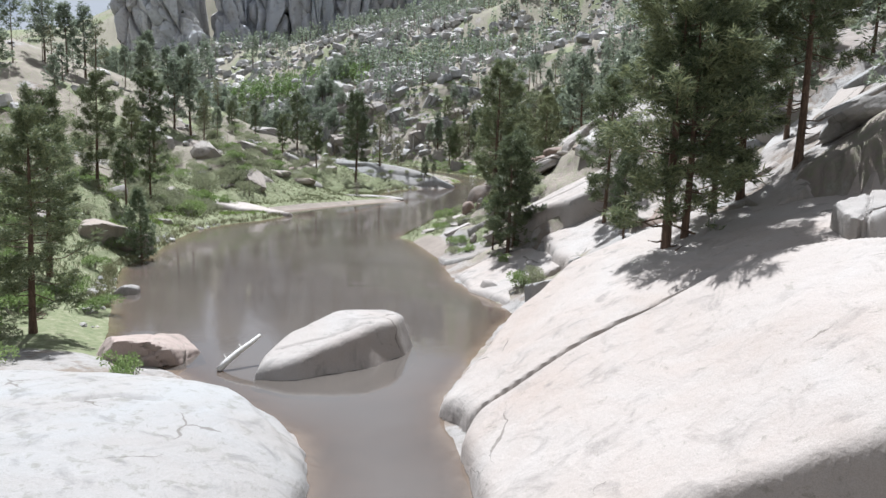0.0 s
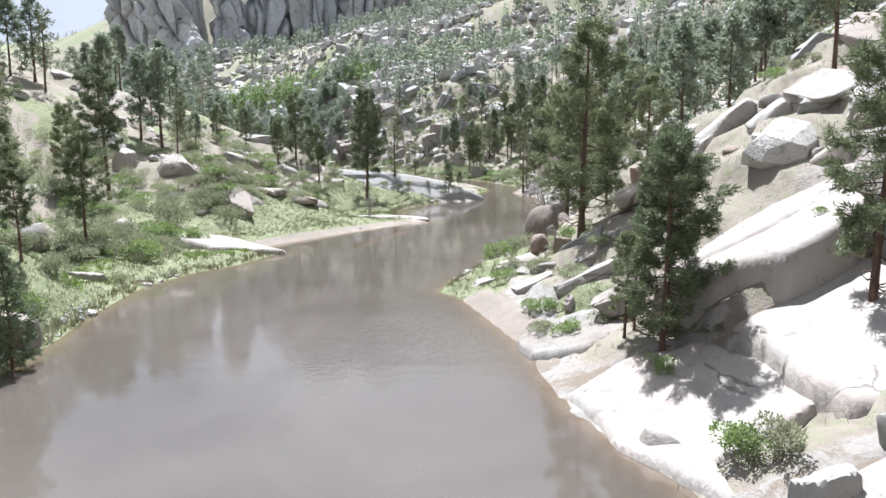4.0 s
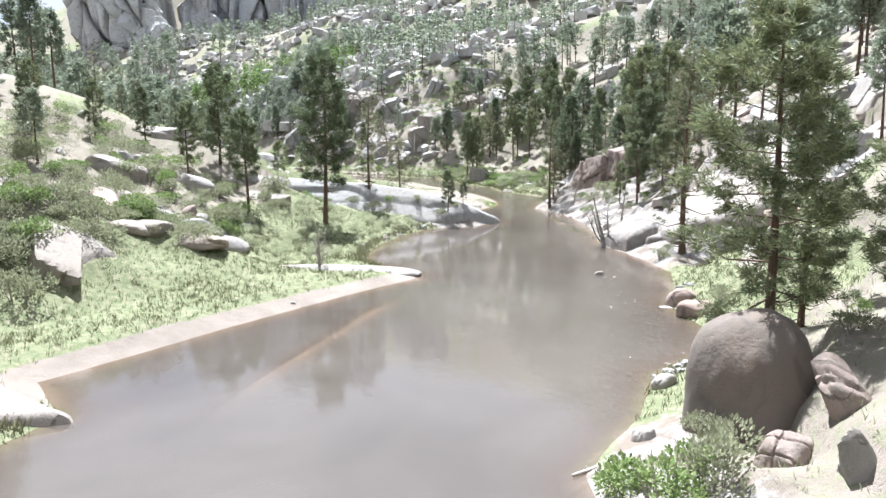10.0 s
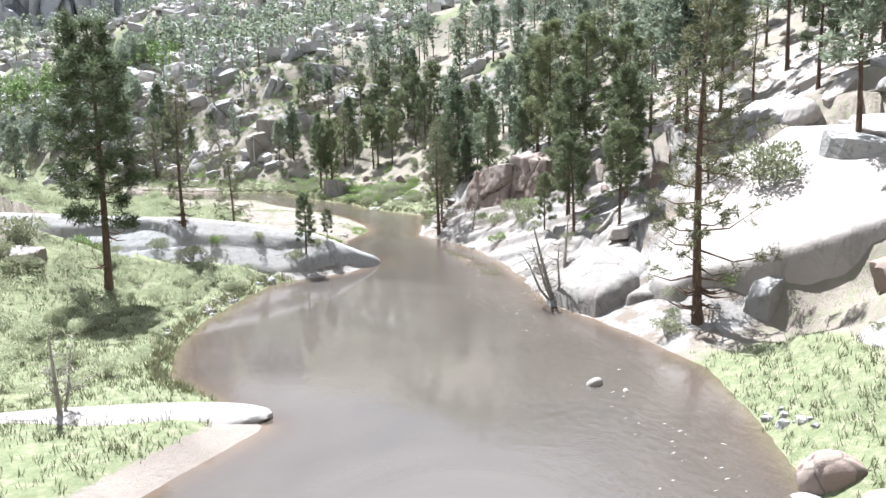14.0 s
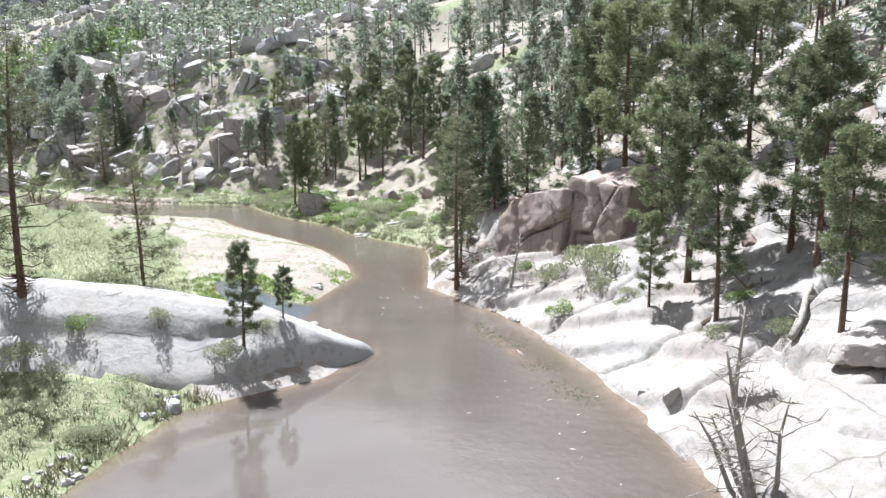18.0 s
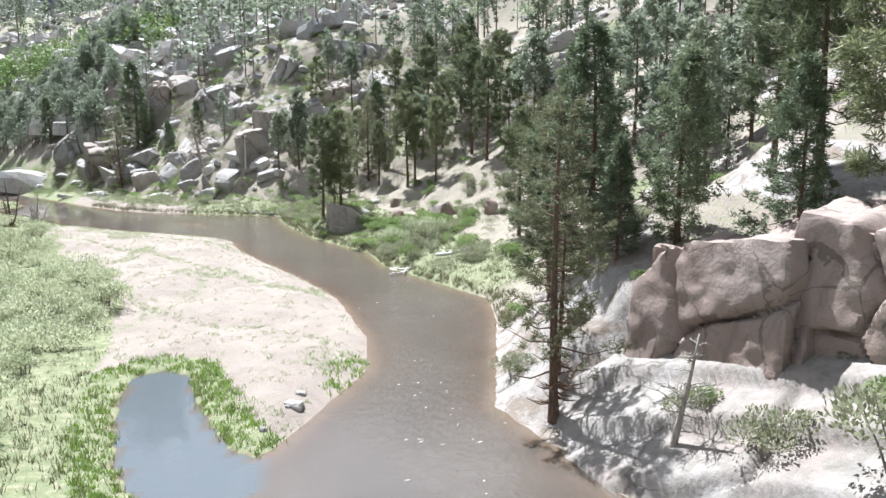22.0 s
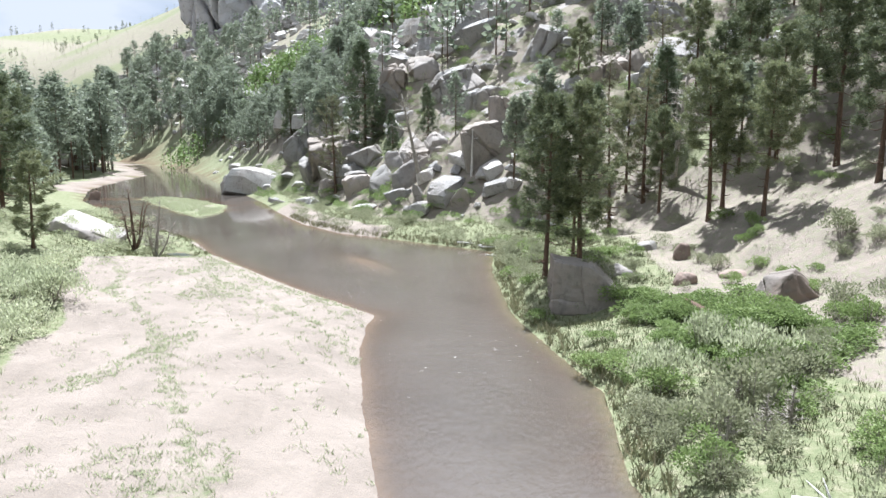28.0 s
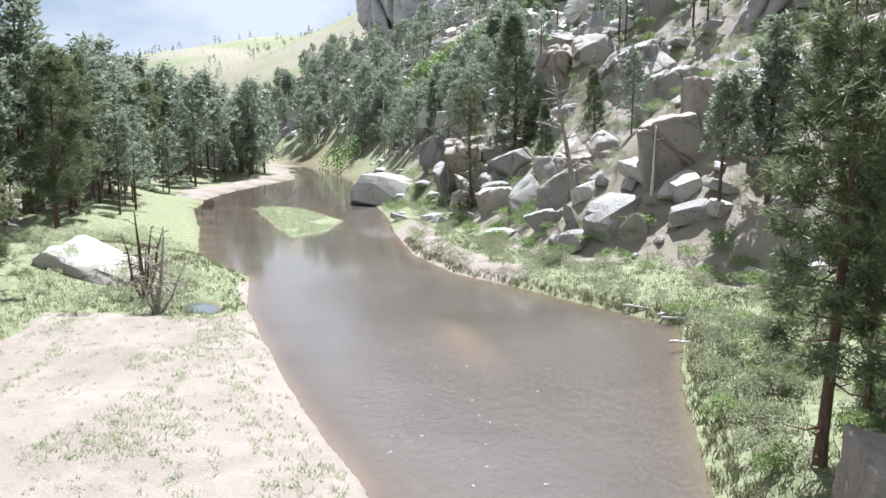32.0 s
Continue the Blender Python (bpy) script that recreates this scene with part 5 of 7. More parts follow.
BLOCKS_D = [
    ("G", -35.2, 308, 7.8, 6, 2, 26),
    ("Y", -26.4, 276.4, 5, 4, 1.8, 26),
    ("Y", -14.1, 258.1, 3.3, 2.6, 1.5, 26),
    ("Y", -10.5, 255.5, 2.1, 1.7, 2.5, 26),
    ("G", -4.3, 252.4, 2.9, 2.4, 2, 26),
    ("G", -31.9, 277.6, 3.7, 3, 2.5, 26),
]
SLABS_A = [
    ("G", 20.7, 40.7, 7, 5.6, 1.4, 0),
    ("G", 19.6, 17.9, 3.1, 2.5, 0.5, 0),
    ("G", 20.4, 48.3, 3.5, 2.8, 0.7, 0),
]
SLABS_B = [
    ("Y", -24.8, 82.7, 5.6, 4.5, 0.9, 1),
    ("G", 21.7, 81.4, 2.5, 2, 0.5, -10),
    ("G", 23.7, 85.2, 3.4, 2.7, 0.5, -10),
    ("G", 40.2, 131, 3.4, 2.7, 0.7, -14),
]
SLABS_C = [
    ("G", -47.1, 313.6, 9.9, 7.9, 1.8, 13),
    ("G", -38.2, 225.5, 7.3, 5.8, 1.7, 26),
    ("G", 4.7, 260.6, 2.7, 2.2, 0.5, 26),
]
for shape in ("round", "block", "slab", "ledge"):
    lists = {"round": (BOULDERS_A, BOULDERS_B), "block": (BLOCKS_A, BLOCKS_B, BLOCKS_C, BLOCKS_D), "slab": (SLABS_A, SLABS_B, SLABS_C), "ledge": ()}[shape]
    for rows in lists:
        for stone, x, y, w, d, h, turn in rows:
            rock(stone, shape, x, y, w, d, h, turn)

# rocks of their own
bedrock("granite_slab", SLAB, slab_top, "great smooth sunlit granite slab split by one long straight crack", cracks=[[(6.2, -13.8), (9.5, -12.9), (11.7, -12.6), (14.4, -12.5), (16.1, -12.3), (18, -13.5), (20, -15)]], res=0.12, foot=-1.0, dent=0.5, gap=0.12, steep=14.0, lip=0.5)
bedrock("granite_dome", DOME, dome_top, "huge smooth pale grey granite dome on the shore", "Y", [[(-3.7, -10.9), (-2.6, -12.4), (-1.3, -14.6)], [(-7.2, -16.4), (-5.8, -15.7), (-4.5, -15.8)]], lip=0.45, dent=0.16)
bedrock("island_rock", ISLAND, island_top, "pale pinkish granite rock standing in the river", "G", [[(-2.8, -5.6), (-0.4, -5.0), (1.6, -3.6)]], res=0.1, lip=0.55, steep=2.2, dent=0.1, gap=0.1)
bedrock("granite_sheet", SWEEP, sweep_top, "great white granite sheet with a dark overhanging brink", "G", [[(25.8, 99.6), (29, 100.4), (33, 99.4)], [(29, 95.2), (30.4, 97.0)]], lip=0.5, foot=0.2, steep=9.0, dent=0.12)
bedrock("shore_ledge", LEDGE, ledge_top, "bare pale granite bedrock climbing from the waterline in shallow steps", "F", [[(20, 122), (24, 120.2), (31, 121.5)], [(20, 130), (24, 128.6), (28, 130)], [(20, 115.5), (25, 114.8), (30, 117)], [(19.5, 137), (22, 135.6), (24.5, 137.4)], [(23, 110), (24.4, 116), (24, 121), (25.2, 127)]], lip=0.5, foot=-0.5, dent=0.4, gap=0.2)
bedrock("granite_tongue", TONGUE, tongue_top, "low smooth granite slab running from the meadow into the river", "G", lip=0.5, foot=-0.5, steep=3.0)
bedrock("granite_nose", NOSE, nose_top, "smooth grey granite whaleback running out into the river", "Y", [[(-20, 126), (-12, 125.4), (-5, 126.2), (2, 126.6)], [(-14, 129.5), (-6, 129.8), (1, 128.6)]], lip=0.6, foot=-0.6, steep=3.0, dent=0.2)
bedrock("granite_apron", APRON, apron_top, "broad smooth granite sheet sloping into the river", "G", [[(9, 19), (11, 15.5), (10.6, 11)]], lip=0.4, foot=-0.6, dent=0.18)
bedrock("tilted_granite", PANEL, panel_top, "smooth tilted granite sheet streaked with grey runs", "G", lip=0.4, foot=0.3, dent=0.2, steep=7.0)
bedrock("granite_shield", SHIELD, shield_top, "thick granite sheet standing over a dark undercut wall", "G", [[(12, 20.8), (16, 20.9), (20, 21.6)]], lip=0.45, foot=1.2, dent=0.2, steep=9.0)
bedrock("granite_point", POINT, point_top, "smooth white granite sheet at the waterline", "F", lip=0.4, foot=-0.5)
rock("Y", "block", 26.2, 96.1, 3.0, 2.2, 0, 30, z=0.9, n=26, top=3.4, label="square grey granite block under the great sheet", cuts=2)
rock("P", "block", 32.4, 91.6, 2.6, 2.2, 0, 15, z=3.4, top=7.2, n=26, label="upright pinkish granite block beside the great sheet", cuts=4)
rock("G", "block", 20.9, -12.4, 4.4, 3.2, 0, 20, z=7.0, top=9.3, n=26, label="flat-bottomed pale granite boulder resting on the slab", cuts=4)
rock("B", "block", -23.6, 25.2, 6.0, 4.2, 1.7, 30, n=26, label="grey-brown granite outcrop sloping into the river", cuts=4)
bedrock("shore_boulder", WHARF, wharf_top, "great white granite boulder undercut along the waterline", "F", [[(22.4, 103.2), (22.0, 105.4), (21.2, 107.5)]], res=0.12, lip=0.8, foot=-0.5, steep=9.0, dent=0.25)
bedrock("shore_boulder", WEDGE, lambda px, py: 1.9 + 0.25 * (px - 22), "white granite wedge beside the great boulder", "F", res=0.12, lip=0.35, foot=-0.3, steep=9.0)
rock("P", "block", -9.2, -4.4, 5.4, 3.8, 1.3, 20, z=0, n=26, label="low broken pinkish granite rock behind the dome", name="boulder", cuts=9)
rock("G", "dome", -7.4, 93.0, 16, 3.4, 0.75, -16, z=0, n=26, label="long low whaleback of pale granite at the meadow edge", name="rock_slab", cuts=3)
crag("P", 26.8, 142.8, 7.8, 8.8, 0.4, 8.1, 17, "pinkish-brown granite bluff split by a few deep slanting cracks", "bluff", 611, 12, 0.55, 0.5, 0.12, (1, 0.7, 0.7), 1, (0, 4))
crag("P", 30.0, 138.2, 7.6, 6.8, 1.5, 10.2, 26, "bulging pinkish-brown granite block of the bluff", "bluff", 614, 8, 0.5, 0.45, 0.13, (1, 0.8, 0.7), 1, (0, 3))
crag("P", 24.4, 147.0, 4.0, 3.4, 0.6, 6.2, 10, "lower pinkish granite block at the end of the bluff", "bluff", 615, 4, 0.3, 0.3, 0.12, (1, 1, 0.6), 2)
for x, y, w, d, zt, turn in [(25.8, 144.6, 3.6, 3.0, 7.5, 20), (26.8, 141.6, 4.4, 3.6, 7.9, 14), (30.2, 138.4, 5.0, 4.2, 9.7, 22), (28.8, 142.0, 4.2, 3.6, 8.5, 30)]:
    rock("P", "slab", x, y, w, d, 0.1, turn, z=zt, lie=(-0.2, -0.1, 1), label="pale granite cap slab on the bluff", name="cap_slab", n=26, cuts=5)
for stone, x, y, w, d, h, turn in [("Y", -25.2, 81.6, 7.0, 3.4, 1.9, -38), ("Y", -31.4, 107.5, 5.5, 4.4, 2.6, 20), ("Y", -25.2, 97.4, 5.2, 4.2, 2.0, -15), ("Y", -20.6, 99.0, 4.8, 3.6, 1.5, -30), ("G", -33.5, 129.0, 8.5, 5.4, 1.2, 10), ("Y", -37.5, 92.0, 5.5, 4.0, 1.6, -25), ("Y", -45, 104, 6, 4.4, 1.4, -20), ("G", -52, 118, 8, 5, 1.3, 15), ("Y", -30.6, 62, 4.4, 3, 1.2, -20), ("Y", -36, 54, 5, 3.4, 1.3, 0), ("G", -41, 66, 6, 4, 1.0, 12), ("Y", -26.8, 44, 3.4, 2.6, 1.1, 15), ("Y", -29, 22, 4, 3, 1.2, -10)]:
    rock(stone, "block", x, y, w, d, h, turn, label="slanted " + STONE_WORDS[stone] + " outcrop in the brushy slope", name="rock_outcrop")
for x, y, w, d, h in [(20.5, -5.5, 4.2, 3.0, 0.5), (23.5, -9.5, 5.0, 3.6, 0.6), (25.5, -3.0, 4.6, 3.4, 0.6), (22.0, 1.5, 3.6, 2.8, 0.6), (27.5, -8.5, 5.4, 4.0, 0.8), (24.2, -14.5, 4.4, 3.0, 0.5)]:
    rock("G", "slab", x, y, w, d, h, x * 13, label="pale granite slab among the roots above the river")
rock("R", "round", 25.0, 111.0, 2.0, 1.8, 1.3, 20, label="red-brown boulder under a pale cap")
rock("G", "slab", 24.9, 110.9, 2.4, 2.1, 0.2, 30, z=ground_at(25.0, 111.0) + 1.25, lie=(-0.25, 0.1, 1), label="pale mushroom-like cap on a red boulder", name="cap_slab")


def sheet(a, b, width, thick, rise, label, side=1, cuts=5, stone="G"):
    """A long slab from a to b on the slope, its near edge lifted over a dark gap."""
    a, b = Vector(a), Vector(b)
    mid, along = (a + b) / 2, (b - a)
    across = Vector((along.y, -along.x, 0)).normalized()
    up = along.cross(across).normalized()
    up = up if up.z > 0 else -up
    up = (up + slope_at(mid.x, mid.y, 2.5) * 0.6).normalized()
    v = Vector((0, 0, 1)).rotation_difference(up).inverted() @ along
    ob = rock(stone, "slab", mid.x, mid.y, along.length * 1.06, width, 1.0, math.degrees(math.atan2(v.y, v.x)), n=26, lie=up, face=mid.z + rise, label=label, cuts=cuts)
    ob.matrix_basis = ob.matrix_basis @ Matrix.Diagonal((1, 1, thick, 1))
    ob.location += Vector(up) * 0.7 * (1 - thick)
    return ob


sheet((13.2, 39.2, 6.4), (17.4, 33.6, 9.4), 4.6, 0.8, 0.9, "thick granite sheet jutting out over a shaded hollow")
sheet((12.6, 36.6, 5.2), (16.4, 31.8, 7.4), 3.2, 0.6, 0.2, "lower granite sheet in the shaded hollow", stone="Y")
sheet((9.0, 38.7, 3.3), (12.0, 37.1, 4.8), 1.1, 0.45, 0.45, "narrow grey granite plank of rock", stone="Y")
sheet((2.0, 44.0, 0.2), (8.4, 42.8, 2.7), 2.4, 0.6, 0.25, "flat white granite sheet at the point")
sheet((3.0, 41.2, 0.5), (7.2, 41.6, 1.7), 2.2, 0.6, 0.25, "flat white granite sheet at the point")
sheet((8.2, 32.4, 2.2), (13.4, 29.6, 5.0), 2.2, 0.6, 0.3, "long low granite sheet in the grass")
sheet((5.8, 36.3, 1.0), (8.5, 35.7, 2.3), 2.0, 0.6, 0.3, "low granite sheet in the grass")
sheet((4.2, 43.0, 0.7), (7.4, 39.6, 1.9), 1.7, 0.55, 0.2, "flat white granite sheet at the point", stone="F")
sheet((7.4, 39.6, 2.2), (9.6, 36.2, 3.0), 1.8, 0.55, 0.2, "flat granite sheet stepping up from the point", stone="F")
sheet((9.4, 35.2, 3.2), (14.4, 33.4, 5.6), 2.0, 0.6, 0.3, "long granite sheet under the shaded hollow", stone="F")
sheet((9.2, 26.8, 2.4), (13.6, 26.0, 4.4), 2.6, 0.6, 0.25, "broad pale granite sheet above the water", stone="F")
sheet((11.4, 31.6, 4.2), (14.6, 28.6, 5.8), 1.6, 0.5, 0.25, "narrow broken granite sheet with a dark gap", stone="F")
sheet((17.6, 43.6, 8.4), (21.6, 38.6, 11.2), 4.0, 0.9, 0.7, "reddish granite sheet high on the bank", stone="R")
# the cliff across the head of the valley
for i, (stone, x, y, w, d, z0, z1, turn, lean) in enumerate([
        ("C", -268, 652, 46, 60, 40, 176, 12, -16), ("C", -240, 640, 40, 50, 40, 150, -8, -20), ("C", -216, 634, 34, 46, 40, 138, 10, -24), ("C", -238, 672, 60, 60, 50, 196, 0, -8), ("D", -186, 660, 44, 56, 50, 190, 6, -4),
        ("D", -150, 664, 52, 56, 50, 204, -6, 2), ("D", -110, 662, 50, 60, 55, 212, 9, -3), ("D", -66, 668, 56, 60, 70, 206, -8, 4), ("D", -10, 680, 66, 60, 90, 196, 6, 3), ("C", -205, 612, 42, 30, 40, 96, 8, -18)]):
    crag(stone, x, y, w, d, z0, z1, turn, "sheer granite cliff at the valley head, tinted blue-grey for haze" if stone == "D" else "pale ribbed granite buttress of the cliff", "cliff_wall" if stone == "D" else "buttress", 640 + i, 46, 7.0, 8.0, 1.8, (1, 0.8, 0.38), 8, (0, lean))
crag("B", 12.5, 209.8, 5.0, 4.4, 0.0, 4.15, 10, "large grey granite boulder with a flat sunlit top", "grey_boulder", 702, 6, 0.3, 0.05, 0.07, (1, 1, 0.7), 1, (0, -4))
rock("Y", "slab", 14.6, 213.0, 3.4, 2.6, 0.8, 30, label="grey granite slab behind the large boulder")
rock("K", "ledge", 24.8, 206.0, 7.4, 3.6, 1.6, 14, n=26, label="dark red rock outcrop in a bare sandy bank", cuts=9)
crag("B", -3.0, 260.0, 6.4, 5.6, 7.6, 14.2, 20, "huge grey granite boulder leaning on the hillside", "leaning_boulder", 720, 4, 0.4, 0.2, 0.12, (1, 1, 0.7), 5, (8, -14))
crag("B", 1.0, 263.0, 8.0, 6.6, 10.5, 18.0, -5, "huge pale granite boulder above the leaning one", "leaning_boulder", 721, 4, 0.4, 0.2, 0.12, (1, 1, 0.7), 5, (6, -12))
for i, (x, y, w, d, up, turn) in enumerate([(-12, 266, 9, 7, 2.6, 20), (-18, 272, 10, 8, 2.4, -20), (-26, 281, 11, 8, 3.0, 10), (-35, 291, 12, 9, 3.2, 30), (-45, 303, 12, 9, 3.4, 0), (8, 266, 9, 8, 2.6, -15), (14, 274, 11, 8, 2.6, 15),
                                              (-4, 276, 11, 9, 3.0, 25), (-12, 288, 12, 9, 3.0, -10), (-24, 298, 13, 10, 3.2, 20), (4, 288, 12, 9, 3.0, 5), (22, 266, 9, 7, 2.0, 30), (-36, 312, 13, 10, 3.4, -15), (20, 286, 12, 9, 3.0, 10)]):
    z = ground_at(x, y)
    crag("Y" if i % 3 else "B", x, y, w, d, z - 4.5, z + up, turn, "broken grey granite outcrop on the steep hillside", "rock_outcrop", 740 + i, 10, 1.1, 0.8, 0.25, (1, 1, 0.6), 7, (12, -8))
for x, y, w, d, h in [(-14, 262, 5, 4, 2.6), (-19, 266, 6, 4.5, 2.4), (-24, 270, 5, 4, 2.8), (-11, 269, 5, 4, 2.2), (-17, 275, 6.5, 5, 2.6), (-28, 278, 6, 5, 3.0), (-34, 284, 7, 5, 3.0), (-40, 290, 6, 5, 3.2), (-22, 284, 6, 5, 2.4), (-9, 285, 7, 5, 2.6), (-48, 302, 7, 5, 3), (-27, 296, 7, 6, 2.8), (6, 258, 4.5, 3.6, 2.0), (12, 264, 5, 4, 2.4)]:
    rock("Y" if int(x + y) % 3 else "G", "block", x, y, w, d, h, x * 7, label="angular grey granite block in the talus below the cliff", cuts=6)
rock("G", "dome", -36.0, 314, 10, 8, 3.0, 20, n=26, label="smooth pale granite dome high on the slope", name="granite_dome", cuts=4)
rock("K", "dome", 11.2, 57.0, 4.7, 4.2, 0, 30, z=1.3, n=26, top=5.75, label="big dark grey egg-shaped boulder by the water", name="boulder", cuts=5)
rock("P", "round", 10.6, 53.6, 2.0, 1.7, 1.1, 40, n=26, label="rounded reddish granite boulder beside the egg-shaped one")
rock("P", "block", 12.6, 53.4, 1.8, 1.6, 1.5, 70, label="broken reddish granite block beside the egg-shaped boulder")

# broken slabs that step down the right bank, sharing a few shapes
SHEETS = []
for i in range(9):
    me = mesh_from("rock_slab", rock_points(700 + i, "slab", 14, 6).tolist(), BALLS[14][1])
    me.set_sharp_from_angle(angle=radians(32))
    me.materials.append(STONE["GGYGGRGYG"[i]])
    SHEETS.append((me, "GGYGGRGYG"[i]))
rng = random.Random(61)
ex, ey = np.array([(rng.uniform(2, 48), rng.uniform(-14, 150)) for _ in range(900)]).T
e_h, e_sand, e_grass, e_rock, e_dry, e_d, e_right, e_wet = fields(ex, ey)
laid = 0
for i in range(len(ex)):
    x, y, d = ex[i], ey[i], e_d[i]
    if e_wet[i] or not e_right[i] or d < 1.2 or d > 30 or laid >= 170 or (y < 2 and d < 17) or (90 < y < 150 and d < 17) or (38 < y < 92 and d < 12) or (8 < y < 46 and x < 18.5) or rng.random() > 0.35 + 0.5 * e_rock[i]:
        continue
    me, stone = SHEETS[rng.randrange(9)]
    size = rng.uniform(1.3, 3.3)
    up = (slope_at(x, y, 1.5) + Vector((rng.gauss(-0.04, 0.09), rng.gauss(-0.05, 0.09), 0))).normalized()
    ob = new("rock_slab", me)
    ob.matrix_basis = Matrix.Translation((x, y, e_h[i] + 0.06)) @ Vector((0, 0, 1)).rotation_difference(up).to_matrix().to_4x4() @ pose(0, 0, 0, 0, 0, rng.uniform(-28, 28) + 90 * rng.randrange(4)) @ Matrix.Diagonal((size, size * rng.uniform(0.45, 0.85), rng.uniform(0.26, 0.5), 1))
    tagged(ob, "broken " + STONE_WORDS[stone] + " slab lying on the bank", "rock", "broken slabs on the bank")
    laid += 1

# loose boulders near the river, sharing a few shapes
LOOSE = []
for i in range(10):
    stone = "GYGRYGYRGY"[i]
    me = mesh_from("boulder", rock_points(900 + i, ("round", "block", "block")[i % 3], 5, 6).tolist(), BALLS[5][1])
    me.set_sharp_from_angle(angle=radians(32))
    me.materials.append(STONE[stone])
    LOOSE.append((me, stone))
rng = random.Random(77)
loose_spots, field_spots = [], []
cx, cy = np.array([(rng.uniform(-110, 120), rng.uniform(-30, 420)) for _ in range(26000)]).T
c_h, c_sand, c_grass, c_rock, c_dry, c_d, c_right, c_wet = fields(cx, cy)
c_n = wave_noise(cx, cy, 13, 51) + 0.6 * wave_noise(cx, cy, 5, 52)
for i in range(len(cx)):
    x, y, d = cx[i], cy[i], c_d[i]
    if c_wet[i] or c_sand[i] > 0.3 or d < 1.0 or (c_right[i] and 98 < y < 146 and d < 15) or (c_right[i] and y < 2 and d < 22) or (c_right[i] and 215 < y < 265 and d < 9) or (c_right[i] and 22 < y < 96 and d < 12):
        continue
    if c_right[i]:
        want = 0.12 + 0.25 * c_n[i] if y < 150 else 0.0 if (y < 236 and d < 26) else 0.06 + 0.3 * c_n[i] if 236 <= y < 330 else 0.15 + 0.35 * c_n[i]
        if 150 <= y < 236 and d >= 26:
            want = 0.05 + 0.25 * c_n[i]
        if y >= 236 and d < 11:
            want = 0.1
    else:
        want = 0.05 + 0.35 * c_n[i] if (d > 11 and y < 125) else 0.0
    if rng.random() > want:
        continue
    near = min(math.hypot(x - 6, y - t) for t in (-20, 20, 60, 100, 140, 180)) < 62
    size = rng.uniform(0.35, 0.9) * (1.0 if near else 1.35) * (2.2 if rng.random() < 0.1 else 1.0)
    if near and len(loose_spots) < 260:
        loose_spots.append((x, y, c_h[i], size))
    else:
        field_spots.append((x, y, c_h[i], size))
for x, y, z, s in loose_spots:
    k = rng.randrange(len(LOOSE)) if x > 3 else rng.choice((1, 4, 6, 9, 3))
    me, stone = LOOSE[k]
    ob = new("loose_boulder", me)
    ob.matrix_basis = pose(x, y, z + 0.1 * s, rng.uniform(-20, 20), rng.uniform(-20, 20), rng.uniform(0, 360)) @ Matrix.Diagonal((s * rng.uniform(0.8, 1.5), s * rng.uniform(0.7, 1.2), s * rng.uniform(0.5, 0.85), 1))
    tagged(ob, "loose " + STONE_WORDS[stone] + " boulder on the rocky slope", "rock", "loose boulders on the banks")
shapes = [rock_points(950 + i, ("block", "block", "slab")[i % 3], 3, 5) for i in range(12)]
fv, ff, base = [], [], 0
for x, y, z, s in field_spots:
    s *= rng.choice((0.6, 0.8, 1.0, 1.0, 1.3, 1.8))
    p = shapes[rng.randrange(12)] * (s * rng.uniform(0.9, 1.9), s * rng.uniform(0.6, 1.2), s * rng.uniform(0.35, 0.8))
    r = np.array(Euler((rng.uniform(-0.4, 0.4), rng.uniform(-0.4, 0.4), rng.uniform(0, 6.28))).to_matrix())
    fv.append(p @ r.T + (x, y, z + 0.15 * s))
    ff.append(np.array(BALLS[3][1]) + base)
    base += len(p)
me = mesh_from("boulder_field", np.concatenate(fv).tolist(), np.concatenate(ff).tolist(), False)
me.materials.append(TALUS)
tagged(new("boulder_field", me), "grey granite talus strewn over the steep hillsides", "boulders", kind="stuff")

# talus and low brush over the far slopes, under the cliff
g = np.random.default_rng(88)
rx, ry = g.uniform(-300, 150, 26000), g.uniform(300, 640, 26000)
r_h, r_sand, r_grass, r_rock, r_dry, r_d, r_right, r_wet = fields(rx, ry)
r_n = wave_noise(rx, ry, 45, 53) + 0.6 * wave_noise(rx, ry, 16, 54)
ok = (~r_wet) & (r_d > 14) & (g.uniform(0, 1, len(rx)) < 0.25 + 0.4 * r_n - 0.35 * step(rx, -60, 60) * step(ry, 430, 520))
boulders = np.stack([rx, ry, r_h], 1)[ok][:5500]
low = [rock_points(970 + i, ("block", "slab")[i % 2], 2, 4) for i in range(8)]
fv, ff, base = [], [], 0
for x, y, z in boulders:
    k = rng.choice((0.9, 1.2, 1.5, 2.0, 3.2))
    p = low[rng.randrange(8)] * (k * rng.uniform(0.9, 1.7), k, k * rng.uniform(0.5, 0.9))
    r = np.array(Euler((rng.uniform(-0.4, 0.4), rng.uniform(-0.4, 0.4), rng.uniform(0, 6.28))).to_matrix())
    fv.append(p @ r.T + (x, y, z + 0.2 * k))
    ff.append(np.array(BALLS[2][1]) + base)
    base += len(p)
me = mesh_from("far_talus", np.concatenate(fv).tolist(), np.concatenate(ff).tolist(), False)
me.materials.append(TALUS)
tagged(new("far_talus", me), "grey boulders strewn over the far slopes under the cliff", "boulders", kind="stuff")
rx, ry = g.uniform(-280, 170, 30000), g.uniform(10, 600, 30000)
r_h, r_sand, r_grass, r_rock, r_dry, r_d, r_right, r_wet = fields(rx, ry)
r_n = wave_noise(rx, ry, 20, 55) + 0.6 * wave_noise(rx, ry, 7, 56)
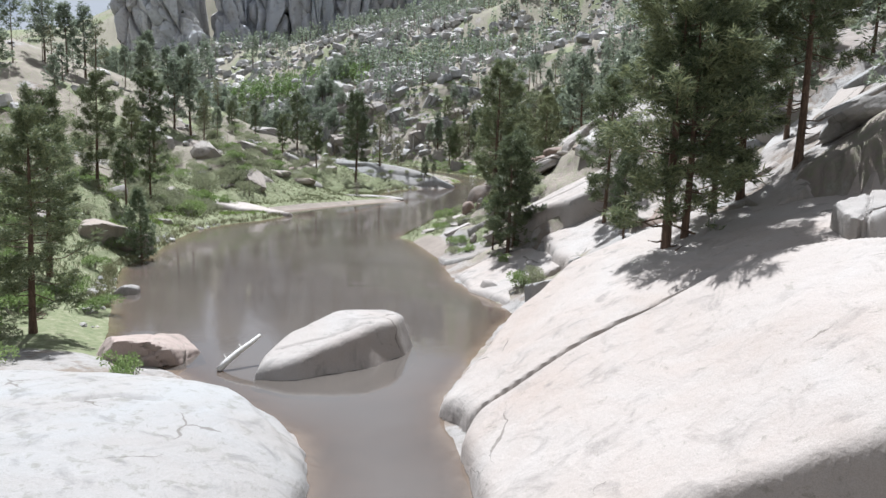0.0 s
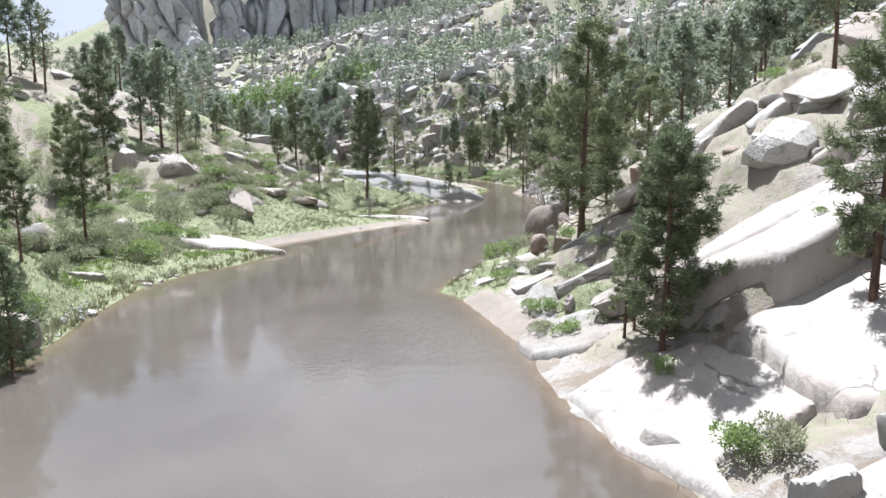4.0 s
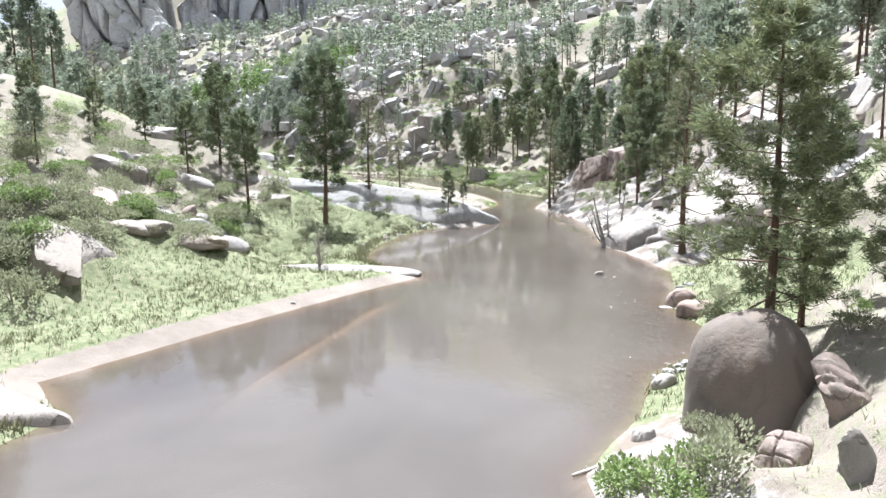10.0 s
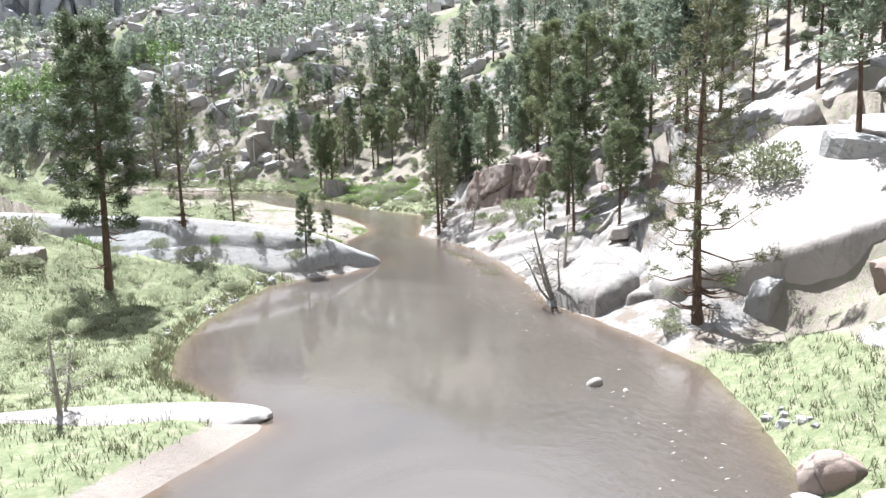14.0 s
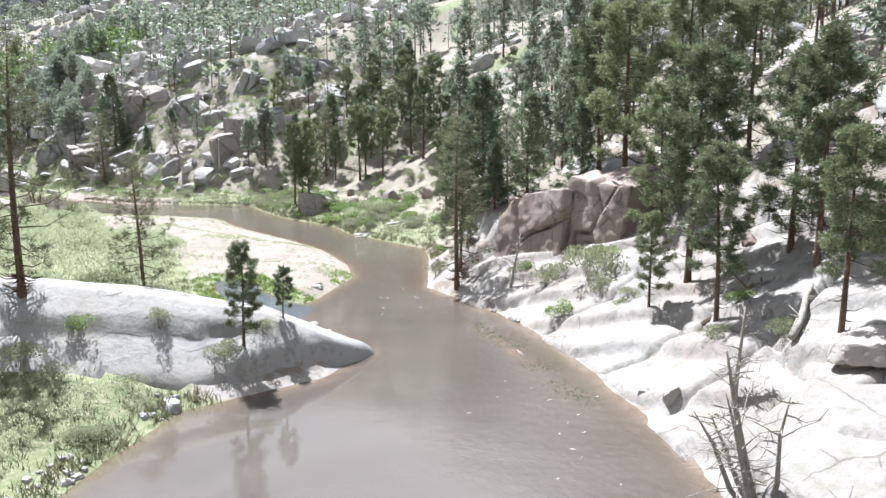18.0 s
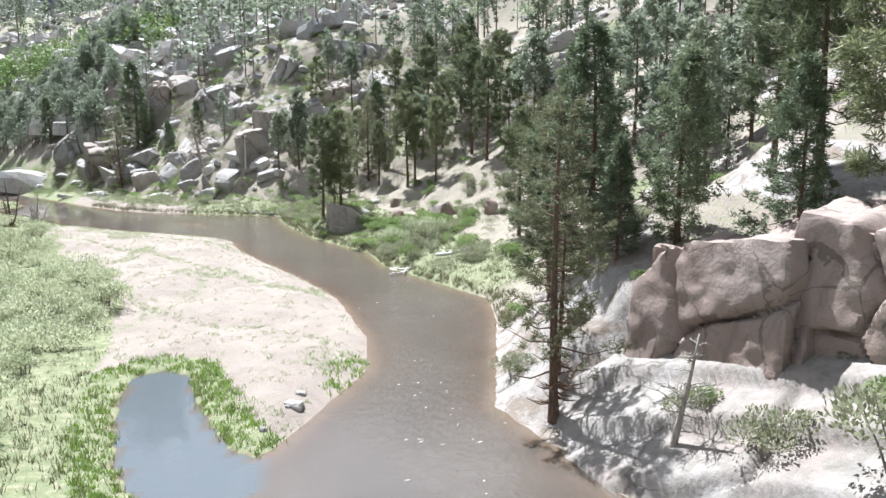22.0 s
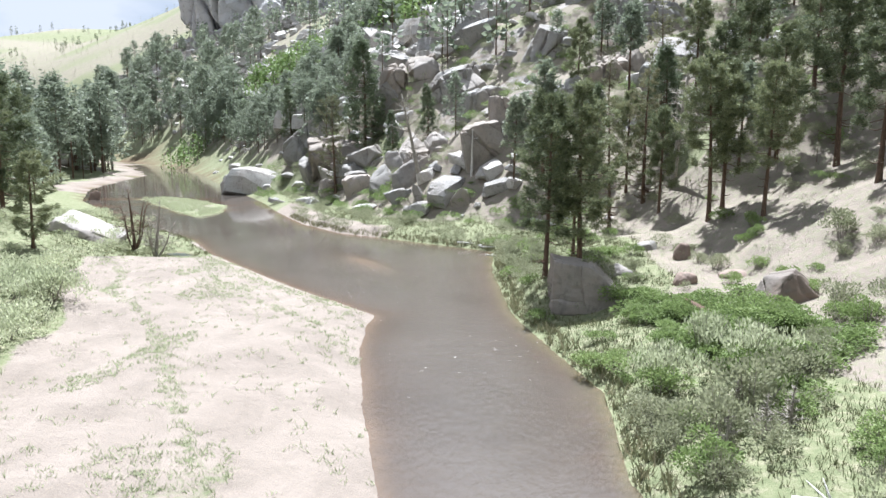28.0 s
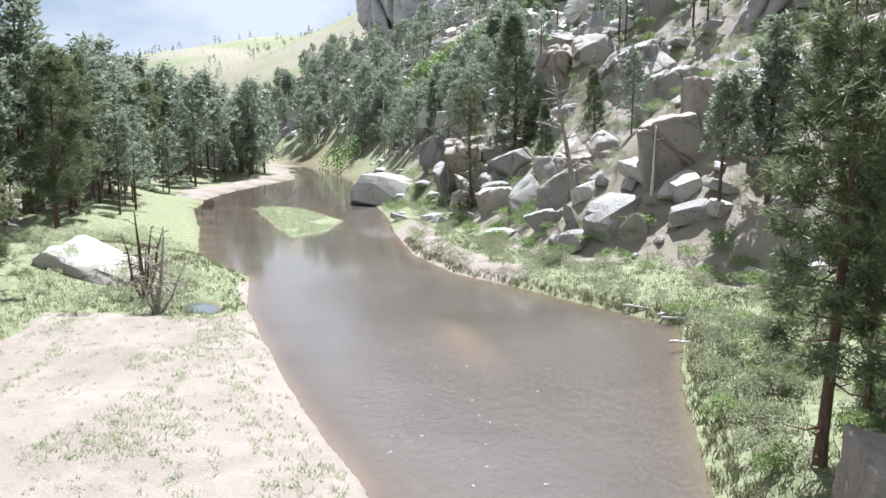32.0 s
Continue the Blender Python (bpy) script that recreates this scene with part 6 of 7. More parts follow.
ok = (~r_wet) & (r_d > 22) & (g.uniform(0, 1, len(rx)) < 0.3 + 0.4 * r_n)
forest("slope_brush", np.stack([rx, ry, r_h], 1)[ok][:5500].tolist(), SAGE, "grey-green brush dotted over the hillsides", (1.0, 2.6), 14, 0.0)

# small stones along the waterlines
rng = random.Random(15)
kx, ky = np.array([(rng.uniform(-26, 26), rng.uniform(0, 250)) for _ in range(60000)]).T
k_h, k_sand, k_grass, k_rock, k_dry, k_d, k_right, k_wet = fields(kx, ky)
ok = (~k_wet) & (k_d > 0.05) & (k_d < 1.3) & (wave_noise(kx, ky, 4, 81) > 0.1) & (k_rock < 0.5) & (ky < 150) & ((k_sand < 0.5) | (wave_noise(kx, ky, 3, 82) > 0.5))
fv, ff, base = [], [], 0
for x, y, z in np.stack([kx, ky, k_h], 1)[ok][:700]:
    s = rng.uniform(0.06, 0.2) * (2.2 if rng.random() < 0.08 else 1)
    p = shapes[rng.randrange(12)] * (s * rng.uniform(0.9, 1.7), s, s * rng.uniform(0.5, 0.9))
    a = rng.uniform(0, 6.28)
    c, s_ = math.cos(a), math.sin(a)
    fv.append(np.stack([p[:, 0] * c - p[:, 1] * s_ + x, p[:, 0] * s_ + p[:, 1] * c + y, p[:, 2] + z + 0.2 * s], 1))
    ff.append(np.array(BALLS[3][1]) + base)
    base += len(p)
me = mesh_from("shore_stones", np.concatenate(fv).tolist(), np.concatenate(ff).tolist(), False)
me.materials.append(TALUS)
tagged(new("shore_stones", me), "small pale stones strewn along the waterline", "stones", kind="stuff")
rock("G", "dome", 13.8, 91.6, 1.1, 0.7, 0.3, 20, z=0.0, label="small pale rock breaking the surface of the riffle", name="river_rock", cuts=5)
rock("G", "dome", 14.8, 90.4, 0.6, 0.4, 0.16, 60, z=0.0, label="small pale rock breaking the surface of the riffle", name="river_rock", cuts=5)

# ---- shrubs ----
def shrub_parts(seed, leaves, leaf, tall, stems=9, upright=0.0):
    """Stems and leaves of a shrub one metre across."""
    rng = random.Random(seed)
    wood, green = Soup(), Soup()
    tips = []
    for i in range(stems):
        a, r = rng.uniform(0, 6.28), rng.uniform(0.1, 0.42)
        tip = Vector((r * math.cos(a), r * math.sin(a), tall * rng.uniform(0.55, 0.95)))
        foot = Vector((0.12 * math.cos(a), 0.12 * math.sin(a), -0.1))
        wood.tube([foot, foot.lerp(tip, 0.5) + Vector((0, 0, 0.06)), tip], [0.014, 0.01, 0.004], 3)
        tips.append((foot, tip))
    lumps = [Vector((rng.gauss(0, 0.22), rng.gauss(0, 0.22), tall * rng.uniform(0.3, 0.75))) for _ in range(7)]
    for i in range(leaves):
        c = rng.choice(lumps)
        v = Vector((rng.gauss(0, 1), rng.gauss(0, 1), rng.gauss(0.2, 0.8))).normalized()
        q = c + Vector((v.x * 0.27, v.y * 0.27, v.z * 0.27 * tall)) * rng.uniform(0.55, 1.05)
        if q.z < 0.02:
            q.z = rng.uniform(0.02, 0.2)
        green.blade(q, v * (1 - upright) + Vector((rng.gauss(0, 0.4), rng.gauss(0, 0.4), 0.3 + 1.6 * upright)), leaf * rng.uniform(0.7, 1.3), leaf * (0.32 - 0.2 * upright), rng)
    return wood.mesh("stemwork"), green.mesh("foliage")


SHRUBS = {
    "green": [shrub_parts(301 + i, 1300, 0.07, 0.75) for i in range(3)],
    "sage": [shrub_parts(311 + i, 1300, 0.07, 0.75, 12, 0.3) for i in range(3)],
    "willow": [shrub_parts(321 + i, 1200, 0.09, 0.95, 14, 0.7) for i in range(3)],
}
SHRUB_LOOK = {
    "green": (SHRUB, "green_shrub", "leafy bright green shrub growing by the bank"),
    "sage": (SAGE, "sage_shrub", "grey-green brush on the dry slope"),
    "willow": (WILLOW, "willow_shrub", "pale green willow thicket beside the river"),
}
SHRUB_FIRST = {}


def shrub(kind, x, y, size, turn, tall=1.0, z=None):
    mat, name, label = SHRUB_LOOK[kind]
    v = int(turn) % 3
    at = pose(x, y, (ground_at(x, y) if z is None else z) - 0.03, 0, 0, turn) @ Matrix.Diagonal((size, size, size * tall, 1))
    if (kind, v) not in SHRUB_FIRST:
        root = tagged(new(name), label, "shrub", name.replace("_", " ") + "s")
        for pn, me, mm in zip(("stemwork", "foliage"), SHRUBS[kind][v], (DEADWOOD, mat)):
            tagged(part(pn, me, mm, root), kind="stuff")
        root.matrix_basis = at
        SHRUB_FIRST[kind, v] = root
        return root
    src = SHRUB_FIRST[kind, v]
    keep = src.matrix_basis.copy()
    src.matrix_basis = Matrix.Identity(4)
    ob = copy_thing(src, at)
    src.matrix_basis = keep
    return ob


rng = random.Random(404)
for kind, x, y, size in [("sage", -28.2, 56.5, 3.4), ("green", -27, 60, 3.0), ("sage", -27.6, 80, 3.6), ("sage", -29, 70.6, 4.0), ("green", -24.5, 63, 2.6), ("green", -25.5, 52, 2.8), ("sage", -24.6, 76, 3.0),
                         ("green", 6.3, 51.6, 2.4), ("sage", 8.0, 52.6, 2.6), ("green", 5.6, 53.8, 1.6), ("green", 10.6, 10.4, 1.8), ("sage", 11.6, 9.6, 1.8), ("sage", 24.8, 132.6, 3.6), ("sage", 23.2, 136.4, 2.2), ("green", 26.4, 134.4, 1.8), ("green", 21.6, 130.2, 1.6)]:
    shrub(kind, x, y, size, rng.uniform(0, 360))
for kind, x, y, size in [("sage", 30.8, 102.4, 4.0), ("sage", 28.9, 211.6, 2.4), ("sage", 26.6, 203.0, 2.0), ("sage", 28.6, 201.0, 2.2), ("green", 27.0, 199.6, 1.8), ("sage", 19.8, 220.2, 1.4),
                         ("sage", 19.7, 189.2, 3.0), ("sage", 21.6, 191.6, 2.6), ("sage", 18.0, 187.2, 2.4), ("willow", 18.9, 196.6, 2.6), ("willow", 16.6, 193.6, 2.4), ("willow", 20.6, 195.2, 2.6), ("green", 5.2, 40.0, 1.4), ("sage", 8.0, 38.6, 1.6), ("sage", 9.0, 32.6, 1.6), ("green", 7.4, 30.4, 1.3)]:
    shrub(kind, x, y, size, rng.uniform(0, 360))
for _ in range(70):
    v = rng.random()
    shrub("green", 14.6 + 8.0 * rng.random() + 4.5 * (1 - v), 193.5 + 15 * v, rng.uniform(1.3, 2.6), rng.uniform(0, 360), rng.uniform(0.5, 0.75))
for _ in range(24):
    v = rng.random()
    shrub(rng.choice(("sage", "sage", "green", "willow")), 6.5 + 9 * rng.random() + 2.0 * v, 26 + 22 * v, rng.uniform(0.7, 1.7), rng.uniform(0, 360), rng.uniform(0.7, 1.0))
for kind, x, y, size in [("sage", -14, 125.2, 1.8), ("sage", -9.5, 125.6, 1.6), ("green", -5.2, 126.0, 1.3), ("sage", -1.4, 126.4, 1.2), ("sage", -16.5, 123.4, 2.2), ("green", -11.4, 122.6, 2.0), ("sage", -6.8, 123.0, 1.8), ("sage", 1.6, 125.4, 1.5), ("sage", 3.4, 126.6, 1.2),
                         ("sage", 24.6, 114.6, 1.4), ("sage", 23.6, 117.8, 1.2), ("green", 25.8, 119.2, 1.3), ("sage", 27.4, 122.2, 1.6), ("sage", 24.4, 127.4, 1.2), ("green", 22.6, 139.4, 1.0), ("sage", 26.2, 109.4, 1.6)]:
    shrub(kind, x, y, size, rng.uniform(0, 360), 0.8, ground_at(x, y) + 0.3)
# leafy thickets along the benches
made = {"green": 0, "sage": 0, "willow": 0}
thicket = {"green": [], "sage": [], "willow": []}
bx, by = np.array([(rng.uniform(-60, 45), rng.uniform(-10, 310)) for _ in range(9500)]).T
b_pond = line_distance(bx, by, POND, True)
b_h, b_sand, b_grass, b_rock, b_dry, b_d, b_right, b_wet = fields(bx, by)
for i in range(len(bx)):
    x, y, d = bx[i], by[i], b_d[i]
    if b_wet[i] or d < 0.8 or b_pond[i] < 3.2 or (y < 2 and d < 17 and b_right[i]):
        continue
    kind = None
    if b_right[i]:
        if 160 < y < 238 and d < 9:
            kind = "green" if (wave_noise(x, y, 9, 61) > 0.0 and y > 194) else ("green", "sage", "sage")[rng.randrange(3)]
            want, size, tall = (0.8 if y > 186 else 0.5), rng.uniform(1.0, 2.4), 0.75
        elif 238 <= y < 285 and d < 13:
            kind, want, size, tall = ("sage" if d < 7 else "green"), 0.5, rng.uniform(1.2, 2.4), 0.8
        elif 160 < y < 260 and d < 26:
            kind, want, size, tall = ("sage", "green")[rng.random() < 0.25], 0.2, rng.uniform(0.8, 2.0), 0.9
        elif y < 160 and d < 24:
            kind, want, size, tall = ("sage", "green")[rng.random() < 0.3], 0.05, rng.uniform(0.7, 1.7), 0.9
        elif d < 60:
            kind, want, size, tall = ("sage", "green")[rng.random() < 0.3], (0.75 if y > 238 else 0.4), rng.uniform(0.8, 2.2), 0.9
    else:
        if 97 < y < 123 and d < 12:
            kind, want, size, tall = ("willow", "willow", "sage")[rng.randrange(3)], 0.9, rng.uniform(0.8, 1.7), 0.8
        elif y < 45 and d < 12:
            kind, want, size, tall = ("green", "sage")[rng.random() < 0.4], 0.3, rng.uniform(1.2, 2.8), 0.9
        elif y < 125 and 5 < d < 40:
            band = 8.5 + 7 * (60 < y < 100)
            want = 0.0 if d < band - 1.5 else 0.85 if d < band + 5 else 0.5
            kind, size, tall = ("sage", "green")[rng.random() < 0.2], rng.uniform(1.2, 3.2), 0.85
        elif 138 < y < 212 and b_sand[i] < 0.4 and d < 45:
            kind, want, size, tall = "willow", 1.0, rng.uniform(1.6, 3.2), 0.7
        elif y > 200 and b_sand[i] < 0.5 and 4 < d < 24:
            kind, want, size, tall = ("willow", "sage")[rng.random() < 0.3], 0.4, rng.uniform(1.2, 2.4), 0.8
    if kind and rng.random() < want:
        near = min(math.hypot(x - 6, y - t) for t in (0, 50, 100, 150, 190)) < 42
        if near and made[kind] < 275:
            shrub(kind, x, y, size, rng.uniform(0, 360), tall * rng.uniform(0.8, 1.2), b_h[i])
            made[kind] += 1
        else:
            thicket[kind].append((x, y, b_h[i], size, tall * rng.uniform(0.8, 1.2), rng.uniform(0, 6.28)))
for kind, rows in thicket.items():
    soup = []
    source = [np.array([v.co[:] for v in SHRUBS[kind][k][1].vertices]) for k in range(3)]
    for x, y, z, size, tall, a in rows:
        p = source[int(a * 100) % 3][:4 * 650] * (size, size, size * tall)
        c, s_ = math.cos(a), math.sin(a)
        soup.append(np.stack([p[:, 0] * c - p[:, 1] * s_ + x, p[:, 0] * s_ + p[:, 1] * c + y, p[:, 2] + z], 1))
    v = np.concatenate(soup)
    me = mesh_from("thicket", v.tolist(), np.arange(len(v)).reshape(-1, 4).tolist(), False)
    me.materials.append(SHRUB_LOOK[kind][0])
    tagged(new(kind + "_thicket", me), {"green": "bright green leafy thickets beyond the banks", "sage": "grey-green brush scattered over the slopes", "willow": "pale green willow thickets over the meadows"}[kind], "shrubs", kind="stuff")


# ---- grass and reeds ----
def blades(name, xs, ys, zs, sizes, mat, label, per=4, lean=0.5, wide=1.0):
    count = len(xs) * per
    g = np.random.default_rng(len(xs))
    x, y, z, s = (np.repeat(a, per) for a in (xs, ys, zs, sizes))
    x, y = x + g.normal(0, 0.12, count), y + g.normal(0, 0.12, count)
    a, b = g.uniform(0, 2 * np.pi, count), g.uniform(0, 2 * np.pi, count)
    l = s * g.uniform(0.6, 1.2, count)
    w = (0.012 + 0.04 * l) * wide
    dx, dy = lean * l * np.cos(a), lean * l * np.sin(a)
    p0 = np.stack([x - w * np.cos(b), y - w * np.sin(b), z - 0.05], 1)
    p1 = np.stack([x + w * np.cos(b), y + w * np.sin(b), z - 0.05], 1)
    p2 = np.stack([x + dx, y + dy, z + l], 1)
    v = np.stack([p0, p1, p2], 1).reshape(-1, 3)
    me = bpy.data.meshes.new(name)
    me.from_pydata(v.tolist(), [], np.arange(count * 3).reshape(-1, 3).tolist())
    me.materials.append(mat)
    return tagged(new(name, me), label, "grass", kind="stuff")


g = np.random.default_rng(12)
px = g.uniform(-44, 44, 230000)
py = g.uniform(5, 262, 230000)
q_h, q_sand, q_grass, q_rock, q_dry, q_d, q_right, q_wet = fields(px, py)
patch = 0.55 + 0.45 * wave_noise(px, py, 3.0, 71)
keep = (~q_wet) & (q_grass * (1 - q_rock) > 0.45) & (q_sand < 0.5) & (g.uniform(0, 1, len(px)) < patch * np.where(q_d < 16, 1.0, 0.35))
blades("meadow_grass", px[keep], py[keep], q_h[keep], np.where(q_d[keep] < 14, 0.28, 0.18), GRASS, "green and straw-coloured meadow grass along the river", 6)
dry = (~q_wet) & (q_grass < 0.45) & (q_rock < 0.5) & (q_sand < 0.4) & (g.uniform(0, 1, len(px)) < 0.35 * patch)
blades("dry_grass", px[dry], py[dry], q_h[dry], np.full(dry.sum(), 0.22), SAGE, "sparse dry bunch grass on the slopes", 3)
tuss = (~q_wet) & (q_sand > 0.5) & (~q_right) & (py > 140) & (g.uniform(0, 1, len(px)) < np.where((wave_noise(px * 1.4, py * 0.6, 4.0, 73) > 0.62) | (np.abs(((px + 14.0) * 0.75 + (py - 196) * 0.66 + 2.2 * wave_noise(px, py, 14, 23)) % 9.0 - 1.0) < 0.45), 0.7, np.where((q_d > 0.7) & (q_d < 3.4) & (py > 196), 0.35, 0.08)))
blades("sand_tussocks", px[tuss], py[tuss], q_h[tuss], np.full(tuss.sum(), 0.15), WILLOW, "thin tufts of grass on the sandbar", 9, 1.0, 1.7)
rim = (~q_wet) & (q_d < 1.1) & (q_d > 0.1) & (q_rock < 0.6) & ((py < 61) | ((py > 96) & (py < 124)) | q_right) & ((~q_right) | (py > 150)) & (g.uniform(0, 1, len(px)) < 0.8)
blades("bank_reeds", px[rim], py[rim], q_h[rim], np.full(rim.sum(), 0.45), GRASS, "straw-coloured reeds along the cut bank", 5, 0.6, 1.5)


tip = np.hypot(px - 11.0, (py - 151) * 0.45)
lush = (~q_wet) & ((line_distance(px, py, POND, True) < 1.7) | ((tip < 1.9) & (q_d < 1.6)) | ((~q_right) & (py > 15) & (py < 60) & (q_d > 2) & (q_d < 7) & (patch > 0.7))) & (g.uniform(0, 1, len(px)) < 0.9)
blades("green_sedge", px[lush], py[lush], q_h[lush], np.full(lush.sum(), 0.2), SEDGE, "vivid green sedge round the pond and the sandbar tip", 8, 0.5, 1.8)
ix, iy = g.uniform(-75, -42, 9000), g.uniform(255, 292, 9000)
i_h = fields(ix, iy)[0]
on = inside(ix, iy, ISLET) & (line_distance(ix, iy, ISLET, True) > 0.8) & (wave_noise(ix, iy, 4, 75) > -0.35)
blades("islet_grass", ix[on], iy[on], i_h[on], np.full(on.sum(), 0.4), WILLOW, "yellow-green grass on the low river islet", 6, 0.6, 1.6)
spit = (np.abs((px - 17.3) + 0.03 * (py - 130)) < 0.75) & (np.abs(py - 127) < 9) & (wave_noise(px, py, 1.6, 91) > -0.1)
blades("spit_weed", px[spit], py[spit], np.full(spit.sum(), 0.02), np.full(spit.sum(), 0.06), GRASS, "yellow-green water weed on a drowned gravel spit", 7, 2.0, 2.0)

# white flecks on the riffles, both broken foam and painted glints of light
g = np.random.default_rng(31)
fx, fy = [], []
for a, b, r, l in RIFFLES[:7]:
    fx.append(a + g.normal(0, r * 0.5, 32))
    fy.append(b + g.normal(0, l * 0.5, 32))
fx, fy = np.concatenate(fx), np.concatenate(fy)
afloat = fields(fx, fy)
ok = afloat[7] & (afloat[5] > 0.4)
fx, fy = fx[ok], fy[ok]
c_l, c_w, c_a = g.uniform(0.03, 0.16, len(fx)), g.uniform(0.008, 0.025, len(fx)), g.normal(0.2, 0.4, len(fx))
cs, sn = np.cos(c_a), np.sin(c_a)
quad = []
for du, dv in ((-1, 0), (0, -1), (1, 0.2), (0.1, 1)):
    quad.append(np.stack([fx + du * c_l * cs - dv * c_w * sn, fy + du * c_l * sn + dv * c_w * cs, np.full(len(fx), 0.012)], 1))
v = np.stack(quad, 1).reshape(-1, 3)
me = mesh_from("riffle_foam", v.tolist(), np.arange(len(v)).reshape(-1, 4).tolist(), False)
me.materials.append(FOAM_GLINT)
tagged(new("riffle_foam", me), "thin white flecks on the shallow riffles, foam and painted glints", "foam", kind="stuff")


# ---- dead wood ----
def dead_tree(x, y, h, turn, tilt, label, mat=DEADWOOD, limbs=16, seed=1, name="dead_tree", stems=1):
    rng = random.Random(seed)
    trunk, twigs = Soup(), Soup()
    r0 = 0.02 * h + 0.03
    pts = [Vector((0.02 * h * math.sin(2 * u + seed), 0.02 * h * math.cos(3 * u), h * u - (0.4 if u == 0 else 0))) for u in (0, 0.1, 0.3, 0.5, 0.7, 0.85, 1)]
    trunk.tube(pts, [r0 * (1.25 - u) for u in (0, 0.1, 0.3, 0.5, 0.7, 0.85, 1)], 7)
    feet = [(pts[0], pts[-1])]
    for k in range(stems - 1):
        a, r = 2.4 * k + seed, h * rng.uniform(0.18, 0.42)
        top = Vector((r * math.cos(a), r * math.sin(a), h * rng.uniform(0.5, 0.9)))
        trunk.tube([Vector((0, 0, -0.3)), top * 0.3 + Vector((0.05 * h * math.cos(a), 0.05 * h * math.sin(a), 0)), top * 0.7, top], [r0 * 0.8, r0 * 0.6, r0 * 0.4, r0 * 0.15], 6)
        feet.append((Vector((0, 0, 0)), top))
    for i in range(limbs):
        u = rng.uniform(0.25, 0.97)
        foot, head = feet[i % len(feet)]
        p0 = foot.lerp(head, u)
        a = rng.uniform(0, 6.28)
        out = Vector((math.cos(a), math.sin(a), rng.uniform(-0.1, 0.7)))
        l = h * rng.uniform(0.14, 0.42) * (1.2 - u)
        tip = p0 + out * l
        twigs.tube([p0, p0.lerp(tip, 0.5) + Vector((0, 0, 0.05 * l)), tip], [r0 * 0.25, r0 * 0.16, 0.008], 4)
        for _ in range(4):
            q = p0.lerp(tip, rng.uniform(0.3, 0.95))
            e = q + Vector((rng.gauss(0, 1), rng.gauss(0, 1), rng.gauss(0.3, 0.6))) * l * 0.3
            twigs.tube([q, e], [0.018, 0.007], 3)
    root = tagged(new(name), label, "dead tree")
    part("trunk", trunk.mesh("trunk", True), mat, root)
    tagged(part("branchwork", twigs.mesh("branchwork", True), mat, root), kind="stuff")
    root.matrix_basis = pose(x, y, ground_at(x, y), tilt[0], tilt[1], turn)
    return root


dead_tree(18.2, 107.6, 5.8, 0, (0, -14), "bare grey dead tree leaning over the water", limbs=60, seed=3, stems=5)
dead_tree(21.4, 113.2, 4.2, 40, (0, 4), "dry dead sapling among the shore rocks", limbs=20, seed=4)
dead_tree(-9.2, 93.3, 3.6, 0, (0, -3), "dead grey sapling in the meadow grass", limbs=36, seed=5, stems=3)
dead_tree(-32.2, 224.4, 6.2, 0, (0, -4), "bare dark dead tree at the edge of the sandbar", BARK, 60, 6, stems=5)
dead_tree(-28.0, 221.8, 5.4, 90, (2, 5), "bare twiggy dead tree beside the backwater", DEADWOOD, 70, 7, stems=5)
dead_tree(-11.6, 258.5, 12.5, 10, (0, -10), "grey leaning snag with broken limbs", DEADWOOD, 36, 8, "snag")
dead_tree(-3.9, 256.6, 6.2, 0, (0, 3), "bleached white broken snag", WHITEWOOD, 5, 9, "snag")
dead_tree(20.6, 239, 13, 0, (0, 5), "tall bare grey snag among the pines", DEADWOOD, 30, 10, "snag")
dead_tree(24.0, 150.2, 5.0, 0, (0, -6), "bare grey twiggy snag under the bluff", DEADWOOD, 30, 11, "snag")
dead_tree(21.0, 138.6, 4.4, 0, (0, 8), "bare grey twiggy snag under the bluff", DEADWOOD, 30, 12, "snag")


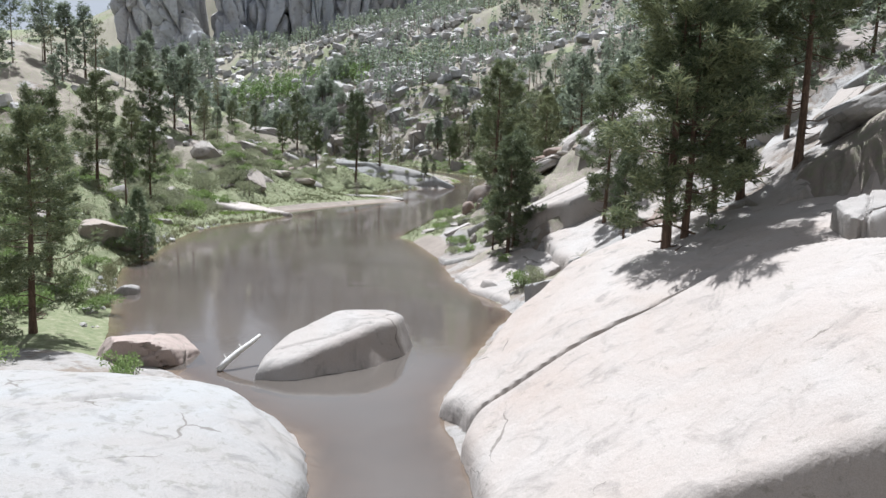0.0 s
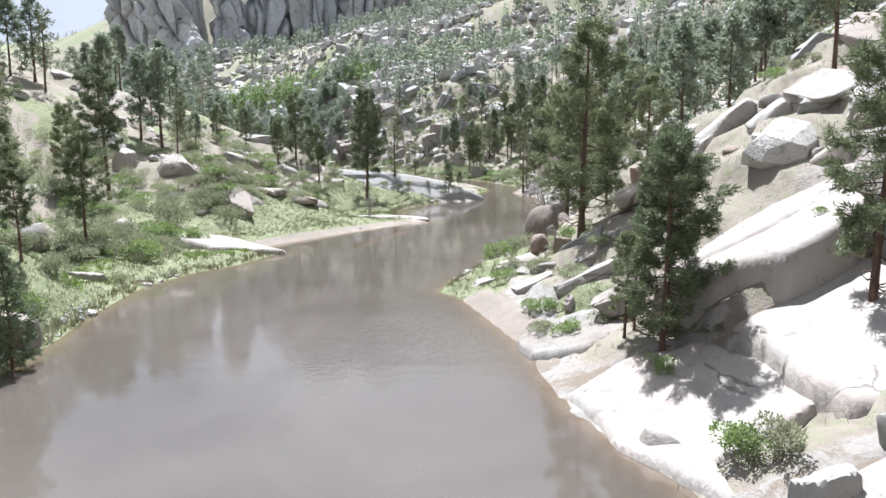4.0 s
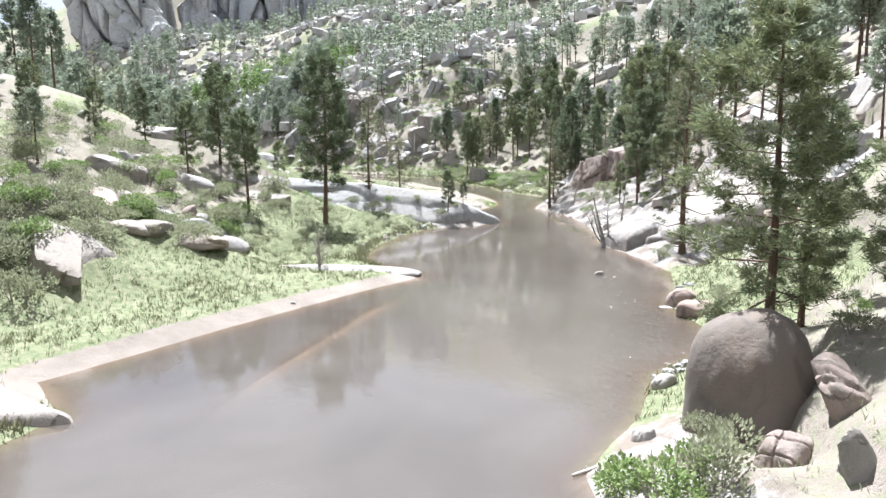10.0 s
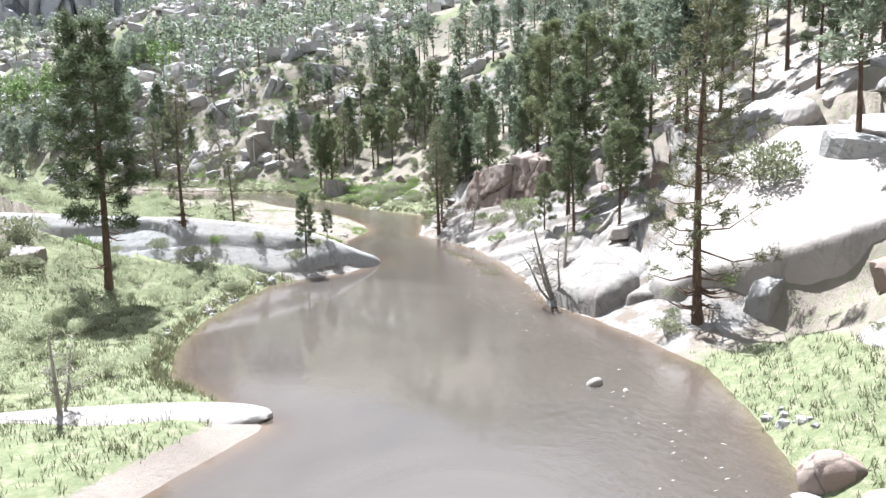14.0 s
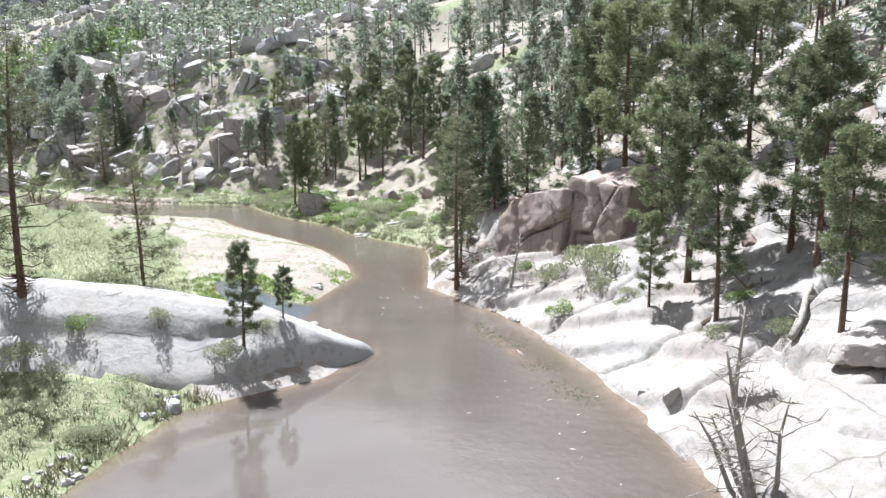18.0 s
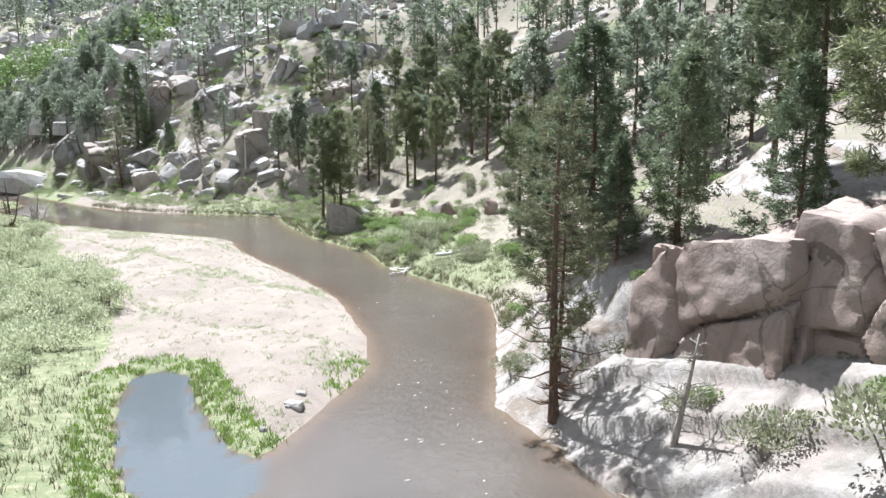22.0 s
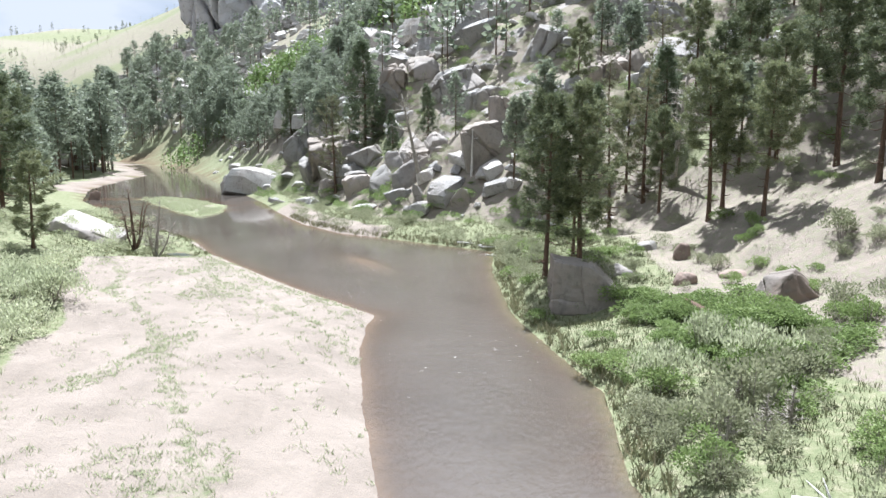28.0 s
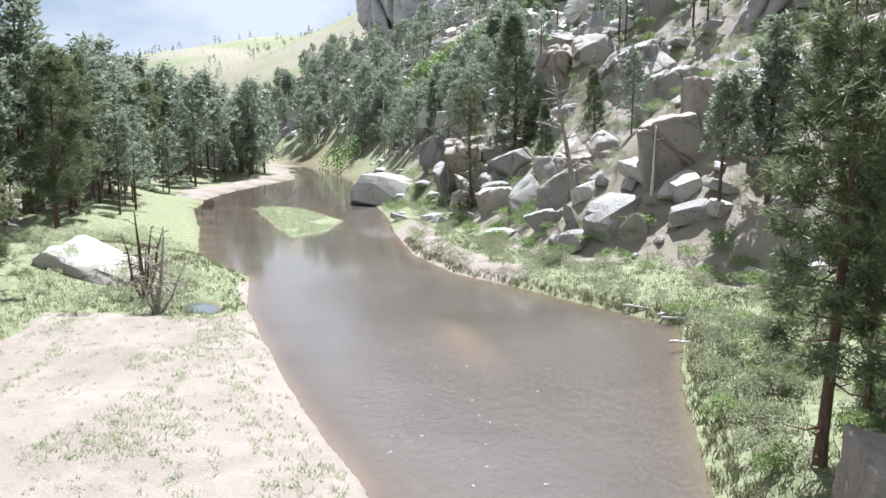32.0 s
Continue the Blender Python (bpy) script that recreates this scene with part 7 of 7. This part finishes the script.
def log(a, b, r, label, mat=DEADWOOD, seed=1, lift=0.0):
    rng = random.Random(seed)
    a, b = [Vector((p[0], p[1], p[2] if len(p) > 2 else ground_at(*p) + r * 0.7 + lift)) for p in (a, b)]
    s = Soup()
    pts = [a.lerp(b, u) + Vector((rng.gauss(0, 0.3 * r), rng.gauss(0, 0.3 * r), rng.gauss(0, 0.2 * r))) - a for u in (0, 0.25, 0.5, 0.75, 1)]
    s.tube(pts, [r, r * 0.95, r * 0.85, r * 0.75, r * 0.55], 8)
    s.f.append(tuple(range(7, -1, -1)))
    stubs = Soup()
    for _ in range(4):
        q = pts[0].lerp(pts[-1], rng.uniform(0.2, 0.9))
        stubs.tube([q, q + Vector((rng.gauss(0, 1), rng.gauss(0, 1), rng.uniform(0.2, 1))).normalized() * r * rng.uniform(2, 5)], [r * 0.25, r * 0.08], 4)
    root = tagged(new("fallen_log"), label, "log")
    root.location = a
    part("stem", s.mesh("stem", True), mat, root)
    tagged(part("stubwork", stubs.mesh("stubwork", True), mat, root), kind="stuff")
    return root


log((-5.3, -6.4, 0.05), (-3.7, -4.6, 1.35), 0.16, "bleached log leaning against the island rock", WHITEWOOD, 1)
log((10.3, 47.7), (11.9, 48.3), 0.2, "fallen grey log on the sandy bank", DEADWOOD, 2)
log((24.7, 120.3), (28.3, 120.1), 0.28, "dark fallen trunk lying across the slabs", BARK, 3)
log((24.2, 113.6), (27.2, 116.2), 0.17, "grey fallen trunk on the bare rock", DEADWOOD, 9, 0.5)
log((18.8, 205.9), (20.6, 198.9), 0.2, "dark fallen log in the shrubs", BARK, 4, 0.3)
log((19.6, 181.7), (24.4, 180.8), 0.17, "long bleached log on the grassy bank", WHITEWOOD, 5, 0.25)
log((12.5, 38.0), (15.5, 36.6), 0.14, "broken grey branch on the slope", DEADWOOD, 6)
log((-30.5, 66.0), (-27.0, 62.8), 0.13, "fallen grey trunk on the slope", DEADWOOD, 7, 0.2)
log((-36, 96), (-33, 92), 0.13, "fallen grey trunk on the slope", DEADWOOD, 8, 0.1)
for i, (x, y, a) in enumerate([(16.0, 180.2, 20), (16.6, 180.8, 75), (16.2, 181.6, 140), (17.0, 181.4, 10), (15.6, 181.0, 100), (1.8, 236.6, 30), (0.9, 237.4, 80), (-1.0, 238.2, 10), (3.0, 230.6, 60)]):
    c, s_ = math.cos(radians(a)), math.sin(radians(a))
    log((x - 0.9 * c, y - 0.9 * s_, 0.15 + 0.06 * i % 3), (x + 0.9 * c, y + 0.9 * s_, 0.3 + 0.05 * (i % 4)), 0.09, "bleached driftwood stranded at the bank", WHITEWOOD, 20 + i)
log((4.6, 55.6, 0.04), (6.6, 56.8, 0.12), 0.05, "thin bleached stick washed up on the bank", WHITEWOOD, 40)
for i, (x, y, h) in enumerate([(19.7, 186.4, 1.7), (19.1, 188.9, 1.5), (20.8, 187.4, 1.6), (18.4, 186.0, 1.3)]):
    dead_tree(x, y, h, 70 * i, (0, 0), "low grey leafless brush on the grassy bank", DEADWOOD, 46, 30 + i, "dead_brush")
